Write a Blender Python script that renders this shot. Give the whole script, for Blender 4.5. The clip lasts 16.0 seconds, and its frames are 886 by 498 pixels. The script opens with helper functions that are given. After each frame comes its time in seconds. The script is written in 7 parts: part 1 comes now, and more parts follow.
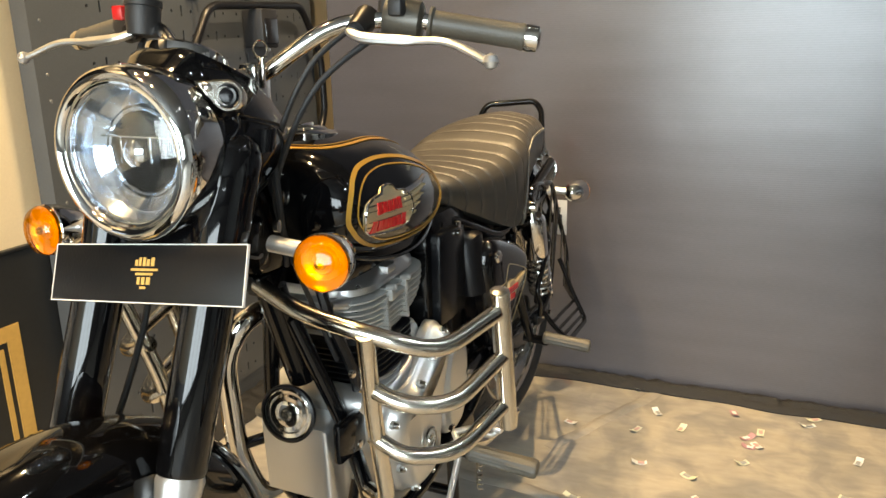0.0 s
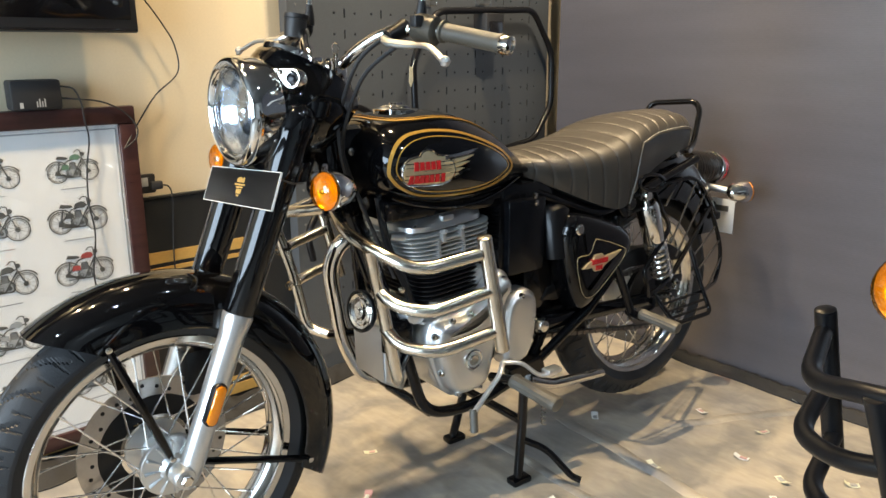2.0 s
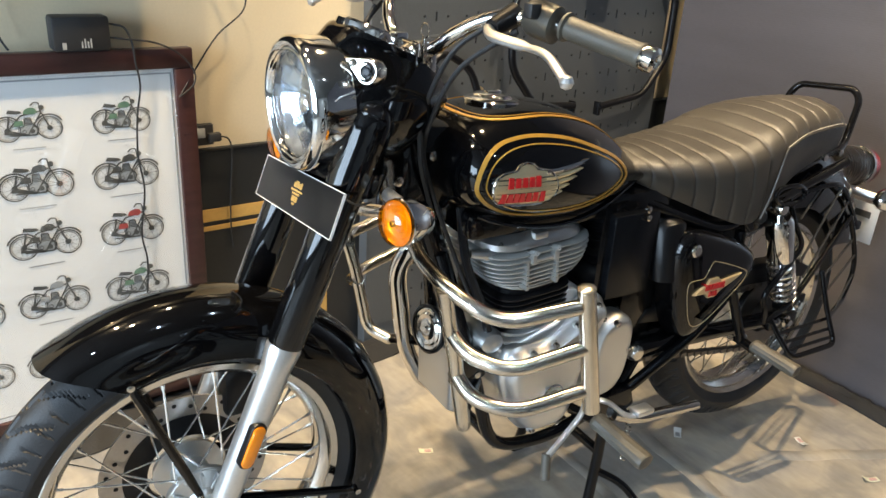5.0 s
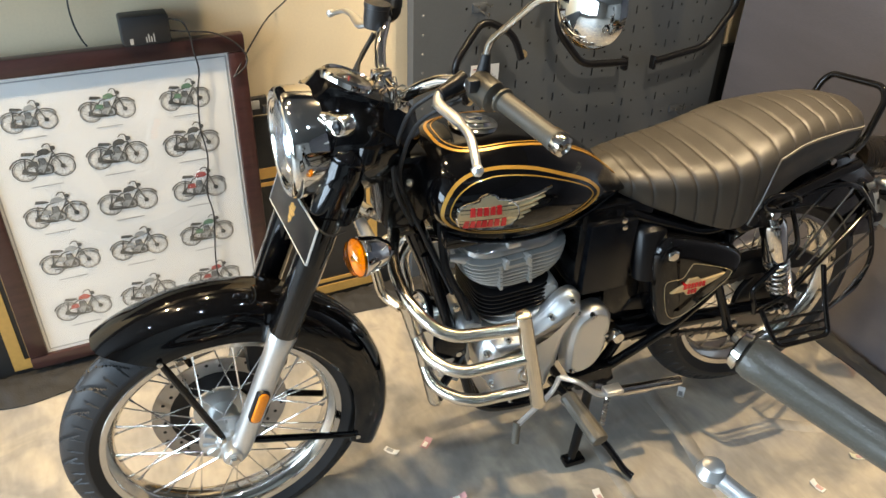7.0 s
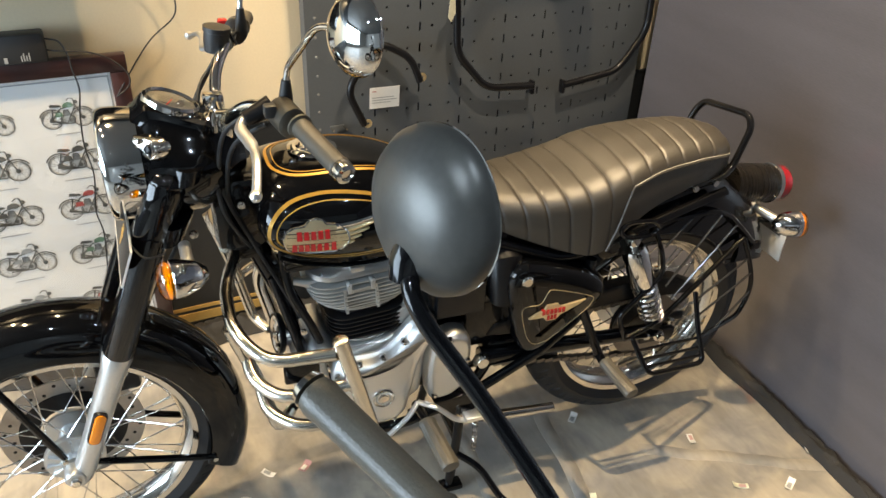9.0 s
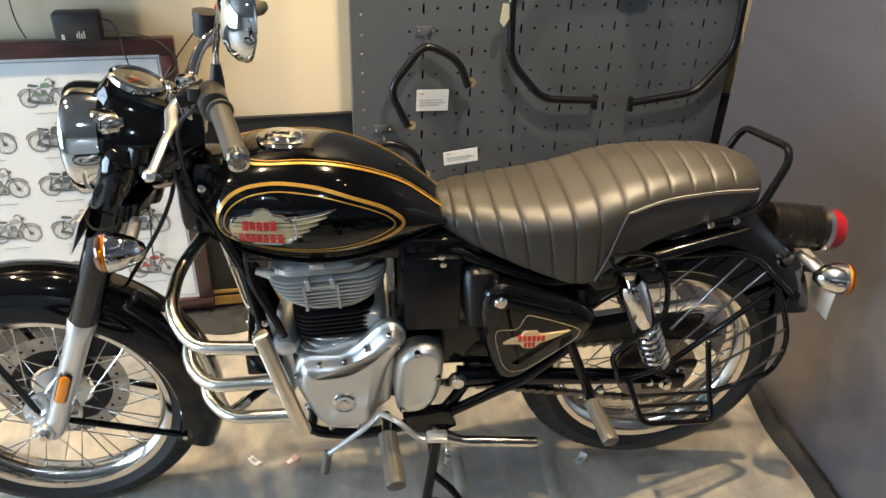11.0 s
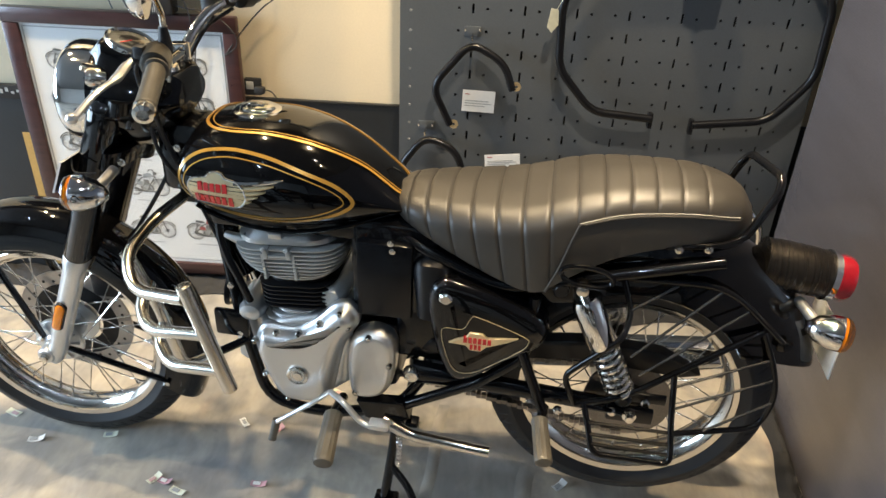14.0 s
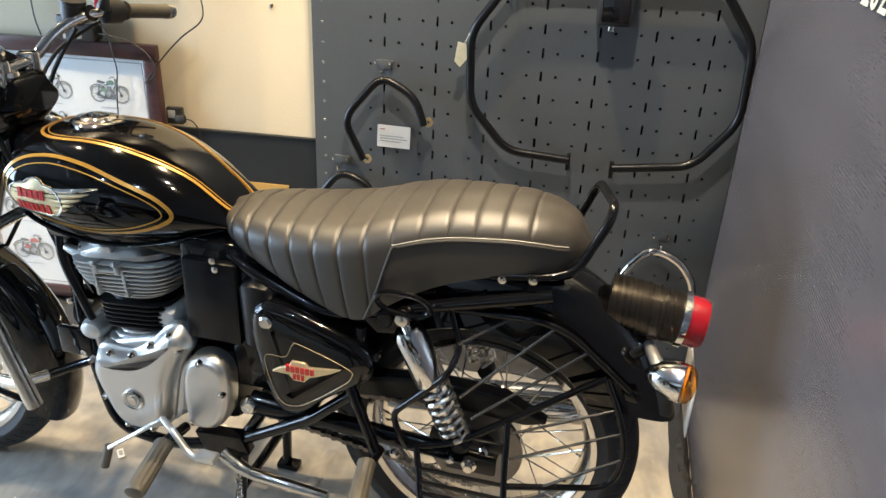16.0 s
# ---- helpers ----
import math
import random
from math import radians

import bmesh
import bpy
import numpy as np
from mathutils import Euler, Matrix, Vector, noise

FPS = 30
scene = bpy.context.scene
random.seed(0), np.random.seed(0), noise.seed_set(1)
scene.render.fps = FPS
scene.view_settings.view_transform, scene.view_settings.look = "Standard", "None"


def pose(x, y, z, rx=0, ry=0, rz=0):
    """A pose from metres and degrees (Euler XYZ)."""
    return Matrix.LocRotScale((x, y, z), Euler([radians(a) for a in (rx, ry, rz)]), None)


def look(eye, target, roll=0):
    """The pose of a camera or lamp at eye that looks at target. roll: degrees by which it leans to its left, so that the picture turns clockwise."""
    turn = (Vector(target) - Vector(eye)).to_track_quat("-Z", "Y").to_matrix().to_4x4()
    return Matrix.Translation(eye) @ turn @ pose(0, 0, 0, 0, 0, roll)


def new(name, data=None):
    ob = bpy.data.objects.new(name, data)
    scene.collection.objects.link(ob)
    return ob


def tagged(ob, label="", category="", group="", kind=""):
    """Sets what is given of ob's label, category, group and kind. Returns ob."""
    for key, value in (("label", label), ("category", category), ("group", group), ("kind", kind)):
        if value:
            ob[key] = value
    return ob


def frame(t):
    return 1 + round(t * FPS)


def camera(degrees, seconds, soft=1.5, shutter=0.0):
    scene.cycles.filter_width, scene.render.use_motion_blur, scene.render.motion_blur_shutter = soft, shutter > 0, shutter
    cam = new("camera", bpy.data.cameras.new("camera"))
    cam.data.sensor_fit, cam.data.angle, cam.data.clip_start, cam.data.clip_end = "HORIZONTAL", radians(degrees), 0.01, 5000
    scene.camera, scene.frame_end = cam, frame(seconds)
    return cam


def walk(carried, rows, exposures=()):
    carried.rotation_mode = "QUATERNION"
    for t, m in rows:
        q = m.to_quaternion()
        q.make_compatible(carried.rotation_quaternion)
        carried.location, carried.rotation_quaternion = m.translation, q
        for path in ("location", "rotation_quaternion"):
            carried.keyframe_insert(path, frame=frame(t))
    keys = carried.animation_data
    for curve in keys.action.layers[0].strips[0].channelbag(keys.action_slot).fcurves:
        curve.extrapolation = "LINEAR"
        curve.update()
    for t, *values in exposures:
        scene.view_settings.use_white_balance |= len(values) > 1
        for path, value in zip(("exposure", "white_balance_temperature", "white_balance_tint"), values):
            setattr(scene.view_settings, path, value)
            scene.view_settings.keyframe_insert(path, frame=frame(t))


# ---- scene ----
cam = camera(60.5, 16.0)
PATH = [
    (0, (-0.44, -0.722, 1.104), (1.284, 0.153, 0.593), -1.4),
    (0.5, (-0.44, -0.907, 1.099), (1.111, 0.253, 0.602), -0.9),
    (1, (-0.347, -1.061, 1.095), (1.026, 0.31, 0.61), -0.6),
    (1.5, (-0.321, -1.188, 1.109), (0.892, 0.327, 0.626), -0.5),
    (2, (-0.345, -1.411, 1.107), (0.782, 0.161, 0.598), -0.1),
    (2.5, (-0.425, -1.534, 1.134), (0.677, 0.056, 0.627), 0.1),
    (3, (-0.548, -1.508, 1.141), (0.564, 0.078, 0.642), 0.3),
    (3.5, (-0.578, -1.433, 1.141), (0.551, 0.139, 0.638), 0.7),
    (4, (-0.46, -1.302, 1.133), (0.634, 0.278, 0.58), 1.3),
    (4.5, (-0.341, -1.189, 1.17), (0.692, 0.4, 0.532), 2.3),
    (4.8, (-0.256, -1.153, 1.193), (0.71, 0.45, 0.487), 2.9),
    (5, (-0.191, -1.116, 1.256), (0.739, 0.475, 0.478), 3.8),
    (5.2, (-0.121, -1.11, 1.335), (0.754, 0.453, 0.447), 4.7),
    (7.3, (0.036, -1.286, 1.611), (0.592, 0.287, 0.507), 1.7),
    (7.5, (0.026, -1.281, 1.617), (0.597, 0.293, 0.523), 1.3),
    (8, (0.057, -1.279, 1.624), (0.664, 0.291, 0.544), 1.6),
    (8.5, (0.203, -1.329, 1.629), (0.797, 0.249, 0.553), 2.0),
    (9, (0.351, -1.37, 1.624), (0.915, 0.227, 0.559), 2.5),
    (9.2, (0.4, -1.392, 1.612), (0.939, 0.221, 0.56), 2.3),
    (11.3, (0.804, -1.38, 1.584), (0.867, 0.319, 0.53), 1.5),
    (11.5, (0.842, -1.378, 1.576), (0.833, 0.316, 0.514), 1.1),
    (12, (0.885, -1.355, 1.529), (0.794, 0.275, 0.374), 0.8),
    (12.5, (0.923, -1.371, 1.534), (0.768, 0.252, 0.375), 0.2),
    (13, (0.973, -1.387, 1.541), (0.77, 0.261, 0.425), 0.4),
    (13.5, (1.065, -1.396, 1.536), (0.836, 0.279, 0.466), 1.5),
    (14, (1.186, -1.378, 1.55), (0.912, 0.317, 0.525), 2.4),
    (14.5, (1.288, -1.348, 1.555), (0.933, 0.358, 0.573), 2.8),
    (15, (1.428, -1.308, 1.54), (1.016, 0.4, 0.583), 3.4),
    (15.5, (1.545, -1.264, 1.504), (1.096, 0.453, 0.582), 3.3),
    (16, (1.621, -1.235, 1.451), (1.174, 0.505, 0.573), 2.7),
]
walk(cam, [(t, look(eye, target, roll)) for t, eye, target, roll in PATH], [(0.0, -0.22, 7950, 10), (1.5, -0.22, 6750, 10), (4.5, -0.20, 6500, 10), (8.5, -0.23, 6850, 10), (11.5, -0.14, 6350, 10), (12.5, -0.25, 6600, 10), (14.5, -0.10, 6150, 10), (16.0, 0.02, 6050, 10)])

# ---- light ----
world = bpy.data.worlds.new("world")
scene.world = world
world.use_nodes = True
world.node_tree.nodes["Background"].inputs[0].default_value = (0.9, 0.93, 1.0, 1)
world.node_tree.nodes["Background"].inputs[1].default_value = 0.03


def downlight(x, y, z, watts, colour, cone, blend, aim=None, size=0.03):
    d = bpy.data.lights.new("downlight", "SPOT")
    d.energy, d.color, d.shadow_soft_size, d.spot_size, d.spot_blend = watts, colour, size, radians(cone), blend
    ob = new("downlight", d)
    ob.matrix_world = look((x, y, z), aim or (x, y, 0))
    return ob


WARM, COOL = (1.0, 0.75, 0.43), (0.66, 0.83, 1.0)
CEIL = 2.75
SPOTS = [
    (-0.72, 0.26, 290, WARM, 92, 0.9, (-0.62, 0.75, 0.8)), (0.12, 0.42, 125, WARM, 100, 0.6), (1.00, 0.46, 170, WARM, 100, 0.6), (1.50, -0.30, 310, (1.0, 0.75, 0.43), 52, 1.0),
    (1.30, -0.10, 150, (1.0, 0.86, 0.68), 80, 0.7, (1.45, 0.95, 1.0)),
    (-1.2, -1.5, 50, COOL, 100, 0.6), (0.1, -1.7, 54, COOL, 100, 0.6), (1.1, -1.4, 40, COOL, 100, 0.6), (1.55, -1.30, 70, (1.0, 0.75, 0.45), 60, 0.9),
    (-0.6, -3.0, 80, COOL, 100, 0.6), (0.7, -3.0, 80, COOL, 100, 0.6), (-2.4, -3.2, 70, COOL, 100, 0.6), (0.0, -4.7, 80, COOL, 110, 0.6), (-0.45, -0.20, 130, WARM, 54, 0.8),
]
for sx, sy, *rest in SPOTS:
    downlight(sx, sy, CEIL - 0.06, *rest)

# daylight through the shopfront window in the west wall
TURN = 7.1
WALL = pose(0.528, 0.864, 0, rz=TURN)          # along the wall, into the wall, up
U0 = -4.6
day = bpy.data.lights.new("window_daylight", "AREA")
day.shape, day.size, day.size_y, day.energy, day.color = "RECTANGLE", 3.0, 2.0, 390, (0.63, 0.81, 1.0)
new("window_daylight", day).matrix_world = WALL @ look((U0 + 0.02, -1.5, 1.45), (0.0, -1.5, 1.0))

# ---- materials ----


def shader(name, colour, rough=0.5, metal=0.0, spread=0.15, scale=6.0, fine=90.0, bump=0.0, coat=0.0, wear=0.1, spec=0.5, tint=None, stretch=None):
    """A surface with grain at two scales: colour and roughness vary, and a fine relief."""
    m = bpy.data.materials.new(name)
    m.use_nodes = True
    nt = m.node_tree
    b = nt.nodes["Principled BSDF"]
    b.inputs["Metallic"].default_value = metal
    b.inputs["Coat Weight"].default_value = coat
    b.inputs["Coat Roughness"].default_value = 0.03
    b.inputs["Coat IOR"].default_value = 1.42
    b.inputs["Specular IOR Level"].default_value = spec
    tc = nt.nodes.new("ShaderNodeTexCoord")
    src = tc.outputs["Object"]
    if stretch:
        mp = nt.nodes.new("ShaderNodeMapping")
        mp.inputs["Scale"].default_value = stretch
        nt.links.new(src, mp.inputs["Vector"])
        src = mp.outputs["Vector"]
    big = nt.nodes.new("ShaderNodeTexNoise")
    big.inputs["Scale"].default_value, big.inputs["Detail"].default_value = scale, 5
    small = nt.nodes.new("ShaderNodeTexNoise")
    small.inputs["Scale"].default_value, small.inputs["Detail"].default_value = fine, 3
    nt.links.new(src, big.inputs["Vector"])
    nt.links.new(src, small.inputs["Vector"])
    mix = nt.nodes.new("ShaderNodeMath")
    mix.operation = "MULTIPLY_ADD"
    mix.inputs[1].default_value, mix.inputs[2].default_value = 0.35, 0.0
    nt.links.new(small.outputs["Fac"], mix.inputs[0])
    add = nt.nodes.new("ShaderNodeMath")
    add.operation = "MULTIPLY_ADD"
    add.inputs[1].default_value = 0.65
    nt.links.new(big.outputs["Fac"], add.inputs[0])
    nt.links.new(mix.outputs[0], add.inputs[2])
    ramp = nt.nodes.new("ShaderNodeValToRGB")
    lo = [max(0.0, c * (1 - spread)) for c in colour]
    hi = [min(1.0, c * (1 + spread)) for c in (tint or colour)]
    ramp.color_ramp.elements[0].position, ramp.color_ramp.elements[1].position = 0.32, 0.68
    ramp.color_ramp.elements[0].color, ramp.color_ramp.elements[1].color = (*lo, 1), (*hi, 1)
    nt.links.new(add.outputs[0], ramp.inputs["Fac"])
    nt.links.new(ramp.outputs["Color"], b.inputs["Base Color"])
    rr = nt.nodes.new("ShaderNodeMapRange")
    rr.inputs["From Min"].default_value, rr.inputs["From Max"].default_value = 0.3, 0.7
    rr.inputs["To Min"].default_value, rr.inputs["To Max"].default_value = max(0.01, rough * (1 - wear)), min(1, rough * (1 + wear))
    nt.links.new(add.outputs[0], rr.inputs["Value"])
    nt.links.new(rr.outputs["Result"], b.inputs["Roughness"])
    if bump:
        bp = nt.nodes.new("ShaderNodeBump")
        bp.inputs["Strength"].default_value, bp.inputs["Distance"].default_value = min(1.0, bump), 0.002
        nt.links.new(small.outputs["Fac"], bp.inputs["Height"])
        nt.links.new(bp.outputs["Normal"], b.inputs["Normal"])
    return m


PAINT = shader("black_gloss_paint", (0.0022, 0.0022, 0.0026), 0.10, spread=0.3, coat=1.0, fine=400, wear=0.3, spec=0.08)
FRAMEBLK = shader("black_frame_enamel", (0.003, 0.003, 0.0035), 0.16, spread=0.3, coat=0.5, spec=0.15, bump=0.05, fine=200)
COVERBLK = shader("semi_gloss_black_cover", (0.004, 0.0045, 0.006), 0.22, spread=0.2, spec=0.25, bump=0.08, fine=300)
RODBLK = shader("glossy_rod_enamel", (0.10, 0.10, 0.10), 0.14, 0.75, spread=0.3, fine=120)
SATIN = shader("satin_black", (0.005, 0.005, 0.006), 0.32, spread=0.3, spec=0.35, bump=0.1, fine=300)
PLASTIC = shader("black_plastic", (0.018, 0.018, 0.019), 0.5, spread=0.3, bump=0.2, fine=500)
RUBBER = shader("tyre_rubber", (0.011, 0.012, 0.014), 0.55, spread=0.25, bump=0.25, fine=350, scale=14)
GRIP = shader("grip_rubber", (0.085, 0.076, 0.060), 0.46, spread=0.2, bump=0.25, fine=400)
NGRIP = shader("dark_grip_rubber", (0.082, 0.073, 0.057), 0.38, spread=0.2, bump=0.2, fine=400)
CHROME = shader("chrome", (0.74, 0.73, 0.71), 0.05, 1.0, spread=0.03, wear=0.4, fine=30)
STEEL = shader("polished_steel", (0.66, 0.63, 0.58), 0.13, 1.0, spread=0.08, wear=0.4, fine=60)
GUARDSTEEL = shader("handled_guard_steel", (0.70, 0.66, 0.58), 0.19, 1.0, spread=0.12, wear=0.45, fine=70, scale=9, bump=0.04)
ALLOY = shader("cast_alloy", (0.66, 0.67, 0.67), 0.38, 0.95, spread=0.03, fine=14, scale=5, wear=0.12)
ROCKER = shader("bright_rocker_alloy", (0.58, 0.59, 0.59), 0.30, 0.9, spread=0.05, fine=60)
FINS = shader("blasted_alloy_fins", (0.50, 0.51, 0.50), 0.38, 0.6, spread=0.14, bump=0.2, fine=300)
SLIDER = shader("fork_slider_alloy", (0.68, 0.68, 0.67), 0.32, 0.85, spread=0.08, bump=0.05, fine=200)
SPOKE = shader("spoke_steel", (0.75, 0.74, 0.72), 0.18, 1.0, spread=0.05)
CHAIN = shader("oiled_chain_steel", (0.16, 0.15, 0.14), 0.35, 0.9, spread=0.3, fine=200)
DISC = shader("brake_disc_steel", (0.42, 0.40, 0.38), 0.3, 1.0, spread=0.12, fine=120)
LEATHER = shader("black_leatherette", (0.034, 0.0295, 0.0235), 0.47, spread=0.15, bump=0.16, spec=0.75, fine=420, scale=9, wear=0.15)
SEAMTHREAD = shader("dark_seam_thread", (0.014, 0.013, 0.012), 0.7)
STITCH = shader("pale_stitching", (0.45, 0.43, 0.38), 0.7)
PALEGOLD = shader("pale_gold_line", (0.46, 0.36, 0.20), 0.35, 0.2, spread=0.1)
HOUSING = shader("grey_switch_housing", (0.075, 0.068, 0.055), 0.36, 0.3, spread=0.15, bump=0.1, fine=300)
GOLD = shader("gold_coach_line", (0.55, 0.30, 0.05), 0.3, 0.3, spread=0.12, coat=0.5)
BADGE = shader("badge_gilt", (0.74, 0.60, 0.36), 0.34, 0.75, spread=0.1)
RED = shader("badge_red_enamel", (0.55, 0.02, 0.02), 0.25, spread=0.15, coat=0.6)
AMBER = shader("amber_lens", (0.95, 0.26, 0.01), 0.12, spread=0.15, coat=0.7, fine=140, bump=0.15)
TAILMETAL = shader("dark_tail_metal", (0.055, 0.048, 0.040), 0.28, 0.9, spread=0.2, stretch=(40, 1, 1))
REDLENS = shader("red_lens", (0.30, 0.006, 0.014), 0.12, spread=0.2, coat=0.7)
WHITE = shader("white_plate", (0.74, 0.74, 0.72), 0.4, spread=0.05)
CREAM = shader("cream_wall_paint", (0.69, 0.585, 0.405), 0.6, spread=0.06, bump=0.12, fine=160, scale=2.5)
DADO = shader("dark_dado_board", (0.014, 0.016, 0.018), 0.45, spread=0.25, bump=0.1, scale=4)
DADOGOLD = shader("gold_dado_line", (0.50, 0.31, 0.09), 0.4, spread=0.15)
PEGGREY = shader("graphite_pegboard", (0.076, 0.084, 0.092), 0.42, spread=0.12, bump=0.08, fine=240, scale=3)
RIVET = shader("dull_zinc_rivet", (0.20, 0.20, 0.195), 0.5, 0.4, spread=0.2)
# near-black that stands in for the shade inside holes
HOLE_SHADE = shader("painted_hole_shade", (0.008, 0.008, 0.008), 0.8)
VINYL = shader("dark_banner_vinyl", (0.096, 0.091, 0.101), 0.24, spec=0.75, spread=0.10, fine=60, scale=2.0, stretch=(1, 1, 6))
nt = VINYL.node_tree                              # fluted board: fine level ribs
wave = nt.nodes.new("ShaderNodeTexWave")
wave.bands_direction = "Z"
wave.inputs["Scale"].default_value, wave.inputs["Distortion"].default_value = 50.0, 0.3
coord = nt.nodes.new("ShaderNodeTexCoord")
nt.links.new(coord.outputs["Object"], wave.inputs["Vector"])
rib = nt.nodes.new("ShaderNodeBump")
rib.inputs["Strength"].default_value, rib.inputs["Distance"].default_value = 0.12, 0.001
nt.links.new(wave.outputs["Fac"], rib.inputs["Height"])
sway = nt.nodes.new("ShaderNodeTexNoise")          # the sheet stands a little wavy
sway.inputs["Scale"].default_value, sway.inputs["Detail"].default_value = 3.2, 2
nt.links.new(coord.outputs["Object"], sway.inputs["Vector"])
buckle = nt.nodes.new("ShaderNodeBump")
buckle.inputs["Strength"].default_value, buckle.inputs["Distance"].default_value = 0.5, 0.006
nt.links.new(sway.outputs["Fac"], buckle.inputs["Height"])
nt.links.new(buckle.outputs["Normal"], rib.inputs["Normal"])
nt.links.new(rib.outputs["Normal"], nt.nodes["Principled BSDF"].inputs["Normal"])
FABRIC = shader("black_skirt_fabric", (0.012, 0.012, 0.013), 0.75, spread=0.4, bump=0.5, fine=200)
MAHOGANY = shader("mahogany_frame_wood", (0.042, 0.017, 0.016), 0.30, spread=0.35, fine=80, coat=0.3, stretch=(1, 8, 8))
PAPER = shader("poster_paper", (0.80, 0.79, 0.77), 0.35, spread=0.03, scale=2)
INK = shader("print_ink", (0.09, 0.09, 0.085), 0.5, spread=0.3, fine=200)
INKRED = shader("print_red", (0.42, 0.08, 0.07), 0.5)
INKGREEN = shader("print_green", (0.14, 0.24, 0.16), 0.5)
INKGREY = shader("print_grey", (0.35, 0.36, 0.36), 0.5, spread=0.2)
SCREEN = shader("dark_screen_glass", (0.006, 0.006, 0.007), 0.07, spread=0.2, coat=0.5)
LETTER = shader("cream_lettering", (0.66, 0.66, 0.52), 0.5)
CEILM = shader("ceiling_paint", (0.14, 0.14, 0.14), 0.8, spread=0.05)
ROOM = shader("showroom_wall_paint", (0.46, 0.46, 0.45), 0.7, spread=0.1)


def pane(name, tint=(0.97, 0.985, 1.0)):
    """Thin clear glass: see-through, with gloss that grows at grazing angles."""
    m = bpy.data.materials.new(name)
    m.use_nodes = True
    n = m.node_tree
    n.nodes.remove(n.nodes["Principled BSDF"])
    tr, gl, mx, fr, pw = (n.nodes.new("ShaderNode" + k) for k in ("BsdfTransparent", "BsdfGlossy", "MixShader", "LayerWeight", "MapRange"))
    tr.inputs[0].default_value, gl.inputs["Roughness"].default_value, fr.inputs["Blend"].default_value = (*tint, 1), 0.02, 0.25
    pw.inputs["To Min"].default_value, pw.inputs["To Max"].default_value = 0.03, 0.6
    n.links.new(fr.outputs["Facing"], pw.inputs["Value"])
    n.links.new(pw.outputs["Result"], mx.inputs[0])
    n.links.new(tr.outputs[0], mx.inputs[1])
    n.links.new(gl.outputs[0], mx.inputs[2])
    n.links.new(mx.outputs[0], n.nodes["Material Output"].inputs["Surface"])
    return m


GLASS = pane("clear_lens_glass")
AMBERGLASS = pane("amber_lens_plastic", (1.0, 0.62, 0.05))
AMBERBOWL = shader("amber_lit_bowl", (0.95, 0.62, 0.14), 0.22, 0.4, spread=0.1, bump=0.35, fine=160)
MIRRORBACK = shader("satin_mirror_shell", (0.088, 0.086, 0.080), 0.40, 0.55, spread=0.15, bump=0.05, fine=200)
LAMPBOWL = shader("bright_lamp_bowl", (0.66, 0.72, 0.78), 0.16, 0.92, spread=0.04)
PINKPAPER = shader("pink_note_paper", (0.46, 0.26, 0.29), 0.6, spread=0.2, fine=60)
CLOTHPAPER = shader("faint_print", (0.55, 0.36, 0.34), 0.6)

# ---- mesh helpers ----


def part(name, bm, material, parent=None, label="", smooth=True, sharp=40):
    me = bpy.data.meshes.new(name)
    bmesh.ops.recalc_face_normals(bm, faces=bm.faces)
    bm.to_mesh(me)
    bm.free()
    if smooth:
        me.shade_smooth()
        me.set_sharp_from_angle(angle=radians(sharp))
    if material:
        me.materials.append(material)
    ob = new(name, me)
    if parent is not None:
        ob.parent = parent
    if label:
        ob["label"] = label
    return ob


def thing(name, label, category, m=None, group="", kind=""):
    ob = new(name)
    ob.empty_display_size = 0.05
    ob.matrix_world = m or Matrix()
    return tagged(ob, label, category, group, kind)


def moved(bm, m):
    bm.transform(m)
    return bm


def fillet(pts, rad, n=5):
    """A polyline with rounded corners."""
    pts = [Vector(p) for p in pts]
    out = [pts[0]]
    for i in range(1, len(pts) - 1):
        a, p, b = pts[i - 1], pts[i], pts[i + 1]
        r = rad[i] if isinstance(rad, (list, tuple)) else rad
        d = min(r, (a - p).length * 0.48, (b - p).length * 0.48)
        q0, q1 = p + (a - p).normalized() * d, p + (b - p).normalized() * d
        for k in range(n + 1):
            s = k / n
            out.append(q0 * (1 - s) ** 2 + p * 2 * s * (1 - s) + q1 * s ** 2)
    out.append(pts[-1])
    return out


def spline(pts, n=6, closed=False):
    """A smooth curve through the points."""
    pts = [Vector(p) for p in pts]
    out, c = [], len(pts)
    for i in range(c if closed else c - 1):
        if closed:
            p0, p1, p2, p3 = pts[i - 1], pts[i], pts[(i + 1) % c], pts[(i + 2) % c]
        else:
            p0, p1, p2, p3 = pts[max(i - 1, 0)], pts[i], pts[i + 1], pts[min(i + 2, c - 1)]
        for k in range(n):
            s = k / n
            out.append(0.5 * ((2 * p1) + (p2 - p0) * s + (2 * p0 - 5 * p1 + 4 * p2 - p3) * s ** 2 + (3 * p1 - p0 - 3 * p2 + p3) * s ** 3))
    if not closed:
        out.append(pts[-1])
    return out


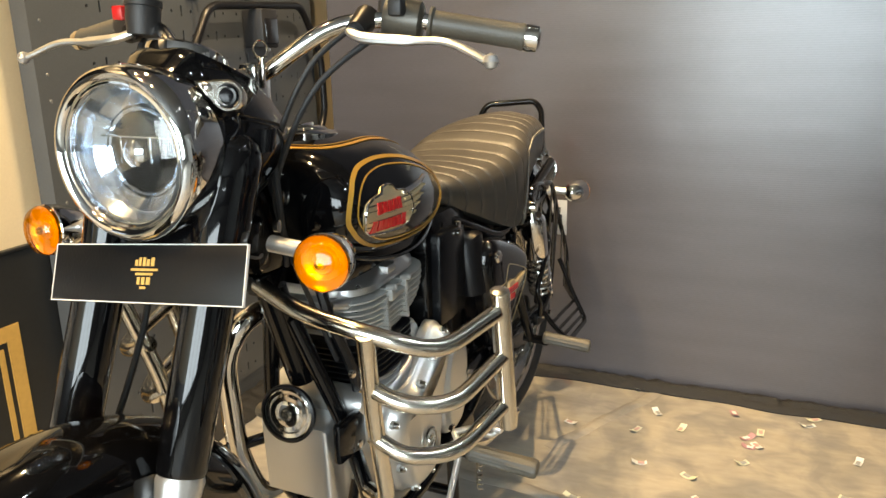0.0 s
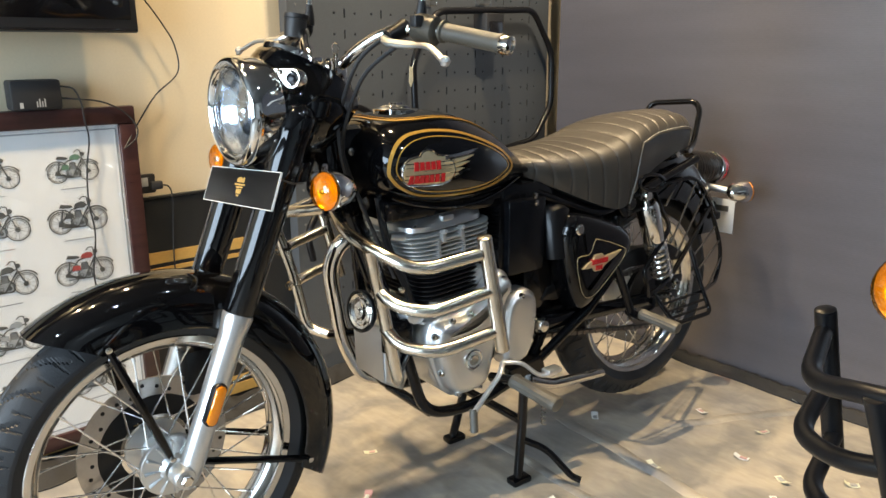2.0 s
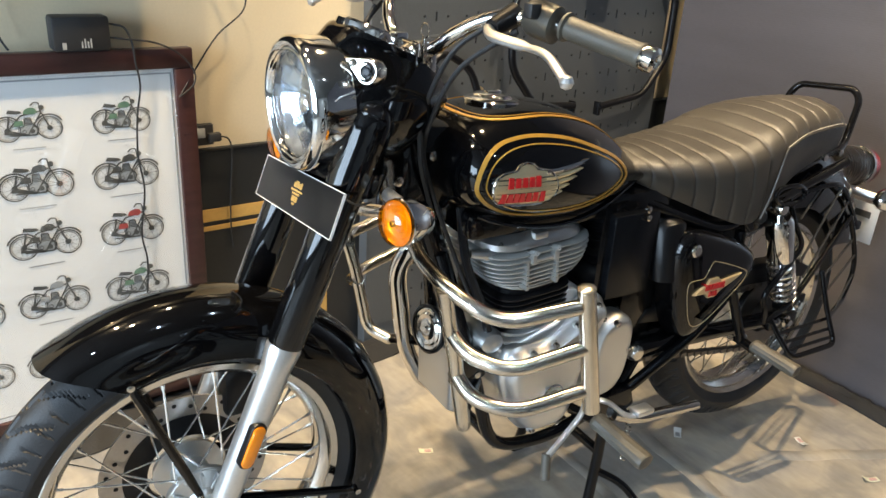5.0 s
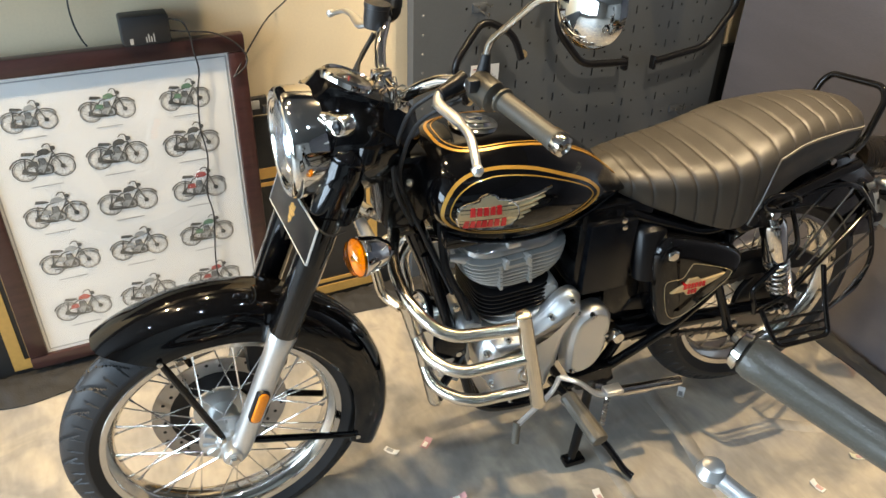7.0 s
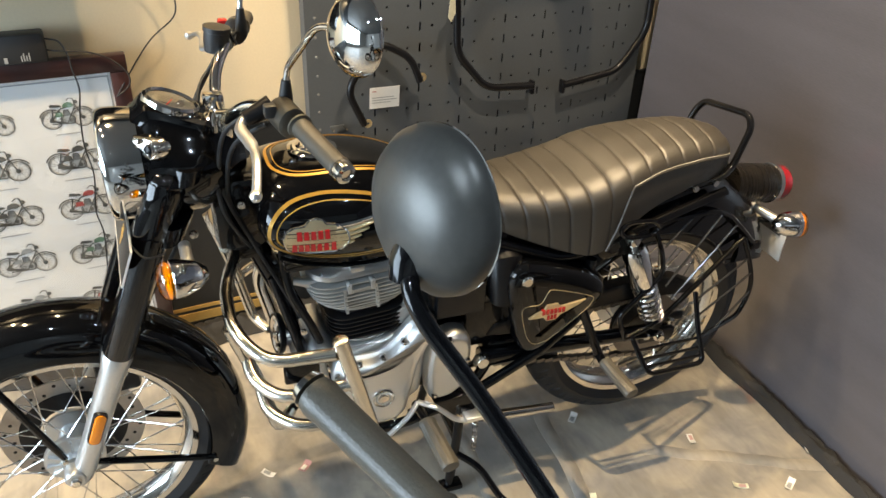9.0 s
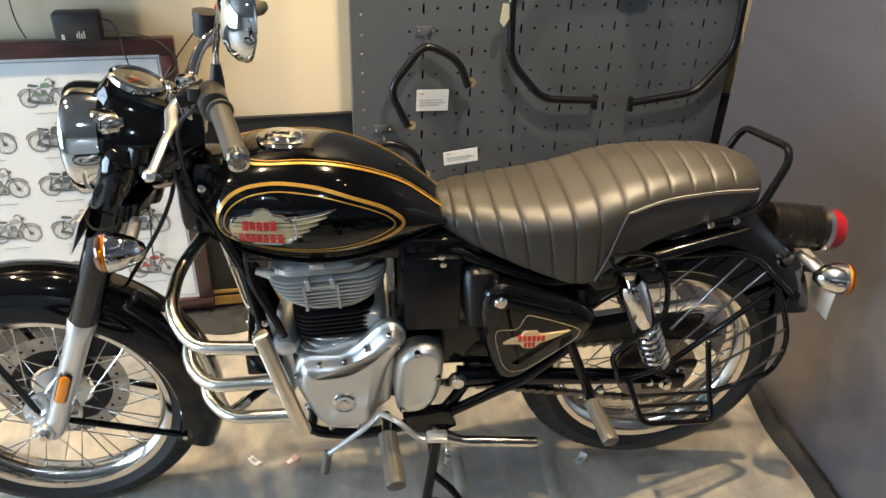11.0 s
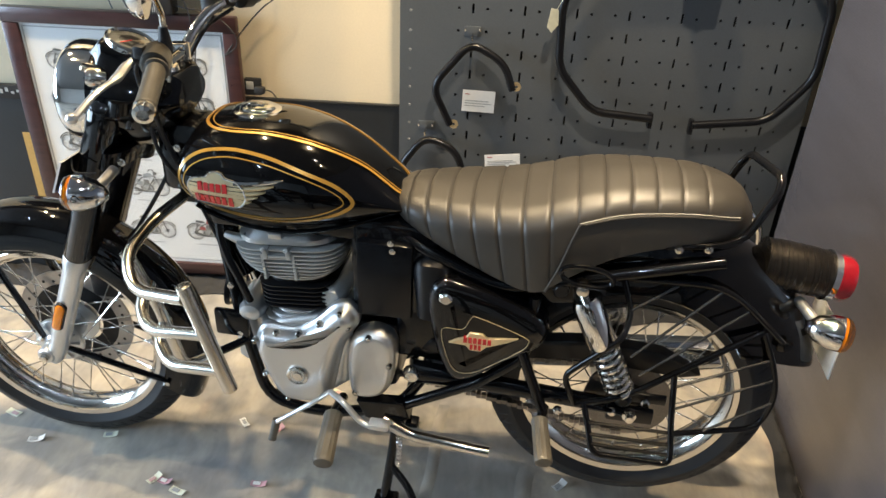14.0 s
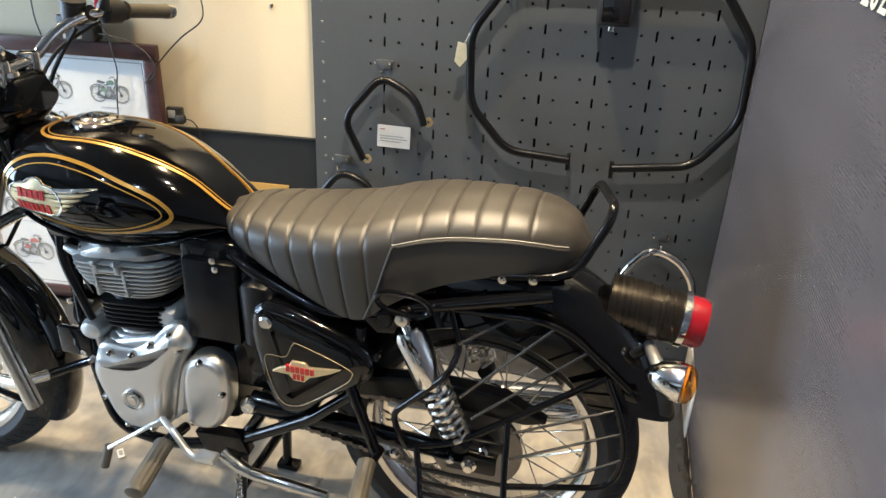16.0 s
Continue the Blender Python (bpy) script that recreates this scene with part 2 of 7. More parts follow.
def tube(pts, r, seg=10, closed=False, bm=None, flat=1.0):
    """A round tube along points; r is a radius or one for each point; flat squashes it."""
    bm = bm or bmesh.new()
    pts = [Vector(p) for p in pts]
    n = len(pts)
    rings, up = [], None
    for i, p in enumerate(pts):
        a = pts[i - 1] if (i or closed) else p
        b = pts[(i + 1) % n] if (i < n - 1 or closed) else p
        t = (b - a).normalized()
        if up is None:
            up = t.orthogonal().normalized() if abs(t.z) > 0.95 else Vector((0, 0, 1))
        up = (up - t * up.dot(t)).normalized()
        side = t.cross(up)
        rr = r[i] if isinstance(r, (list, tuple)) else r
        rings.append([bm.verts.new(p + (up * math.cos(2 * math.pi * k / seg) * flat + side * math.sin(2 * math.pi * k / seg)) * rr) for k in range(seg)])
    for i in range(n if closed else n - 1):
        a, b = rings[i], rings[(i + 1) % n]
        for k in range(seg):
            bm.faces.new((a[k], a[(k + 1) % seg], b[(k + 1) % seg], b[k]))
    if not closed:
        bm.faces.new(rings[0])
        bm.faces.new(rings[-1][::-1])
    return bm


def frame_of(origin, axis):
    return Matrix.Translation(origin) @ Vector(axis).to_track_quat("Z", "Y").to_matrix().to_4x4()


def lathe(profile, origin=(0, 0, 0), axis=(0, 0, 1), seg=24, bm=None, closed=False):
    """Turns (radius, height) round the axis."""
    bm = bm or bmesh.new()
    m = frame_of(origin, axis)
    rings = []
    for r, h in profile:
        if r < 1e-6:
            rings.append([bm.verts.new(m @ Vector((0, 0, h)))])
        else:
            rings.append([bm.verts.new(m @ Vector((r * math.cos(2 * math.pi * k / seg), r * math.sin(2 * math.pi * k / seg), h))) for k in range(seg)])
    pairs = list(zip(rings, rings[1:])) + ([(rings[-1], rings[0])] if closed else [])
    for a, b in pairs:
        for k in range(seg):
            j = (k + 1) % seg
            if len(a) == 1 and len(b) == 1:
                continue
            if len(a) == 1:
                bm.faces.new((a[0], b[j], b[k]))
            elif len(b) == 1:
                bm.faces.new((a[k], a[j], b[0]))
            else:
                bm.faces.new((a[k], a[j], b[j], b[k]))
    return bm


def rod(a, b, r, seg=10, bm=None, r2=None):
    return tube([a, b], [r, r if r2 is None else r2], seg, bm=bm)


def loft(rings, caps=True, closed=True, bm=None):
    bm = bm or bmesh.new()
    rows = [[bm.verts.new(p) for p in ring] for ring in rings]
    for a, b in zip(rows, rows[1:]):
        n = len(a)
        for k in range(n if closed else n - 1):
            bm.faces.new((a[k], a[(k + 1) % n], b[(k + 1) % n], b[k]))
    if caps and closed:
        bm.faces.new(rows[0])
        bm.faces.new(rows[-1][::-1])
    return bm


def box(x0, x1, y0, y1, z0, z1, bevel=0.003, bm=None, seg=2):
    own = bmesh.new()
    bmesh.ops.create_cube(own, size=1.0)
    bmesh.ops.scale(own, vec=(x1 - x0, y1 - y0, z1 - z0), verts=own.verts)
    bmesh.ops.translate(own, vec=((x0 + x1) / 2, (y0 + y1) / 2, (z0 + z1) / 2), verts=own.verts)
    if bevel:
        bmesh.ops.bevel(own, geom=own.edges, offset=bevel, segments=seg, affect="EDGES", profile=0.5)
    if bm is None:
        return own
    me = bpy.data.meshes.new("tmp")
    own.to_mesh(me)
    own.free()
    bm.from_mesh(me)
    bpy.data.meshes.remove(me)
    return bm


def prism(outline, y0, y1, inset=0.012, bulge=0.0, n=4, bm=None):
    """A plate with its outline in x and z, from y0 (hidden) to y1 (seen), the seen rim rounded and the face domed by bulge."""
    pts = [Vector((p[0], 0, p[1])) for p in outline]
    c = sum(pts, Vector()) / len(pts)
    s = 1 if y1 > y0 else -1
    rings = [[Vector((p.x, y0, p.z)) for p in pts]]
    size = sum((p - c).length for p in pts) / len(pts)
    for k in range(n + 1):
        a = math.pi / 2 * k / n
        f = 1 - inset * (1 - math.cos(a)) / size
        yy = y1 - s * inset * (1 - math.sin(a))
        rings.append([Vector((c.x + (p.x - c.x) * f, yy, c.z + (p.z - c.z) * f)) for p in pts])
    f0 = 1 - inset / size
    for k in (1, 2, 3):
        f = f0 * (1 - k / 3.3)
        rings.append([Vector((c.x + (p.x - c.x) * f, y1 + s * bulge * (1 - (f / f0) ** 2), c.z + (p.z - c.z) * f)) for p in pts])
    return loft(rings, bm=bm)


def casting(outline, steps, bm=None):
    """A rounded casting: the outline in x and z, drawn in by each step's inset at that step's y."""
    pts = [Vector((p[0], 0, p[1])) for p in outline]
    n = len(pts)
    area = sum(pts[i].x * pts[(i + 1) % n].z - pts[(i + 1) % n].x * pts[i].z for i in range(n))
    sign = 1 if area > 0 else -1
    inward = []
    for i in range(n):
        d = (pts[(i + 1) % n] - pts[i - 1]).normalized()
        inward.append(Vector((-d.z, 0, d.x)) * sign)
    rings = []
    for inset, y in steps:
        ring = [p + w * inset for p, w in zip(pts, inward)]
        for _ in range(int(inset / 0.006)):
            ring = [(ring[i - 1] + ring[i] * 2 + ring[(i + 1) % n]) / 4 for i in range(n)]
        rings.append([Vector((p.x, y, p.z)) for p in ring])
    return loft(rings, bm=bm)


def flatpoly(pts, m=None, depth=0.001, bm=None):
    """A thin plate: outline in x and y, raised by depth along z, placed by m."""
    bm = bm or bmesh.new()
    m = m or Matrix()
    lo = [bm.verts.new(m @ Vector((p[0], p[1], 0))) for p in pts]
    hi = [bm.verts.new(m @ Vector((p[0], p[1], depth))) for p in pts]
    bm.faces.new(lo[::-1])
    bm.faces.new(hi)
    n = len(pts)
    for k in range(n):
        bm.faces.new((lo[k], lo[(k + 1) % n], hi[(k + 1) % n], hi[k]))
    return bm


def ring2d(cx, cy, r0, r1, m, depth, bm, seg=20):
    for k in range(seg):
        a0, a1 = 2 * math.pi * k / seg, 2 * math.pi * (k + 1) / seg
        q = [(cx + r * math.cos(a), cy + r * math.sin(a)) for r, a in ((r0, a0), (r1, a0), (r1, a1), (r0, a1))]
        vs = [bm.verts.new(m @ Vector((x, y, depth))) for x, y in q]
        bm.faces.new(vs)
    return bm


def curve_at(table, x):
    """Smooth value at x from rows of (x, value)."""
    if x <= table[0][0]:
        return table[0][1]
    for i in range(len(table) - 1):
        x0, v0 = table[i]
        x1, v1 = table[i + 1]
        if x <= x1:
            h = x1 - x0
            m0 = (v1 - table[i - 1][1]) / (x1 - table[i - 1][0]) if i else (v1 - v0) / h
            m1 = (table[i + 2][1] - v0) / (table[i + 2][0] - x0) if i + 2 < len(table) else (v1 - v0) / h
            s = (x - x0) / h
            return (2 * s ** 3 - 3 * s ** 2 + 1) * v0 + (s ** 3 - 2 * s ** 2 + s) * h * m0 + (3 * s ** 2 - 2 * s ** 3) * v1 + (s ** 3 - s ** 2) * h * m1
    return table[-1][1]

# ---- the room ----
U1 = 1.72                                      # the cream wall's far end
EAST = WALL @ pose(1.365, 0, 0, rz=-94.5)      # the dark banner's foot: along it into the room, behind it, up


def structure(name, bm, material, label, category, smooth=False, m=WALL):
    ob = part(name, bm, material, None, label, smooth)
    ob.matrix_world = m
    return tagged(ob, label, category, kind="structure")


structure("floor", box(-5.2, 3.0, -6.2, 0.4, -0.12, 0.0, 0), None, "beige and grey stained vinyl floor sheet under the motorcycles", "floor")
structure("wall_north", box(U0, U1 + 0.2, 0.0, 0.15, 0.0, 3.0, 0), CREAM, "cream painted wall above a dark dado", "wall")
structure("wall_east", box(0.135, 5.85, 0.0, 0.03, 0.0, CEIL, 0.003), VINYL, "dark grey vinyl banner wall with soft sheen", "wall", m=EAST)
WY0, WY1, WZ0, WZ1 = -3.05, -0.06, 0.40, 2.50
bm = box(U0 - 0.15, U0, -5.8, WY0, 0.0, 3.0, 0)
for q in ((WY1, 0.15, 0.0, 3.0), (WY0, WY1, 0.0, WZ0), (WY0, WY1, WZ1, 3.0)):
    box(U0 - 0.15, U0, q[0], q[1], q[2], q[3], 0, bm)
structure("wall_west", bm, ROOM, "plain showroom wall with a wide shopfront window", "wall")
win = tagged(thing("window_1", "wide shopfront window with dark frame bars", "window", WALL), kind="structure")
for q in ((WY0, WY0 + 0.06, WZ0, WZ1), (WY1 - 0.06, WY1, WZ0, WZ1), (-2.06, -2.00, WZ0 + 0.06, WZ1 - 0.06), (-1.06, -1.00, WZ0 + 0.06, WZ1 - 0.06), (WY0 + 0.06, WY1 - 0.06, WZ0, WZ0 + 0.06), (WY0 + 0.06, WY1 - 0.06, WZ1 - 0.06, WZ1)):
    part("window_frame", box(U0 + 0.03, U0 + 0.09, q[0], q[1], q[2], q[3], 0.004), FRAMEBLK, win)
structure("wall_south", box(U0 - 0.15, U1 + 0.2, -5.95, -5.8, 0.0, 3.0, 0), ROOM, "plain showroom wall closing the room", "wall")
structure("wall_east_return", box(U1, U1 + 0.15, -0.24, 0.0, 0.0, 3.0, 0), CREAM, "cream painted wall end behind the banner", "wall")
structure("ceiling", box(U0 - 0.15, U1 + 0.3, -5.95, 0.15, CEIL + 0.0, CEIL + 0.1, 0), CEILM, "plain grey showroom ceiling", "ceiling")
structure("fascia", box(U0, U1, -0.03, -0.001, 1.78, CEIL, 0.002), DADO, "dark fascia board high on the cream wall", "fascia")
structure("dado", box(U0, U1, -0.012, -0.001, 0.0, 0.692, 0.002), DADO, "matt black dado board along the cream wall", "dado")

# floor surface: beige sheet with grey worn areas and faint scuffs
fm = bpy.data.materials.new("stained_vinyl_floor")
fm.use_nodes = True
nt = fm.node_tree
b = nt.nodes["Principled BSDF"]
tc = nt.nodes.new("ShaderNodeTexCoord")


def noise_node(scale, detail=5, dist=0.0, stretch=(1, 1, 1)):
    mp = nt.nodes.new("ShaderNodeMapping")
    mp.inputs["Scale"].default_value = stretch
    nt.links.new(tc.outputs["Object"], mp.inputs["Vector"])
    n = nt.nodes.new("ShaderNodeTexNoise")
    n.inputs["Scale"].default_value, n.inputs["Detail"].default_value, n.inputs["Distortion"].default_value = scale, detail, dist
    nt.links.new(mp.outputs["Vector"], n.inputs["Vector"])
    return n


def ramp_node(src, stops):
    r = nt.nodes.new("ShaderNodeValToRGB")
    el = r.color_ramp.elements
    while len(el) < len(stops):
        el.new(0.5)
    for e, (p, c) in zip(el, stops):
        e.position, e.color = p, (*c, 1)
    nt.links.new(src, r.inputs["Fac"])
    return r


def mix_node(fac, a, c, mode="MIX"):
    m = nt.nodes.new("ShaderNodeMix")
    m.data_type, m.blend_type = "RGBA", mode
    if isinstance(fac, float):
        m.inputs[0].default_value = fac
    else:
        nt.links.new(fac, m.inputs[0])
    nt.links.new(a, m.inputs[6])
    nt.links.new(c, m.inputs[7])
    return m.outputs[2]


base = ramp_node(noise_node(2.2, 6, 0.4).outputs["Fac"], [(0.3, (0.285, 0.275, 0.262)), (0.55, (0.43, 0.385, 0.315)), (0.75, (0.31, 0.305, 0.305))])
grain = ramp_node(noise_node(45, 4, 0.2, (1, 0.35, 1)).outputs["Fac"], [(0.3, (0.82, 0.82, 0.82)), (0.7, (1.0, 1.0, 1.0))])
blot = ramp_node(noise_node(7, 3, 0.8).outputs["Fac"], [(0.42, (1, 1, 1)), (0.62, (0.66, 0.69, 0.75))])
col = mix_node(1.0, base.outputs["Color"], grain.outputs["Color"], "MULTIPLY")
col = mix_node(1.0, col, blot.outputs["Color"], "MULTIPLY")
nt.links.new(col, b.inputs["Base Color"])
rr = ramp_node(noise_node(9, 4).outputs["Fac"], [(0.3, (0.38, 0.38, 0.38)), (0.7, (0.6, 0.6, 0.6))])
nt.links.new(rr.outputs["Color"], b.inputs["Roughness"])
bp = nt.nodes.new("ShaderNodeBump")
bp.inputs["Strength"].default_value, bp.inputs["Distance"].default_value = 0.25, 0.003
nt.links.new(noise_node(30, 4).outputs["Fac"], bp.inputs["Height"])
nt.links.new(bp.outputs["Normal"], b.inputs["Normal"])
bpy.data.objects["floor"].data.materials.clear()
bpy.data.objects["floor"].data.materials.append(fm)

# creases in the floor sheet
for k, (xa, ya, xb, yb, w, h) in enumerate(((1.205, 0.12, 1.165, -0.75, 0.022, 0.005), (0.940, 0.30, 0.965, -0.80, 0.016, 0.003), (1.42, -0.10, 1.95, -0.33, 0.02, 0.004), (-0.4, -0.32, 0.55, -0.42, 0.02, 0.003))):
    rows = []
    for i in range(41):
        s = i / 40
        c = Vector((xa + (xb - xa) * s, ya + (yb - ya) * s, 0))
        d = Vector((yb - ya, xa - xb, 0)).normalized()
        c += d * 0.01 * noise.noise(Vector((s * 6, k, 0)))
        hh = h * math.sin(math.pi * s) ** 0.5
        rows.append([c + d * (w * q) + Vector((0, 0, 0.0004 + hh * (1 - q * q))) for q in (-1, -0.6, -0.25, 0, 0.25, 0.6, 1)] + [c + d * w + Vector((0, 0, -0.001)), c - d * w + Vector((0, 0, -0.001))])
    part("floor_crease", loft(rows), fm, bpy.data.objects["floor"]).matrix_parent_inverse = WALL.inverted()

# ---- the motorcycle ----
RAKE = 22.0
STEER = 3.5
PITCH = 4.4
AX_F, R_F = Vector((-0.008, 0, 0.331)), 0.331
AX_R, R_R = Vector((1.398, 0, 0.402)), 0.325
TANR = math.tan(radians(RAKE))
UPF = Vector((math.sin(radians(RAKE)), 0, math.cos(radians(RAKE))))   # up along the fork
PIVOT = Vector((0.30, 0, 0.95))


def steered(angle):
    return Matrix.Translation(PIVOT) @ Matrix.Rotation(radians(angle), 4, UPF) @ Matrix.Translation(-PIVOT)


TURNED = steered(STEER)


def fork_at(z, y=0.0, ahead=0.0):
    """A point on the fork's line at that height."""
    return Vector((AX_F.x + 0.018 + (z - AX_F.z) * TANR - ahead, y, z))


def wheel(root, name, axle, radius, width, rim_r, turn, disc_side, hub_r, nspokes=36):
    w = part(name, tyre_mesh(axle, radius, width, rim_r, turn), RUBBER, root, "black road tyre with grooved tread", sharp=25)
    bm = lathe([(rim_r - 0.024, -0.012), (rim_r - 0.020, -width * 0.20), (rim_r - 0.006, -width * 0.30), (rim_r - 0.006, -width * 0.37), (rim_r + 0.006, -width * 0.40), (rim_r + 0.010, -width * 0.37), (rim_r + 0.002, -width * 0.34), (rim_r - 0.004, -width * 0.25),
                (rim_r - 0.004, width * 0.25), (rim_r + 0.002, width * 0.34), (rim_r + 0.010, width * 0.37), (rim_r + 0.006, width * 0.40), (rim_r - 0.006, width * 0.37), (rim_r - 0.006, width * 0.30), (rim_r - 0.020, width * 0.20), (rim_r - 0.024, 0.012)], axle, (0, 1, 0), 72, closed=True)
    part("rim", moved(bm, turn), STEEL, w, "polished chrome wheel rim")
    bm = lathe([(0.0, -0.055), (hub_r * 0.5, -0.055), (hub_r, -0.045), (hub_r, -0.036), (hub_r * 0.6, -0.03), (hub_r * 0.55, 0.03), (hub_r, 0.036), (hub_r, 0.045), (hub_r * 0.5, 0.055), (0.0, 0.055)], axle, (0, 1, 0), 32)
    part("hub", moved(bm, turn), ALLOY, w, "cast alloy wheel hub")
    for k in range(nspokes):
        s = 1 if k % 2 else -1
        a = 2 * math.pi * k / nspokes
        cross = 0.62 if (k // 2) % 2 else -0.62
        h = axle + Vector((math.cos(a + cross) * hub_r * 0.93, s * 0.04, math.sin(a + cross) * hub_r * 0.93))
        e = axle + Vector((math.cos(a) * (rim_r - 0.016), s * 0.008, math.sin(a) * (rim_r - 0.016)))
        bm = rod(h, e, 0.0018, 5)
        rod(e - (e - h).normalized() * 0.018, e, 0.0032, 5, bm)
        part("spoke", moved(bm, turn), SPOKE, w)
    return w


def tyre_mesh(axle, radius, width, rim_r, turn):
    prof = []
    inner = rim_r + 0.004
    for k in range(37):
        a = math.pi * (k / 36 - 0.5)
        y = math.sin(a) * width / 2
        depth = radius - inner
        r = inner + depth * (1 - (abs(y) / (width / 2)) ** 2.6 * 0.62) if abs(a) < 1.5 else inner + depth * 0.3
        prof.append((r, y))
    prof = [(inner, -width * 0.36)] + prof + [(inner, width * 0.36)]
    bm = lathe(prof, axle, (0, 1, 0), 840)
    # slanting tread grooves, shorter shoulder cuts between them and a broken centre groove
    for v in bm.verts:
        d = v.co - axle
        r = math.hypot(d.x, d.z)
        if r > radius - 0.042:
            a = math.atan2(d.z, d.x)
            side = abs(d.y) / (width / 2)
            lead = 0.0 if d.y < 0 else 0.5
            g = (30 * a / (2 * math.pi) + 1.15 * side + lead) % 1.0
            c = (60 * a / (2 * math.pi) + 0.45 * side + lead) % 1.0
            if (g < 0.11 and 0.10 < side < 0.86) or (c < 0.12 and side > 0.70) or (side < 0.05 and (42 * a / (2 * math.pi)) % 1.0 < 0.7):
                f = (r - 0.0045) / r
                v.co.x, v.co.z = axle.x + d.x * f, axle.z + d.z * f
    return moved(bm, turn)


def guard_strip(axle, radius, a0, a1, half, lip, n=48, nose=0.0, tail=0.0, slim=0.0):
    """A curved mudguard over a wheel between two angles (degrees, from the front over the top), its corners rounded off."""
    rows = []
    m = 13
    for i in range(n + 1):
        s = i / n
        ring = []
        for thick in (0.0, 0.003):
            span = range(m) if not thick else range(m - 1, -1, -1)
            for k in span:
                q = -1 + 2 * k / (m - 1)
                a = radians(a0 + (a1 - a0) * s + nose * abs(q) ** 2.5 * (1 - s) ** 4 - tail * abs(q) ** 2.5 * s ** 4)
                y = (half * (1 - slim * max(0.0, s - 0.45) / 0.55) - thick) * math.sin(q * math.pi / 2)
                r = radius - thick - lip * abs(q) ** 2.4
                ring.append(Vector((axle.x - math.cos(a) * r, y, axle.z + math.sin(a) * r)))
        rows.append(ring)
    return loft(rows)


# tank: rows of x with top, bottom, half width and the height of the widest place
T_TOP = [(0.428, 0.905), (0.437, 0.938), (0.458, 0.963), (0.49, 0.972), (0.54, 0.978), (0.62, 0.978), (0.70, 0.961), (0.78, 0.924), (0.84, 0.880), (0.885, 0.838)]
T_BOT = [(0.428, 0.870), (0.437, 0.835), (0.462, 0.805), (0.54, 0.780), (0.62, 0.770), (0.70, 0.772), (0.78, 0.785), (0.84, 0.800), (0.885, 0.810)]
T_WID = [(0.426, 0.085), (0.432, 0.124), (0.446, 0.146), (0.47, 0.155), (0.50, 0.160), (0.54, 0.164), (0.62, 0.166), (0.70, 0.155), (0.78, 0.128), (0.84, 0.100), (0.885, 0.080)]
T_MID = [(0.428, 0.885), (0.48, 0.878), (0.54, 0.868), (0.62, 0.862), (0.70, 0.856), (0.78, 0.845), (0.885, 0.825)]


def tank_side(x, z):
    """Half width of the tank at a place on its side."""
    w, t, bt, m = (curve_at(c, x) for c in (T_WID, T_TOP, T_BOT, T_MID))
    q = (z - m) / (t - m) if z > m else (m - z) / (m - bt)
    q = min(0.999, max(0.0, q))
    p = 2.15 if z > m else 2.6
    return w * (1 - q ** p) ** (1 / p)


def tank_top(x, y):
    """Height of the tank at a place on its top."""
    w, t, m = (curve_at(c, x) for c in (T_WID, T_TOP, T_MID))
    q = min(0.999, abs(y) / w)
    return m + (t - m) * (1 - q ** 2.15) ** (1 / 2.15)


def tank_mesh():
    rows = []
    for i in range(61):
        s = i / 60
        x = 0.428 + 0.457 * (s ** 1.35)
        w, t, bt, m = (curve_at(c, x) for c in (T_WID, T_TOP, T_BOT, T_MID))
        ring = []
        for k in range(40):
            a = 2 * math.pi * k / 40
            up = math.sin(a) > 0
            p = 2.15 if up else 2.6
            cc, ss = math.cos(a), math.sin(a)
            y = w * math.copysign(abs(cc) ** (2 / p), cc)
            z = m + ((t - m) if up else (m - bt)) * math.copysign(abs(ss) ** (2 / p), ss)
            ring.append(Vector((x, y, z)))
        rows.append(ring)
    return loft(rows)


def ribbon(pts, normals, half, lift=0.0012):
    """A thin painted line that lies on a surface, round a closed loop."""
    bm = bmesh.new()
    n = len(pts)
    rows = []
    for i in range(n):
        t = (pts[(i + 1) % n] - pts[i - 1]).normalized()
        nn = normals[i]
        side = t.cross(nn).normalized()
        p = pts[i] + nn * lift
        rows.append([bm.verts.new(p + side * half), bm.verts.new(p - side * half), bm.verts.new(p - side * half - nn * lift * 0.8), bm.verts.new(p + side * half - nn * lift * 0.8)])
    for i in range(n):
        a, c = rows[i], rows[(i + 1) % n]
        for k in range(4):
            bm.faces.new((a[k], a[(k + 1) % 4], c[(k + 1) % 4], c[k]))
    return bm


def side_loop(pts, side, half):
    """A line on the tank's side through (x, z) places."""
    loop = spline([(p[0], 0, p[1]) for p in pts], 8, True)
    e = 0.002

    def place(x, z):
        return Vector((x, side * tank_side(x, z), z))
    ps, ns = [], []
    for q in loop:
        p = place(q.x, q.z)
        nrm = (place(q.x + e, q.z) - place(q.x - e, q.z)).cross(place(q.x, q.z + e) - place(q.x, q.z - e)).normalized()
        if nrm.y * side < 0:
            nrm = -nrm
        ps.append(p)
        ns.append(nrm)
    return ribbon(ps, ns, half)


def top_loop(pts, half):
    """A line on the tank's top through (x, y) places."""
    loop = spline([(p[0], p[1], 0) for p in pts], 8, True)
    e = 0.002

    def place(x, y):
        return Vector((x, y, tank_top(x, y)))
    ps, ns = [], []
    for q in loop:
        nrm = (place(q.x + e, q.y) - place(q.x - e, q.y)).cross(place(q.x, q.y + e) - place(q.x, q.y - e)).normalized()
        if nrm.z < 0:
            nrm = -nrm
        ps.append(place(q.x, q.y))
        ns.append(nrm)
    return ribbon(ps, ns, half)


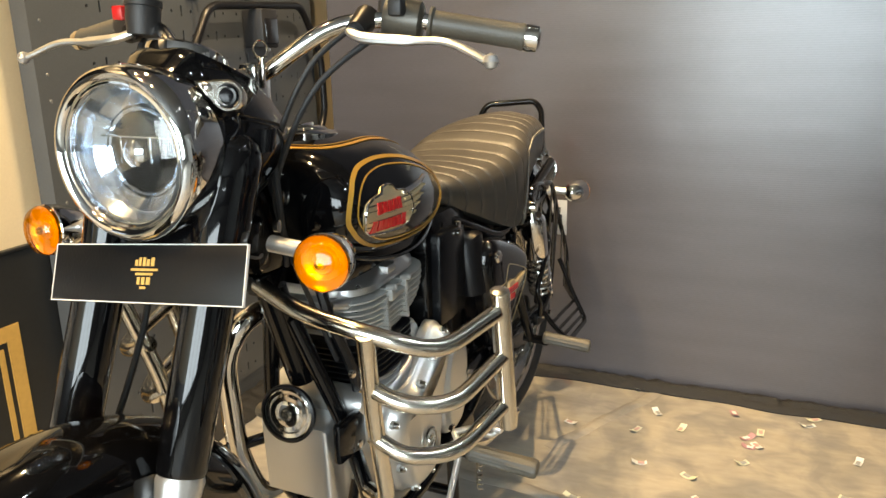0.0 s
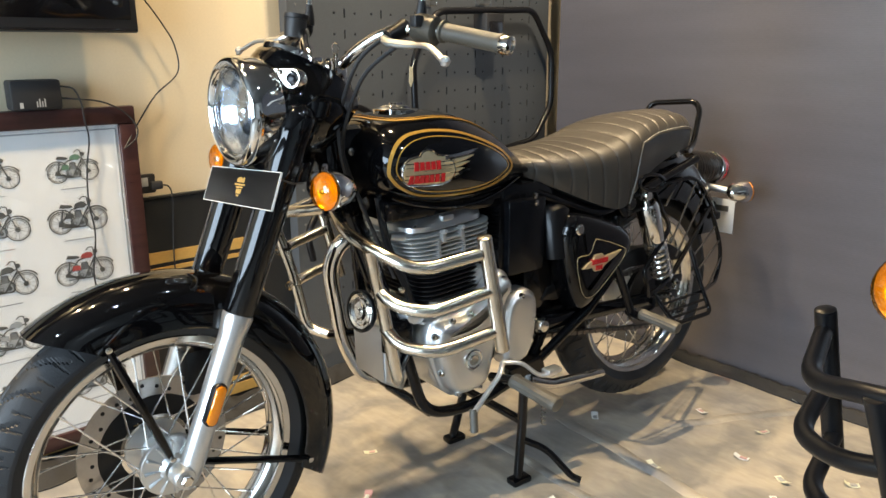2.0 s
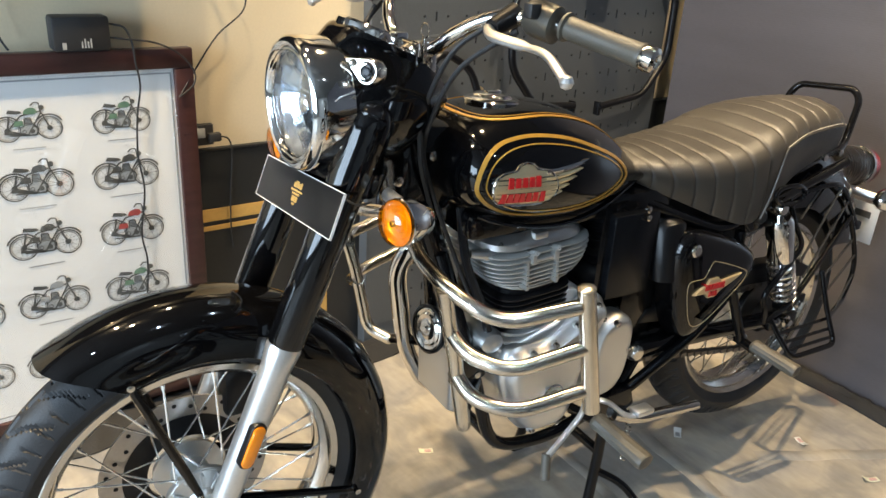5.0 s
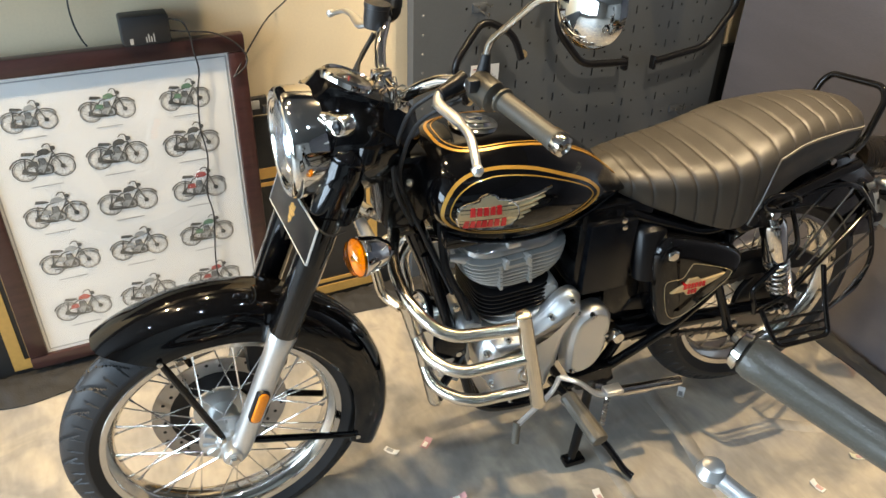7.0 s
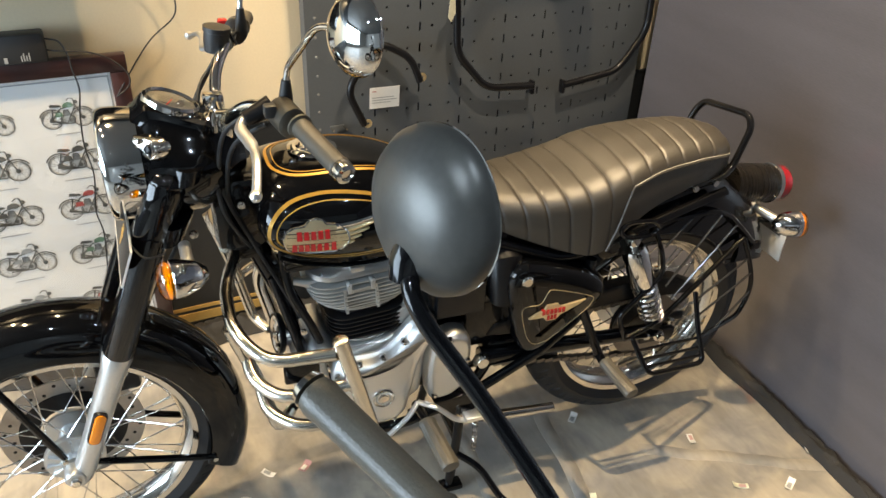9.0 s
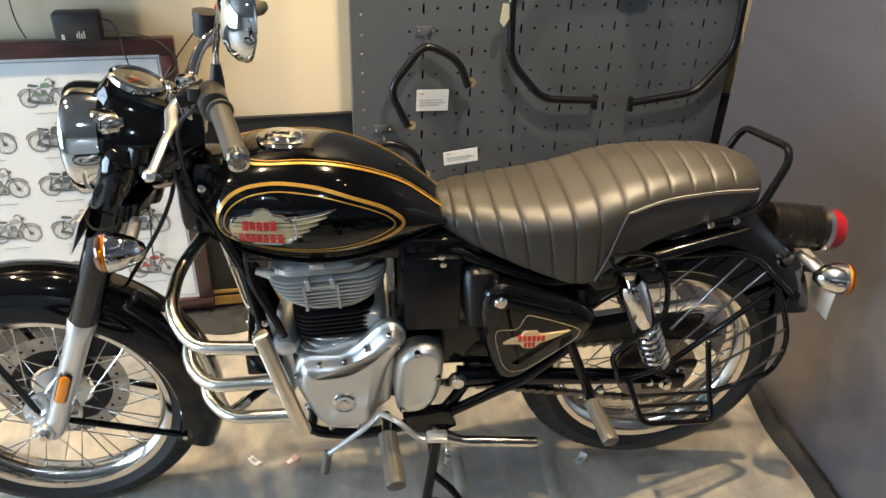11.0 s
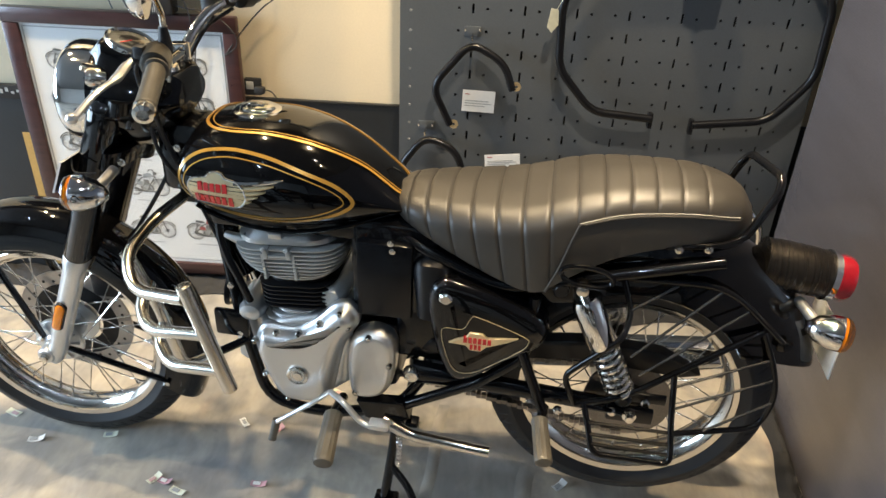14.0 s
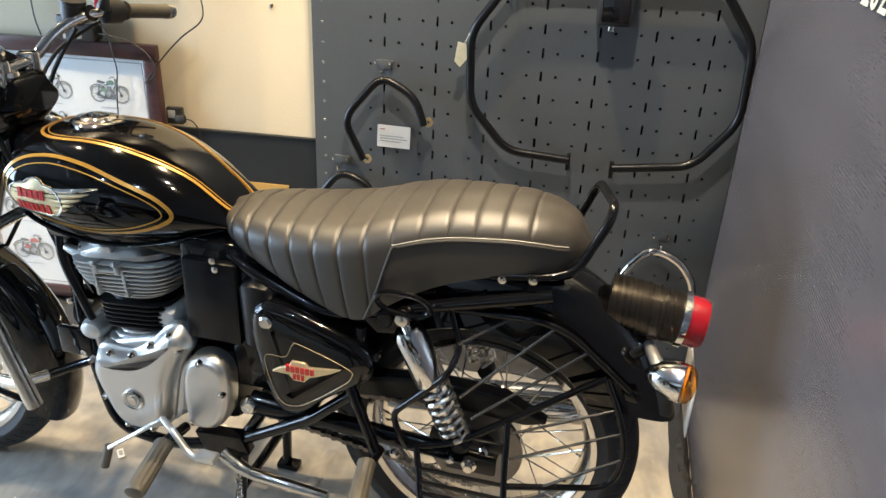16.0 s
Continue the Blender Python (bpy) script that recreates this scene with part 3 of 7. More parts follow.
S_TOP = [(0.862, 0.853), (0.90, 0.861), (0.98, 0.865), (1.08, 0.871), (1.16, 0.885), (1.22, 0.908), (1.30, 0.929), (1.40, 0.938), (1.48, 0.936), (1.54, 0.917), (1.570, 0.876)]
S_BOT = [(0.862, 0.815), (0.90, 0.800), (0.98, 0.764), (1.06, 0.728), (1.13, 0.705), (1.17, 0.708), (1.21, 0.735), (1.27, 0.770), (1.36, 0.805), (1.45, 0.825), (1.570, 0.838)]
S_WID = [(0.862, 0.060), (0.90, 0.090), (0.98, 0.120), (1.08, 0.140), (1.16, 0.148), (1.24, 0.140), (1.32, 0.122), (1.42, 0.108), (1.49, 0.094), (1.545, 0.062), (1.570, 0.025)]


def seat_ring(x, grow=0.0, groove=0.0):
    t, bt, w = (curve_at(c, x) for c in (S_TOP, S_BOT, S_WID))
    t, w = t + grow - groove, w + grow - (groove if x < 1.19 else 0.0)
    sh = min(0.052, (t - bt) * 0.55)
    ring = [Vector((x, -w * 0.94, bt)), Vector((x, -w, bt + (t - sh - bt) * 0.5)), Vector((x, -w, t - sh))]
    for k in range(1, 6):
        a = math.pi / 2 * k / 6
        ring.append(Vector((x, -w + min(0.062, w * 0.65) * (1 - math.cos(a)), t - sh + (sh - 0.006) * math.sin(a))))
    for k in range(7):
        q = -1 + 2 * k / 6
        ring.append(Vector((x, (w - min(0.062, w * 0.65)) * q, t - 0.006 * q * q)))
    left = ring[:8]
    for p in reversed(left):
        ring.append(Vector((p.x, -p.y, p.z)))
    lean = 0.22 * max(0.0, min(1.0, (1.30 - x) / 0.25)) * max(0.0, min(1.0, (x - 0.862) / 0.08))
    for p in ring:
        p.x += (t - p.z) * lean - 0.10 * lean
    return ring


SEAMS = [0.905 + 0.047 * k for k in range(13)]


def seat_mesh():
    """Pleats that swell between narrow sewn seams."""
    xs = [0.862, 0.872, 0.884, 0.894]
    for x in SEAMS:
        xs += [x + 0.047 * f for f in (-0.09, -0.045, -0.015, 0.015, 0.045, 0.09, 0.2, 0.35, 0.5, 0.65, 0.8)]
    x = xs[-1] + 0.010
    while x < 1.5699:
        xs.append(x)
        x += 0.006
    rows = []
    for x in sorted(xs):
        g = 0.0
        if 0.89 < x < SEAMS[-1] + 0.04:
            s = ((x - 0.905) / 0.047) % 1.0
            s = min(s, 1 - s)
            g = 0.0024 * max(0.0, 1 - s / 0.09) - 0.0007 * math.sin(math.pi * s)
        rows.append(seat_ring(x, 0, g))
    rows.append(seat_ring(1.570))
    return loft(rows)


def engine_ring(x0, x1, hy, z, r=0.035):
    pts = []
    for cx, cyy, a0 in ((x1 - r, hy - r, 0), (x0 + r, hy - r, 90), (x0 + r, -hy + r, 180), (x1 - r, -hy + r, 270)):
        for k in range(5):
            a = radians(a0 + 90 * k / 4)
            pts.append(Vector((cx + r * math.cos(a), cyy + r * math.sin(a), z)))
    return pts


def fin(x0, x1, hy, z, h, r=0.035):
    return loft([engine_ring(x0 + 0.002, x1 - 0.002, hy - 0.002, z - h / 2, r), engine_ring(x0, x1, hy, z - h / 4, r), engine_ring(x0, x1, hy, z + h / 4, r), engine_ring(x0 + 0.002, x1 - 0.002, hy - 0.002, z + h / 2, r)])


def ribbed(a, b, r, flat=0.8, ribs=11, depth=0.05):
    """A rubber sleeve from a to b with lengthwise ribs and rounded ends."""
    a, b = Vector(a), Vector(b)
    q = (b - a).to_track_quat("X", "Z").to_matrix().to_4x4()
    rows = []
    for f, k in ((0, 0.6), (0.03, 0.95), (0.08, 1.05), (0.12, 0.92), (0.5, 0.95), (0.86, 1.0), (0.93, 1.06), (0.98, 0.95), (1.0, 0.6)):
        ring = []
        for n in range(ribs * 4):
            ang = 2 * math.pi * n / (ribs * 4)
            rr = r * k * (1 + (depth if n % 4 < 2 else -depth) * (1 if 0.1 < f < 0.9 else 0))
            ring.append(a.lerp(b, f) + q.to_3x3() @ Vector((0, rr * math.cos(ang), rr * flat * math.sin(ang))))
        rows.append(ring)
    return loft(rows)


def front_end(root, bars=True):
    """Fork, wheel, mudguard, lamp and handlebar, all turned with the steering."""
    t = TURNED
    wheel(root, "front_wheel", AX_F, R_F, 0.100, 0.252, t, 1, 0.062)
    # brake disc on the right, with its holes, and the caliper
    y = 0.046
    bm = lathe([(0.110, y - 0.002), (0.150, y - 0.002), (0.150, y + 0.002), (0.110, y + 0.002)], AX_F, (0, 1, 0), 48, closed=True)
    disc = part("brake_disc", moved(bm, t), DISC, root, "drilled steel brake disc")
    for k in range(30):
        a = 2 * math.pi * k / 30
        r = 0.122 + 0.008 * (k % 3)
        c = AX_F + Vector((math.cos(a) * r, y, math.sin(a) * r))
        # the disc is solid; a black plug paints each hole's shade
        bm = lathe([(0.0, -0.0028), (0.0042, -0.0028), (0.0042, 0.0028), (0.0, 0.0028)], c, (0, 1, 0), 8)
        part("disc_hole_shade", moved(bm, t), HOLE_SHADE, disc)
    bm = lathe([(0.07, y - 0.004), (0.112, y - 0.003), (0.112, y + 0.003), (0.07, y + 0.004)], AX_F, (0, 1, 0), 32, closed=True)
    part("disc_carrier", moved(bm, t), SATIN, disc)
    part("brake_caliper", moved(box(AX_F.x + 0.07, AX_F.x + 0.16, 0.028, 0.082, 0.42, 0.52, 0.012), t), SATIN, root, "black brake caliper")
    hp = part("hub_plate", moved(lathe([(0.0, -0.040), (0.056, -0.040), (0.060, -0.043), (0.060, -0.048), (0.046, -0.050), (0.030, -0.054), (0.022, -0.066), (0.0, -0.066)], AX_F, (0, 1, 0), 36), t), ALLOY, root, "ribbed cast hub plate")
    for k in range(12):
        rib = box(0.018, 0.056, -0.0025, 0.0025, 0.046, 0.058, 0.0012)
        part("hub_rib", moved(rib, t @ Matrix.Translation(AX_F) @ Matrix.Rotation(2 * math.pi * k / 12, 4, "Y") @ Matrix.Rotation(radians(90), 4, "X")), ALLOY, hp)
    for s in (-1, 1):
        yy = s * 0.086
        low = [fork_at(0.300, yy), fork_at(0.318, yy), fork_at(0.345, yy), fork_at(0.40, yy), fork_at(0.585, yy), fork_at(0.618, yy), fork_at(0.628, yy)]
        leg = part("fork_slider", moved(tube(low, [0.012, 0.020, 0.023, 0.0235, 0.0255, 0.030, 0.026], 20), t), SLIDER, root, "silver alloy fork slider")
        part("axle_clamp", moved(lathe([(0.0, -0.022), (0.018, -0.022), (0.022, -0.016), (0.022, 0.012), (0.0, 0.012)], AX_F + Vector((0, yy + s * 0.004, 0)), (0, -s, 0) if s > 0 else (0, 1, 0), 20), t), SLIDER, leg)
        part("axle_nut", moved(lathe([(0.0, 0.0), (0.012, 0.0), (0.012, 0.014), (0.009, 0.017), (0.0, 0.017)], AX_F + Vector((0, yy + s * 0.02, 0)), (0, s, 0), 6), t), STEEL, leg)
        cover = [fork_at(0.622, yy), fork_at(0.630, yy), fork_at(0.86, yy), fork_at(0.90, yy), fork_at(0.99, yy)]
        part("fork_cover", moved(tube(cover, [0.027, 0.031, 0.032, 0.036, 0.035], 20), t), PAINT, root, "black fork shroud")
        # reflector
        c = fork_at(0.463, yy) + Vector((-0.004, s * 0.026, 0))
        loop = [Vector((0.011 * math.cos(a), 0.011 * math.sin(a) + (0.028 if math.sin(a) >= 0 else -0.028), 0)) for a in [2 * math.pi * k / 24 for k in range(24)]]
        basis = Matrix.Translation(c) @ Matrix.Rotation(radians(RAKE), 4, "Y") @ Matrix.Rotation(radians(90), 4, "X")
        rows = [[basis @ Vector((p.x * f, p.y * (1 + (f - 1) * 0.4), (1 if s < 0 else -1) * z)) for p in loop] for f, z in ((1.25, -0.012), (1.25, 0.002), (1.15, 0.004))]
        holder = part("reflector_base", moved(loft(rows), t), SATIN, root)
        rows = [[basis @ Vector((p.x * f, p.y * f, (1 if s < 0 else -1) * z)) for p in loop] for f, z in ((1.0, 0.0), (1.0, 0.006), (0.85, 0.0085))]
        part("reflector", moved(loft(rows), t), AMBER, holder, "amber side reflector")
    # triple clamps
    for z, hh in ((0.885, 0.018), (1.0, 0.014)):
        bm = loft([[fork_at(z + dz, 0) + Vector((0.03 + 0.048 * math.cos(a), 0.120 * math.sin(a), 0)) for a in [2 * math.pi * k / 24 for k in range(24)]] for dz in (-hh, hh)])
        part("triple_clamp", moved(bm, t), FRAMEBLK, root)
    # mudguard
    g = part("front_mudguard", moved(guard_strip(AX_F, R_F + 0.046, 55, 205, 0.072, 0.092, 56, 13, 5), t), PAINT, root, "long black gloss front mudguard")
    for s in (-1, 1):
        for ang, z0 in ((70, 0.0), (196, 0.0)):
            a = radians(ang)
            r = R_F - 0.036
            tip = AX_F + Vector((-math.cos(a) * r, s * 0.070, math.sin(a) * r))
            foot = AX_F + Vector((-0.012 if ang < 90 else 0.03, s * 0.078, 0.035 if ang < 90 else 0.012))
            st = part("mudguard_stay", moved(tube([foot, foot.lerp(tip, 0.15), foot.lerp(tip, 0.9), tip], [0.006, 0.008, 0.008, 0.006], 8), t), FRAMEBLK, g)
            part("stay_bolt", moved(lathe([(0.0, 0.0), (0.006, 0.0), (0.006, 0.005), (0.0, 0.007)], tip + Vector((0, s * 0.006, 0)), (0, s, 0), 10), t), STEEL, st)
            part("stay_bolt", moved(lathe([(0.0, 0.0), (0.006, 0.0), (0.006, 0.006), (0.0, 0.008)], foot + Vector((0, s * 0.006, 0)), (0, s, 0), 10), t), STEEL, st)
    # headlamp and its housing
    lc, ld = Vector((0.200, 0, 0.992)), Vector((-1, 0, 0.0)).normalized()
    crown = [(0.215, 1.080), (0.232, 1.090), (0.246, 1.102), (0.258, 1.113), (0.268, 1.114), (0.300, 1.102), (0.340, 1.084), (0.385, 1.066), (0.412, 1.054), (0.420, 1.044)]
    flank = [(0.215, 0.088), (0.250, 0.100), (0.290, 0.107), (0.340, 0.104), (0.390, 0.088), (0.420, 0.070)]
    plateau = [(0.215, 0.034), (0.246, 0.040), (0.268, 0.048), (0.340, 0.060), (0.390, 0.056), (0.420, 0.045)]
    belly = [(0.215, 0.906), (0.290, 0.888), (0.340, 0.890), (0.390, 0.930), (0.420, 0.970)]
    house = []
    for q in range(25):
        x = 0.215 + 0.205 * q / 24
        top, ry, wt, bot = (curve_at(c, x) for c in (crown, flank, plateau, belly))
        cz = 1.0
        half = []
        for k in range(13):
            a = -math.pi / 2 + math.pi / 2 * k / 12
            half.append((ry * math.cos(a), cz + (cz - bot) * math.sin(a)))
        for k in range(1, 11):
            u = k / 10
            half.append((ry + (wt - ry) * (u * u * (3 - 2 * u)), cz + (top - cz) * (u - 0.06 * u * u * u)))
        for k in range(1, 5):
            half.append((wt * (1 - k / 4), top - 0.06 * (top - cz) * (1 - k / 4) ** 4))
        ring = [Vector((x, y, z)) for y, z in half] + [Vector((x, -y, z)) for y, z in half[-2:0:-1]]
        house.append(ring)
    nac = part("headlamp_nacelle", moved(loft(house), t), PAINT, root, "black gloss headlamp nacelle")
    part("lamp_bucket", moved(lathe([(0.095, 0.010), (0.098, 0.0), (0.099, -0.045), (0.096, -0.070), (0.080, -0.090), (0.0, -0.095), (0.0, -0.092), (0.076, -0.086), (0.092, -0.066), (0.0935, 0.010)], lc, ld, 56), t), PAINT, nac, "round black gloss lamp bucket")
    part("lamp_rim", moved(lathe([(0.094, -0.040), (0.1000, -0.040), (0.1036, -0.012), (0.1045, 0.006), (0.1040, 0.014), (0.1018, 0.021), (0.0985, 0.0255), (0.0945, 0.0275), (0.0905, 0.0265), (0.0875, 0.0232), (0.0862, 0.0205), (0.0850, 0.0222), (0.0825, 0.0226), (0.0805, 0.0205), (0.0800, 0.017), (0.092, 0.004)], lc, ld, 64, closed=True), t), CHROME, nac, "chrome headlamp rim")
    # stepped reflector facets, each tipped its own way
    tips = random.Random(5)
    bowl = lathe([(0.0900, 0.014), (0.086, 0.004), (0.0835, 0.005), (0.072, -0.008), (0.070, -0.005), (0.055, -0.016), (0.053, -0.013), (0.038, -0.022), (0.036, -0.019), (0.018, -0.026), (0.012, -0.026)], lc, ld, 72)
    tip = [[tips.uniform(-0.0022, 0.0022) for _ in range(12)] for _ in range(12)]
    for n, v in enumerate(bowl.verts):
        row, k = divmod(n, 72)
        if 1 < row < 10:
            v.co += ld * (tip[row // 2][k // 6] * 0.30 * ((k % 6) / 5 - 0.3) + 0.0005 * math.sin(k * math.pi / 3))
    part("lamp_reflector", moved(bowl, t), LAMPBOWL, nac, "bright faceted headlamp reflector bowl", sharp=14)
    part("lamp_bulb", moved(lathe([(0.012, -0.027), (0.012, -0.012), (0.016, -0.010), (0.016, 0.002), (0.010, 0.007), (0.0, 0.008)], lc, ld, 24), t), CHROME, nac, "small chrome bulb cap")
    part("bulb_shade", moved(box(lc.x + 0.002, lc.x + 0.016, -0.052, 0.052, lc.z + 0.018, lc.z + 0.0205, 0.0005), t), CHROME, nac)
    for yy in (-0.022, 0.022):
        part("shade_strut", moved(box(lc.x + 0.002, lc.x + 0.010, yy - 0.0015, yy + 0.0015, lc.z - 0.012, lc.z + 0.018, 0.0004), t), CHROME, nac)
    lens = part("lamp_glass", moved(lathe([(0.0, 0.034), (0.03, 0.032), (0.06, 0.027), (0.076, 0.021), (0.083, 0.017), (0.083, 0.014), (0.076, 0.017), (0.06, 0.023), (0.03, 0.028), (0.0, 0.030)], lc, ld, 40), t), GLASS, nac, "domed clear headlamp glass")
    lens.visible_shadow = False
    for s in (-1, 1):
        pc = Vector((0.258, s * 0.096, 1.057))
        pd = Vector((-0.86, s * 0.48, 0.17)).normalized()
        side = Vector((0, 0, 1)).cross(pd).normalized()
        upv = pd.cross(side)
        tear = [pc + side * (0.0200 * math.cos(a)) + upv * (0.0200 * math.sin(a)) for a in [2 * math.pi * k / 28 for k in range(28)]]
        nose = pc + Vector((-0.030, -s * 0.030, 0.021))
        tear = [q.lerp(nose, max(0.0, ((q - pc).normalized().dot((nose - pc).normalized()) - 0.45) / 0.55) * 0.85) for q in tear]
        rowst = [[pc - pd * 0.02 + (q - pc) for q in tear], tear, [pc + (q - pc) * 0.86 + pd * 0.004 for q in tear]]
        part("pilot_bezel", moved(loft(rowst), t), STEEL, nac, "teardrop chrome pilot bezel")
        p = part("pilot_lamp", moved(lathe([(0.0, -0.03), (0.013, -0.03), (0.0155, -0.004), (0.0155, 0.005), (0.0138, 0.008), (0.0110, 0.005)], pc, pd, 24), t), CHROME, nac, "small chrome-ringed pilot lamp")
        part("pilot_glass", moved(lathe([(0.0115, 0.004), (0.008, 0.009), (0.0, 0.011)], pc, pd, 20), t), COVERBLK, p)
        part("pilot_jewel", moved(lathe([(0.0, -0.004), (0.0055, -0.004), (0.0055, 0.006), (0.003, 0.008), (0.0, 0.008)], pc.lerp(nose, 0.52), pd, 16), t), STEEL, p)
    for s in (-1, 1):
        ear = fork_at(0.962, s * 0.086)
        part("fork_ear", moved(lathe([(0.0315, -0.06), (0.037, -0.01), (0.037, 0.02), (0.031, 0.040), (0.017, 0.051), (0.0, 0.054)], ear, UPF, 24), t), PAINT, nac)
        part("ear_bolt", moved(lathe([(0.0, 0.0), (0.011, 0.0), (0.011, 0.006), (0.006, 0.009), (0.0, 0.009)], ear + UPF * 0.051, UPF, 6), t), STEEL, nac)
    part("lamp_screw", moved(lathe([(0.0, 0.0), (0.006, 0.0), (0.004, 0.004), (0.0, 0.005)], Vector((0.222, -0.088, 0.945)), (-0.1, -1, -0.3), 10), t), STEEL, nac)
    # instruments
    ic, idr = Vector((0.306, 0, 1.098)), Vector((0.37, 0, 0.93)).normalized()
    inst = part("instrument", moved(lathe([(0.0, -0.02), (0.050, -0.02), (0.052, -0.002), (0.051, 0.006), (0.046, 0.010), (0.042, 0.006)], ic, idr, 40), t), CHROME, nac, "round chrome-rimmed speedometer")
    part("dial", moved(lathe([(0.0, 0.004), (0.043, 0.004), (0.043, 0.0)], ic, idr, 32), t), INK, inst)
    part("dial_glass", moved(lathe([(0.0435, 0.006), (0.025, 0.011), (0.0, 0.012)], ic, idr, 32), t), GLASS, inst)
    part("dial_face", moved(lathe([(0.0, 0.0048), (0.024, 0.0048), (0.024, 0.0042)], ic, idr, 28), t), SATIN, inst)
    part("needle", moved(tube([ic + idr * 0.0065, ic + idr * 0.0065 + Vector((-0.010, -0.028, 0.004))], 0.0012, 6), t), RED, inst)
    part("fuel_gauge", moved(lathe([(0.0, -0.02), (0.026, -0.02), (0.029, 0.0), (0.024, 0.007), (0.0, 0.008)], Vector((0.384, -0.030, 1.069)), idr, 24), t), CHROME, nac)
    part("ignition_lock", moved(lathe([(0.0, -0.02), (0.016, -0.02), (0.018, 0.0), (0.014, 0.006), (0.0, 0.007)], Vector((0.384, 0.030, 1.069)), idr, 20), t), STEEL, nac)
    key = part("ignition_key", moved(box(0.369, 0.375, -0.070, -0.062, 1.060, 1.100, 0.001), t), STEEL, nac, "steel key in the ignition")
    ringpts = [Vector((0.372, -0.066 + 0.011 * math.cos(a), 1.110 + 0.011 * math.sin(a))) for a in [2 * math.pi * k / 16 for k in range(16)]]
    part("key_ring", moved(tube(ringpts, 0.0012, 6, True), t), STEEL, key)
    if not bars:
        return
    # handlebar
    half = [(0.390, 0.0, 1.072), (0.390, -0.055, 1.074), (0.402, -0.105, 1.112), (0.430, -0.150, 1.142), (0.468, -0.225, 1.150), (0.513, -0.395, 1.124)]
    bar = [Vector((p[0], -p[1], p[2])) for p in half[:0:-1]] + [Vector(p) for p in half]
    hb = part("handlebar", moved(tube(fillet(bar, 0.05, 5), 0.0112, 14), t), CHROME, root, "chrome raised handlebar")
    for s in (-1, 1):
        part("bar_clamp", moved(box(0.366, 0.404, s * 0.045 - 0.014, s * 0.045 + 0.014, 1.035, 1.092, 0.006), t), CHROME, hb)
        a, b2 = Vector((0.481, s * 0.262, 1.144)), Vector((0.512, s * 0.385, 1.124))
        gpts = [a.lerp(b2, f) for f in (0, 0.03, 0.05, 0.5, 0.93, 0.97, 1.0)]
        gr = part("grip", moved(tube(gpts, [0.021, 0.021, 0.0165, 0.0165, 0.0165, 0.018, 0.017], 18), t), GRIP, hb, "ribbed rubber handlebar grip")
        d = (b2 - a).normalized()
        part("bar_end", moved(lathe([(0.0, 0.0), (0.0165, 0.0), (0.018, 0.006), (0.0165, 0.018), (0.010, 0.021), (0.008, 0.017), (0.0, 0.017)], b2, d, 20), t), STEEL, gr, "polished bar-end cap")
        sw = Vector((0.468, s * 0.232, 1.147))
        swm = Matrix.Translation(sw) @ (Vector((d.x, s * d.y, d.z)) if s > 0 else Vector((-d.x, -d.y, -d.z))).to_track_quat("X", "Z").to_matrix().to_4x4()
        bm = loft([[swm @ Vector((xx, yy2 * f, zz * f)) for yy2, zz in [(0.024 * math.cos(2 * math.pi * k / 20), 0.027 * math.sin(2 * math.pi * k / 20)) for k in range(20)]] for xx, f in ((-0.024, 0.8), (-0.020, 1.0), (0.020, 1.0), (0.028, 0.85))])
        sg = part("switch_housing", moved(bm, t), HOUSING if s < 0 else PLASTIC, hb, "switch housing")
        part("switch_button", moved(box(sw.x - 0.036, sw.x - 0.016, sw.y - 0.010, sw.y + 0.010, sw.z + 0.004, sw.z + 0.026, 0.004), t), RED if s > 0 else PLASTIC, sg)
        # lever with its perch and ball end
        perch = Vector((0.438, s * 0.182, 1.134))
        pp = part("lever_perch", moved(tube([perch + Vector((0.016, 0, 0.016)), perch + Vector((-0.03, s * 0.006, -0.002))], [0.018, 0.013], 12), t), SATIN, hb)
        lev = [perch + Vector((-0.030, s * 0.0, -0.002)), Vector((0.397, s * 0.205, 1.124)), Vector((0.404, s * 0.262, 1.120)), Vector((0.400, s * 0.320, 1.118)), Vector((0.388, s * 0.372, 1.098)), Vector((0.385, s * 0.381, 1.096))]
        part("lever", moved(tube(spline(lev, 4), [0.009] * 4 + [0.0105] * 5 + [0.0072] * 8 + [0.0055] * 4, 10, flat=0.7), t), ALLOY, pp, "silver cast hand lever")
        part("lever_ball", moved(lathe([(0.0, -0.010), (0.007, -0.007), (0.010, 0.0), (0.007, 0.007), (0.0, 0.010)], lev[-1], (0, 0, 1), 14), t), SLIDER, pp)
    # front brake reservoir
    rs = part("brake_reservoir", moved(lathe([(0.0, -0.022), (0.022, -0.022), (0.025, 0.0), (0.025, 0.018), (0.027, 0.019), (0.027, 0.028), (0.0, 0.030)], Vector((0.418, 0.168, 1.150)), (0.15, 0, 1), 24), t), PLASTIC, hb, "black brake fluid reservoir")


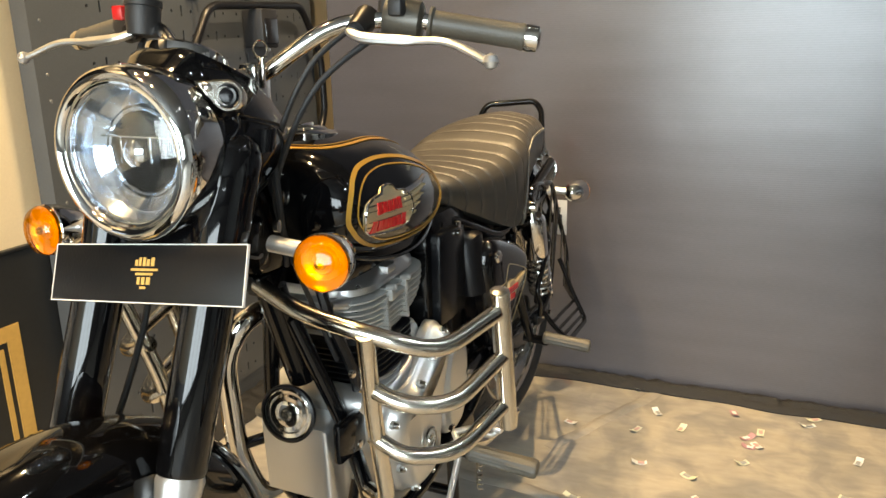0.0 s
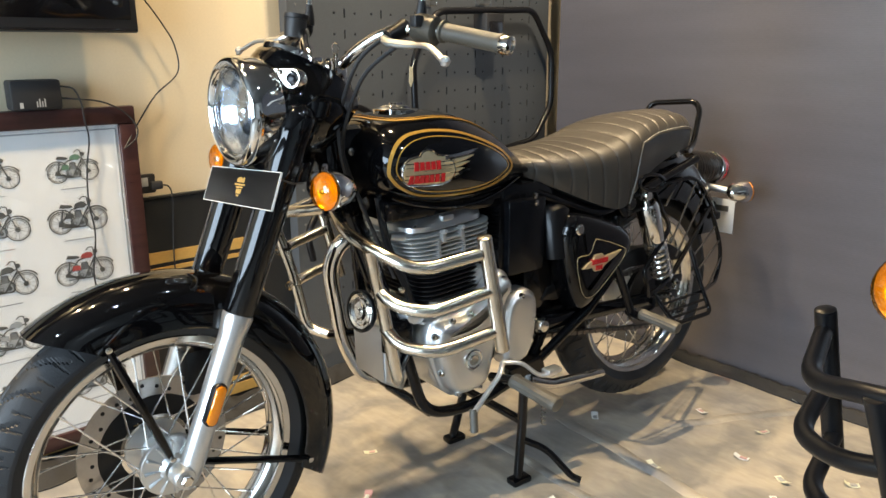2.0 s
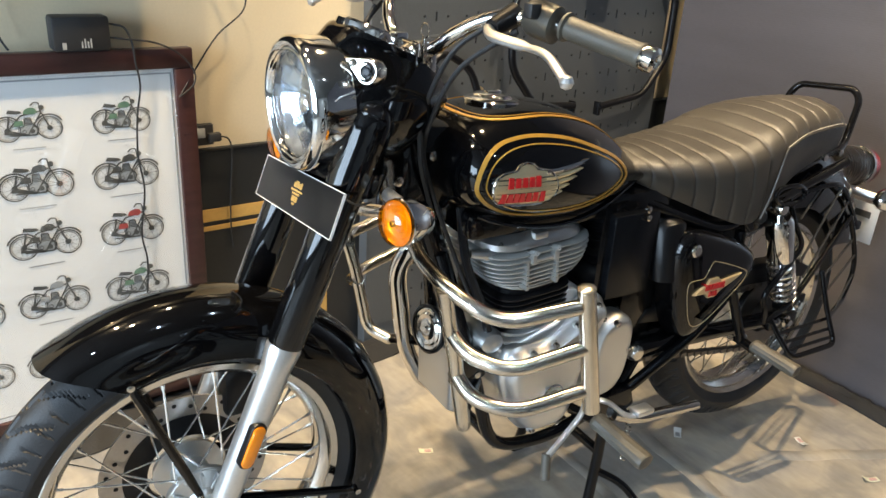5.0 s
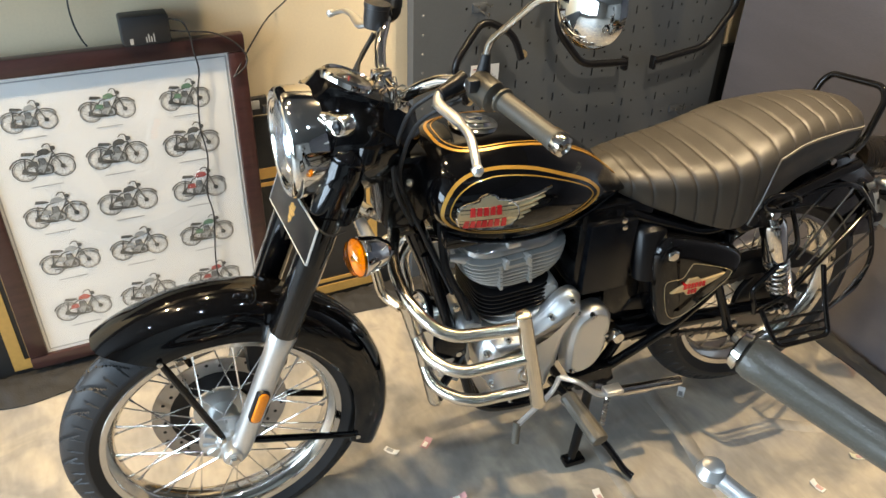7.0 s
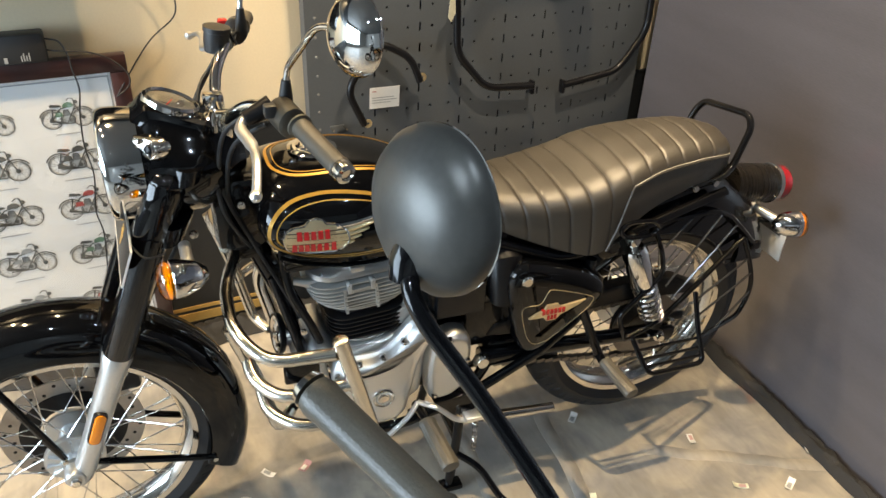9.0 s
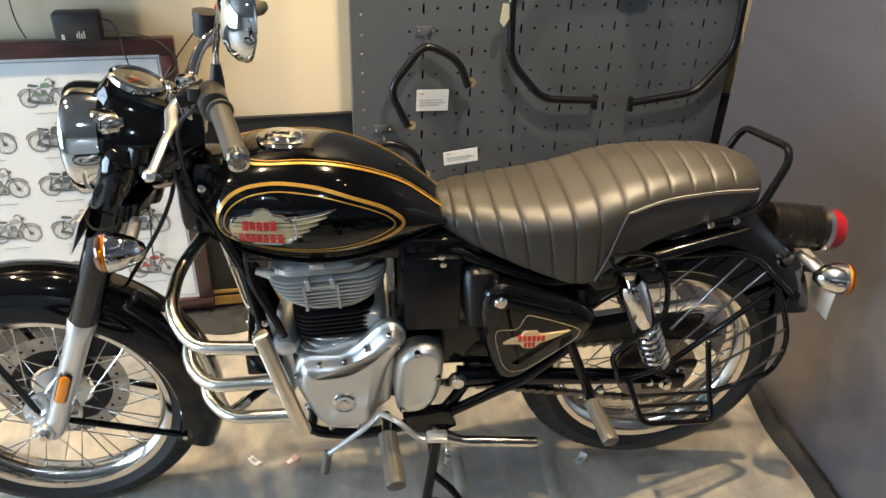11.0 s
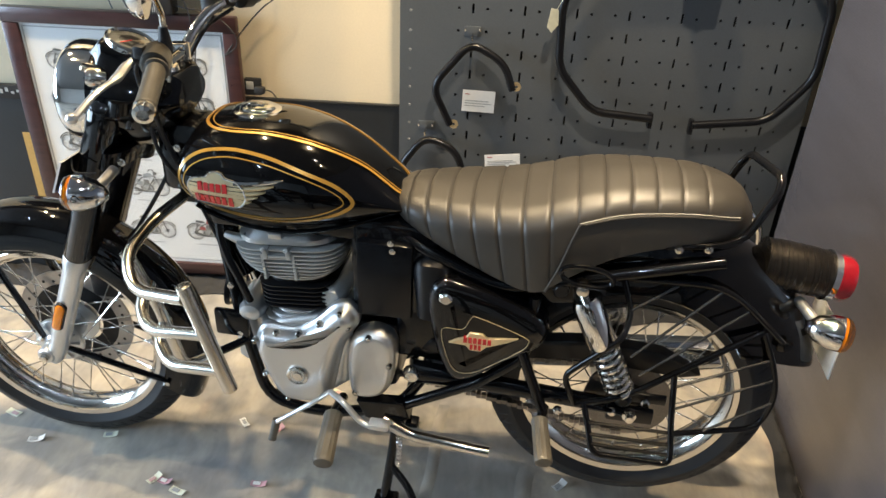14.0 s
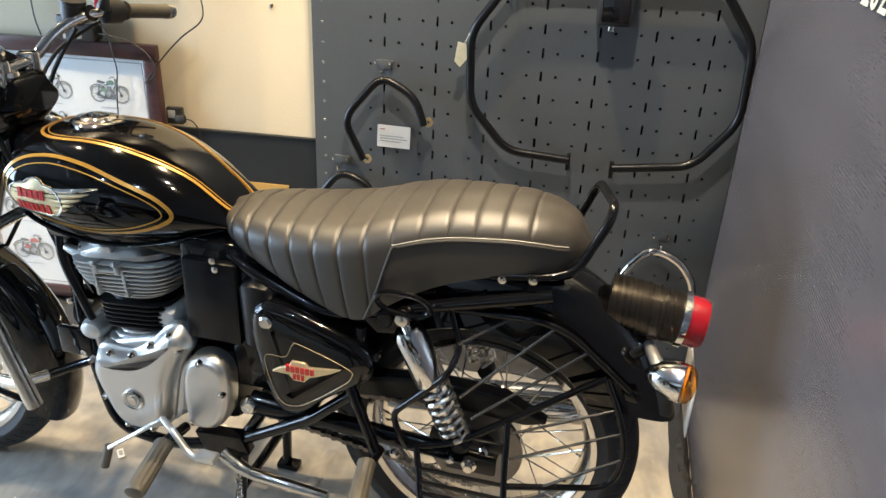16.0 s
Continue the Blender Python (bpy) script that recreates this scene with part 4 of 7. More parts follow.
def mirror_set(root, head_mat, stem_mat, t):
    """Round mirrors on cranked stems, one on each side of the bar."""
    back = t.inverted()
    left = [back @ Vector(q) for q in ((0.485, -0.196, 1.150), (0.488, -0.200, 1.195), (0.491, -0.204, 1.216), (0.522, -0.300, 1.306), (0.540, -0.332, 1.314), (0.556, -0.356, 1.314))]
    for s in (-1, 1):
        pts = [Vector((q.x, -s * q.y, q.z)) for q in left]
        st = part("mirror_stem", moved(tube(fillet(pts, 0.02), 0.0055, 10), t), stem_mat, root, "thin chrome mirror stem")
        part("stem_boot", moved(tube([pts[0], pts[0].lerp(pts[1], 0.3), pts[1]], [0.012, 0.012, 0.0075], 14), t), PLASTIC, st)
        hc, hd = pts[-1] + Vector((0.006, s * 0.020, 0.0)), Vector((-0.90, s * 0.26, 0.10)).normalized()
        part("mirror_shell", moved(lathe([(0.056, -0.006), (0.058, -0.002), (0.055, 0.010), (0.042, 0.022), (0.022, 0.030), (0.0, 0.032)], hc, hd, 40), t), head_mat, st, "round chrome mirror shell")
        part("shell_socket", moved(lathe([(0.0, 0.034), (0.010, 0.032), (0.014, 0.022), (0.018, 0.0)], hc - Vector((0, s * 0.012, 0)), hd + Vector((0, -s * 0.6, 0)), 18), t), head_mat, st)
        part("mirror_face", moved(lathe([(0.0, -0.003), (0.056, -0.003), (0.057, -0.006), (0.0, -0.005)], hc, hd, 40), t), CHROME, st, "mirror glass")


def indicator(root, c, d, stalk_from, t, arm_mat):
    d = Vector(d).normalized()
    a = part("indicator", moved(lathe([(0.0, -0.062), (0.012, -0.058), (0.026, -0.040), (0.034, -0.015), (0.036, 0.0), (0.036, 0.004), (0.034, 0.006)], c, d, 28), t), arm_mat, root, "chrome indicator body with amber lens")
    part("indicator_lens", moved(lathe([(0.035, 0.003), (0.035, 0.012), (0.031, 0.020), (0.020, 0.026), (0.0, 0.029)], c, d, 28), t), AMBERGLASS, a, "amber domed lens")
    part("lens_bowl", moved(lathe([(0.034, 0.010), (0.030, 0.004), (0.024, 0.002), (0.022, 0.006), (0.015, 0.004), (0.013, 0.008), (0.0, 0.007)], c, d, 28), t), AMBERBOWL, a)
    part("lens_bulb", moved(lathe([(0.0055, 0.006), (0.0075, 0.013), (0.005, 0.019), (0.0, 0.021)], c, d, 16), t), LAMPBOWL, a)
    part("indicator_stalk", moved(tube([Vector(stalk_from), Vector(c) - d * 0.03], [0.011, 0.011], 12), t), SLIDER, a)


def engine(root):
    p = Matrix.Translation((0.65, 0, 0.55)) @ Matrix.Rotation(radians(-PITCH), 4, "Y") @ Matrix.Translation((-0.65, 0, -0.55))
    e = part("crankcase", moved(prism([(0.565, 0.515), (0.60, 0.53), (0.72, 0.555), (0.765, 0.56), (0.775, 0.48), (0.75, 0.36), (0.70, 0.325), (0.60, 0.325), (0.560, 0.38), (0.555, 0.47)], 0.13, -0.108, 0.02), p), ALLOY, root, "cast alloy crankcase")
    part("cylinder_core", moved(loft([engine_ring(0.578, 0.722, 0.084, z, 0.05) for z in (0.53, 0.64)]), p), SATIN, e)
    part("head_core", moved(loft([engine_ring(0.592, 0.722, 0.074, 0.632, 0.05), engine_ring(0.572, 0.738, 0.082, 0.680, 0.06), engine_ring(0.570, 0.740, 0.084, 0.735, 0.06)]), p), SATIN, e)
    # crankcase mouth: three rounded steps under the barrel
    for k in range(4):
        g = 0.012 * k
        part("neck_step", moved(loft([engine_ring(0.580 - g, 0.715 + g, 0.094 + 0.005 * k, 0.552 - 0.0115 * k - 0.009, 0.06), engine_ring(0.580 - g, 0.715 + g, 0.094 + 0.005 * k, 0.552 - 0.0115 * k - 0.003, 0.06), engine_ring(0.584 - g, 0.711 + g, 0.091 + 0.005 * k, 0.552 - 0.0115 * k, 0.06)]), p), ALLOY, e)
    for k in range(6):
        part("barrel_fin", moved(fin(0.560, 0.738, 0.100, 0.562 + 0.0108 * k, 0.0046, 0.045), p), SATIN, e, "black cylinder fin" if k == 0 else "")
    for k in range(9):
        g = (0.0, 0.30, 0.53, 0.70, 0.82, 0.90, 0.96, 1.0, 0.99)[k]
        part("head_fin", moved(fin(0.574 - 0.050 * g, 0.732 + 0.040 * g, 0.094 + 0.024 * g, 0.634 + 0.0105 * k, 0.0046, 0.058), p), FINS, e, "alloy cylinder head fin" if k == 0 else "")
    part("rocker_cover", moved(loft([engine_ring(0.532, 0.758, 0.108, 0.727, 0.06), engine_ring(0.534, 0.756, 0.108, 0.738, 0.06), engine_ring(0.556, 0.738, 0.094, 0.757, 0.06), engine_ring(0.59, 0.71, 0.07, 0.768, 0.05)]), p), ROCKER, e, "smooth alloy rocker cover")
    part("cover_tab", moved(box(0.618, 0.648, -0.112, -0.085, 0.742, 0.756, 0.003), p), ALLOY, e)
    for x in (0.610, 0.660):
        lug = lathe([(0.0, 0.0), (0.0055, 0.0), (0.0055, 0.016), (0.003, 0.018), (0.0, 0.016)], (x, -0.114, 0.722), (0, -1, 0.25), 10)
        box(x - 0.005, x + 0.005, -0.125, -0.098, 0.700, 0.722, 0.002, lug)
        part("head_lug", moved(lug, p), FINS, e)
    part("head_bridge", moved(box(0.612, 0.658, -0.122, -0.098, 0.702, 0.709, 0.002), p), FINS, e)
    for x in (0.600, 0.668):
        for k in range(1, 7):
            part("fin_web", moved(box(x - 0.003, x + 0.003, -0.118, -0.095, 0.636 + 0.0105 * k, 0.645 + 0.0105 * k, 0), p), FINS, e)
    # starter housing behind the cover's peak, and the boss at the front
    part("starter_housing", lathe([(0.0, -0.002), (0.020, 0.0), (0.028, 0.010), (0.030, 0.05), (0.030, 0.16)], (0.726, -0.090, 0.588), (0, 1, 0), 28), FINS, e)
    part("front_boss", loft([[Vector((0.538 + 0.030 * f * math.cos(a), yy, 0.532 + 0.024 * f * math.sin(a))) for a in [2 * math.pi * k / 18 for k in range(18)]] for yy, f in ((0.06, 1.0), (-0.085, 1.0), (-0.10, 0.8), (-0.105, 0.4))]), ALLOY, e)
    case = [(q.x, q.z) for q in spline([(0.553, 0, 0.455), (0.561, 0, 0.500), (0.585, 0, 0.520), (0.655, 0, 0.521), (0.702, 0, 0.554), (0.738, 0, 0.592), (0.768, 0, 0.602), (0.792, 0, 0.584), (0.796, 0, 0.555), (0.777, 0, 0.520), (0.757, 0, 0.475), (0.740, 0, 0.397), (0.727, 0, 0.346), (0.694, 0, 0.320), (0.632, 0, 0.317), (0.596, 0, 0.342), (0.574, 0, 0.389)], 6, True)]
    steps = [(0.0, -0.095), (0.0, -0.112), (0.002, -0.115), (0.005, -0.117), (0.008, -0.125), (0.012, -0.135), (0.017, -0.1425), (0.023, -0.147), (0.030, -0.1495), (0.038, -0.150)]
    c = part("clutch_cover", casting(case, steps), ALLOY, root, "polished alloy clutch cover", sharp=70)
    em = Vector((0.660, -0.1535, 0.413))
    part("cover_emblem", lathe([(0.0, 0.0), (0.024, 0.0), (0.0255, 0.003), (0.0225, 0.005), (0.020, 0.0035), (0.011, 0.0035), (0.010, 0.006), (0.0, 0.0065)], em + Vector((0, 0.003, 0)), (0, -1, 0), 36), STEEL, c, "round cover plug")
    for k in range(18):
        a = 2 * math.pi * k / 18
        part("emblem_mark", box(em.x + 0.0155 * math.cos(a) - 0.0013, em.x + 0.0155 * math.cos(a) + 0.0013, em.y - 0.0022, em.y + 0.001, em.z + 0.0155 * math.sin(a) - 0.0018, em.z + 0.0155 * math.sin(a) + 0.0018, 0), FINS, c)
    for x, z in ((0.561, 0.486), (0.611, 0.514), (0.664, 0.520), (0.712, 0.553), (0.760, 0.588), (0.778, 0.553), (0.578, 0.394), (0.690, 0.332), (0.628, 0.330)):
        # no recess is cut; a greyer collar stands in for its shade
        part("pocket_shade", lathe([(0.0, 0.004), (0.0062, 0.004), (0.0070, 0.006), (0.0074, 0.0)], (x, -0.130, z), (0, -1, 0), 14), FINS, c)
        part("cover_bolt", lathe([(0.0, 0.0), (0.0056, 0.0), (0.0056, 0.013), (0.0042, 0.0145), (0.003, 0.011), (0.0, 0.011)], (x, -0.130, z), (0, -1, 0), 12), STEEL, c)
    cov = [(q.x, q.z) for q in spline([(0.779, 0, 0.510), (0.803, 0, 0.536), (0.840, 0, 0.545), (0.872, 0, 0.525), (0.880, 0, 0.481), (0.870, 0, 0.402), (0.838, 0, 0.360), (0.785, 0, 0.356), (0.772, 0, 0.394), (0.770, 0, 0.455)], 5, True)]
    part("gearbox_shell", box(0.755, 0.880, -0.092, 0.10, 0.36, 0.545, 0.02), SATIN, root, "dark gearbox shell")
    c2 = part("sprocket_cover", casting(cov, [(0.0, -0.088), (0.0, -0.118), (0.002, -0.126), (0.006, -0.132), (0.010, -0.134), (0.011, -0.1365), (0.014, -0.138), (0.022, -0.1385)]), ALLOY, root, "polished alloy sprocket cover", sharp=60)
    for x, z in ((0.822, 0.530), (0.866, 0.462), (0.790, 0.372)):
        # black collar paints the shade of a recess round the bolt
        part("pocket_shade", lathe([(0.0, 0.004), (0.0068, 0.004), (0.0078, 0.009), (0.0082, 0.0)], (x, -0.130, z), (0, -1, 0), 14), SATIN, c2)
        part("cover_bolt", lathe([(0.0, 0.0), (0.0050, 0.0), (0.0050, 0.010), (0.0038, 0.011), (0.0, 0.010)], (x, -0.130, z), (0, -1, 0), 12), STEEL, c2)


def motorcycle(root, bars=True, blinker=(0.254, 0.220, 0.867), blinker_mat=CHROME):
    front_end(root, bars)
    if bars:
        mirror_set(root, CHROME, CHROME, TURNED)
    for s in (-1, 1):
        bx, by, bz = blinker
        indicator(root, (bx, s * by, bz), (-1, s * 0.15, 0.05), (bx + 0.030, s * 0.125, bz + 0.006), TURNED, blinker_mat)
    # tank
    tk = part("fuel_tank", tank_mesh(), PAINT, root, "black gloss teardrop fuel tank with gold coach lines")
    for s in (-1, 1):
        part("coach_line", side_loop([(0.4445, 0.884), (0.454, 0.908), (0.474, 0.927), (0.508, 0.939), (0.564, 0.943), (0.63, 0.935), (0.70, 0.912), (0.760, 0.884), (0.791, 0.853), (0.766, 0.831), (0.70, 0.813), (0.62, 0.806), (0.53, 0.811), (0.476, 0.832), (0.4475, 0.858)], s, 0.0038), GOLD, tk, "gold coach line")
        part("coach_line", side_loop([(0.4570, 0.882), (0.466, 0.902), (0.484, 0.917), (0.515, 0.928), (0.564, 0.932), (0.63, 0.924), (0.70, 0.902), (0.752, 0.877), (0.774, 0.855), (0.757, 0.840), (0.70, 0.823), (0.62, 0.816), (0.535, 0.821), (0.487, 0.839), (0.4605, 0.861)], s, 0.0012), GOLD, tk)
    part("coach_line", top_loop([(0.466, 0.0), (0.474, -0.052), (0.515, -0.083), (0.60, -0.086), (0.70, -0.078), (0.80, -0.058), (0.880, -0.042), (0.880, 0.042), (0.80, 0.058), (0.70, 0.078), (0.60, 0.086), (0.515, 0.083), (0.474, 0.052)], 0.0032), GOLD, tk)
    part("coach_line", top_loop([(0.477, 0.0), (0.484, -0.046), (0.520, -0.075), (0.60, -0.078), (0.70, -0.070), (0.80, -0.050), (0.878, -0.035), (0.878, 0.035), (0.80, 0.050), (0.70, 0.070), (0.60, 0.078), (0.520, 0.075), (0.484, 0.046)], 0.0009), GOLD, tk)
    for s in (-1, 1):
        seam = [Vector((x, s * (curve_at(T_WID, x) * 0.80), curve_at(T_BOT, x) + 0.006)) for x in [0.462 + 0.41 * k / 24 for k in range(25)]]
        part("tank_seam", tube(seam, 0.0065, 8, flat=0.6), PAINT, tk)
    part("tank_beam", box(0.470, 0.850, -0.095, 0.095, 0.748, 0.800, 0.012), FRAMEBLK, tk)
    capz = tank_top(0.545, 0.0)
    cap = part("filler_cap", lathe([(0.0, -0.012), (0.050, -0.010), (0.052, 0.000), (0.046, 0.004), (0.036, 0.0055), (0.033, 0.009), (0.020, 0.012), (0.0, 0.013)], (0.560, 0.004, capz), (0.06, 0, 1), 36), CHROME, tk, "round chrome filler cap")
    part("cap_lock", box(0.545, 0.575, -0.004, 0.012, capz + 0.010, capz + 0.016, 0.003), CHROME, cap)
    # tank badge: winged plate with two rows of plain red bars
    for s in (-1, 1):
        def onto(x, z, lift):
            return Vector((x, s * (tank_side(x, z) + lift), z))
        def mesh_on(tab_top, tab_bot, x0, x1, n, lo, hi, dome):
            rows = []
            for k in range(n + 1):
                x = x0 + (x1 - x0) * k / n
                zt, zb = lin(tab_top, x), lin(tab_bot, x)
                rows.append([onto(x, zb, lo)] + [onto(x, zb + (zt - zb) * q, hi + dome * math.sin(math.pi * q)) for q in (0, 0.12, 0.3, 0.5, 0.7, 0.88, 1)] + [onto(x, zt, lo)])
            return loft(rows)

        def lin(tab, x):
            for (xa, za), (xb, zb) in zip(tab, tab[1:]):
                if x <= xb:
                    return za + (zb - za) * (x - xa) / (xb - xa)
            return tab[-1][1]
        top = [(0.467, 0.872), (0.472, 0.886), (0.484, 0.893), (0.508, 0.897), (0.515, 0.905), (0.528, 0.908), (0.541, 0.905), (0.548, 0.897), (0.572, 0.893), (0.586, 0.880), (0.590, 0.866)]
        bot = [(0.467, 0.862), (0.471, 0.848), (0.482, 0.839), (0.520, 0.836), (0.560, 0.836), (0.576, 0.841), (0.586, 0.851), (0.590, 0.860)]
        bd = part("tank_badge", mesh_on(top, bot, 0.4672, 0.5898, 40, -0.002, 0.0035, 0.0022), BADGE, tk, "gilt winged tank badge with red bars", sharp=50)
        rim = [onto(x, z, 0.0045) for x, z in top] + [onto(x, z, 0.0045) for x, z in bot[::-1]]
        part("badge_rim", tube(rim, 0.0022, 6, True), CHROME, bd, "chrome badge rim")
        for z in (0.851, 0.859, 0.867, 0.875, 0.883):
            part("badge_groove", tube([onto(0.473 + 0.117 * k / 8, z, 0.0046) for k in range(9)], 0.0011, 5), SATIN, bd)
        for row, (z, xs, w) in enumerate(((0.8775, (0.496, 0.509, 0.522, 0.535, 0.548), 0.0052), (0.8505, (0.486, 0.498, 0.509, 0.520, 0.532, 0.545, 0.559), 0.0050))):
            for k, x in enumerate(xs):
                h = 0.0092 if k in (0, len(xs) - 1) else 0.0082
                bm = bmesh.new()
                q = [onto(x - w, z - h, 0.0066), onto(x + w, z - h, 0.0066), onto(x + w * 0.8, z + h, 0.0068), onto(x - w * 0.8, z + h, 0.0068)]
                lo = [bm.verts.new(p - Vector((0, s * 0.004, 0))) for p in q]
                hi = [bm.verts.new(p + Vector((0, s * 0.0010, 0))) for p in q]
                bm.faces.new(hi)
                for n in range(4):
                    bm.faces.new((lo[n], lo[(n + 1) % 4], hi[(n + 1) % 4], hi[n]))
                part("badge_bar", bm, RED, bd)
        for k, (za, xb, zb) in enumerate(((0.890, 0.664, 0.902), (0.880, 0.646, 0.890), (0.870, 0.630, 0.878), (0.860, 0.614, 0.866), (0.850, 0.600, 0.855))):
            feather = []
            for n in range(13):
                f = n / 12
                x, z = 0.566 + (xb - 0.566) * f, za + (zb - za) * f ** 1.6
                w = 0.0034 * (1 - f ** 4) + 0.0006
                feather.append([onto(x, z - w, -0.001), onto(x, z - w, 0.0045), onto(x, z, 0.0062), onto(x, z + w, 0.0045), onto(x, z + w, -0.001)])
            part("wing_feather", loft(feather), BADGE if k else CHROME, bd)
    # seat
    st = part("dual_seat", seat_mesh(), LEATHER, root, "pleated black leatherette dual seat")
    for s in (-1, 1):
        ed = [Vector((x, s * (curve_at(S_WID, x) + 0.001), curve_at(S_TOP, x) - min(0.052, (curve_at(S_TOP, x) - curve_at(S_BOT, x)) * 0.55) + 0.004)) for x in [1.235 + 0.3 * k / 30 for k in range(31)]]
        ed = [Vector((1.185, s * 0.149, 0.715)), Vector((1.205, s * 0.148, 0.765)), Vector((1.218, s * 0.146, 0.81))] + ed
        part("seat_piping", tube(spline(ed, 2), 0.0028, 8), LEATHER, st)
        part("seat_stitch", tube([q + Vector((0, s * 0.0005, 0.006)) for q in ed[3:]], 0.0009, 5), STITCH, st, "pale stitch line")
    for x in SEAMS:
        ring = seat_ring(x, 0, 0.0022)
        part("seat_seam", tube(ring if x < 1.19 else ring[3:-3], 0.0007, 5), SEAMTHREAD, st)
    gr = [(1.405, -0.096, 0.817), (1.51, -0.090, 0.827), (1.553, -0.070, 0.838), (1.598, -0.052, 0.932), (1.602, -0.030, 0.956), (1.572, 0.098, 0.946), (1.560, 0.112, 0.922), (1.530, 0.114, 0.842), (1.49, 0.110, 0.829), (1.405, 0.102, 0.817)]
    g = part("grab_rail", tube(fillet(gr, 0.035, 5), 0.0085, 12), FRAMEBLK, root, "black tubular passenger grab rail")
    for s in (-1, 1):
        for x, z in ((1.429, 0.820), (1.483, 0.827)):
            part("rail_bolt", lathe([(0.0, 0.0), (0.008, 0.0), (0.008, 0.008), (0.0, 0.010)], (x, s * 0.103, z), (0, s, 0), 12), STEEL, g)
    # rear mudguard, lamp, plate
    rg = part("rear_mudguard", guard_strip(AX_R + Vector((-0.015, 0, 0.043)), R_R + 0.078, 58, 168, 0.096, 0.150, 48, 0, 14, 0.22), PAINT, root, "deep black gloss rear mudguard")
    tl = Vector((1.665, 0.0, 0.750))
    td = Vector((1, 0, -0.13)).normalized()
    lamp = part("tail_lamp", lathe([(0.0, -0.05), (0.050, -0.05), (0.052, 0.0), (0.050, 0.085), (0.045, 0.095)], tl, td, 32), TAILMETAL, root, "dark brushed tail lamp body with red lens")
    part("tail_ring", lathe([(0.046, 0.080), (0.053, 0.082), (0.053, 0.094), (0.046, 0.096)], tl, td, 32, closed=True), CHROME, lamp)
    part("tail_lens", lathe([(0.048, 0.092), (0.048, 0.118), (0.044, 0.128), (0.0, 0.132)], tl, td, 32), REDLENS, lamp, "red round tail lens")
    for s in (-1, 1):
        indicator(root, (1.757, s * 0.118, 0.678), (1, s * 0.20, -0.05), (1.700, s * 0.03, 0.690), Matrix(), CHROME)
    pl = part("rear_plate", box(1.790, 1.793, -0.075, 0.115, 0.530, 0.640, 0.001), WHITE, root, "white plate under the tail lamp")
    part("plate_bracket", tube([(1.700, 0.0, 0.640), (1.790, 0.0, 0.620)], 0.008, 8), FRAMEBLK, pl)
    part("plate_bar", box(1.7885, 1.7945, -0.055, 0.02, 0.600, 0.618, 0), INK, pl)
    # rear wheel, chain side
    wheel(root, "rear_wheel", AX_R, R_R, 0.122, 0.238, Matrix(), 1, 0.080)
    part("sprocket", lathe([(0.05, -0.074), (0.098, -0.074), (0.098, -0.069), (0.05, -0.069)], AX_R, (0, 1, 0), 40, closed=True), CHAIN, root, "rear chain sprocket")
    part("hub_shield", lathe([(0.0, -0.066), (0.088, -0.066), (0.092, -0.060), (0.092, -0.050), (0.0, -0.050)], AX_R, (0, 1, 0), 40), SATIN, root, "dark round hub shield")
    for s in (-1, 1):
        sw = part("swingarm", tube([(0.915, s * 0.095, 0.425), (1.05, s * 0.098, 0.422), (1.44, s * 0.104, 0.404)], [0.024, 0.018, 0.016], 12, flat=1.2), FRAMEBLK, root, "black swingarm")
        part("axle_nut", lathe([(0.0, 0.0), (0.016, 0.0), (0.016, 0.012), (0.009, 0.014), (0.009, 0.024), (0.0, 0.024)], (1.398, s * 0.126, 0.412), (0, s, 0), 8), STEEL, sw)
        # shock absorber
        top, bot = Vector((1.258, s * 0.140, 0.722)), Vector((1.378, s * 0.130, 0.458))
        d = bot - top
        sh = part("shock_absorber", tube([top.lerp(bot, f) for f in (0.06, 0.10, 0.46, 0.50)], [0.024, 0.031, 0.031, 0.027], 24), CHROME, root, "chrome shrouded twin shock absorber")
        part("shock_rod", tube([top, bot], 0.010, 10), STEEL, sh)
        ax = d.normalized()
        u = ax.orthogonal().normalized()
        v = ax.cross(u)
        coil = [top.lerp(bot, 0.49 + 0.43 * k / 96) + (u * math.cos(k * 2 * math.pi / 14) + v * math.sin(k * 2 * math.pi / 14)) * 0.0265 for k in range(97)]
        part("spring", tube(coil, 0.0058, 8), SPOKE, sh, "chrome coil spring")
        part("shock_eye", lathe([(0.0, -0.016), (0.016, -0.016), (0.018, 0.0), (0.012, 0.014), (0.0, 0.016)], top + Vector((0, 0, 0.006)), (0, s, 0), 16), STEEL, sh)
        part("shock_foot", lathe([(0.0, -0.016), (0.018, -0.016), (0.018, 0.012), (0.010, 0.020), (0.0, 0.020)], bot, (0, s, 0), 16), SATIN, sh)
    engine(root)
    # side panels
    for s in (-1, 1):
        ol = spline([(0.950, 0, 0.645), (0.954, 0, 0.682), (0.968, 0, 0.703), (1.000, 0, 0.713), (1.086, 0, 0.690), (1.170, 0, 0.655), (1.203, 0, 0.620), (1.188, 0, 0.570), (1.110, 0, 0.514), (1.058, 0, 0.468), (1.014, 0, 0.458), (0.985, 0, 0.495), (0.962, 0, 0.573)], 6, True)
        sp = part("side_panel", casting([(q.x, q.z) for q in ol], [(0.0, s * 0.09), (0.0, s * 0.134), (0.002, s * 0.142), (0.006, s * 0.149), (0.012, s * 0.154), (0.019, s * 0.1565), (0.028, s * 0.1585), (0.042, s * 0.160), (0.058, s * 0.1608)]), PAINT, root, "black gloss side panel with winged badge")
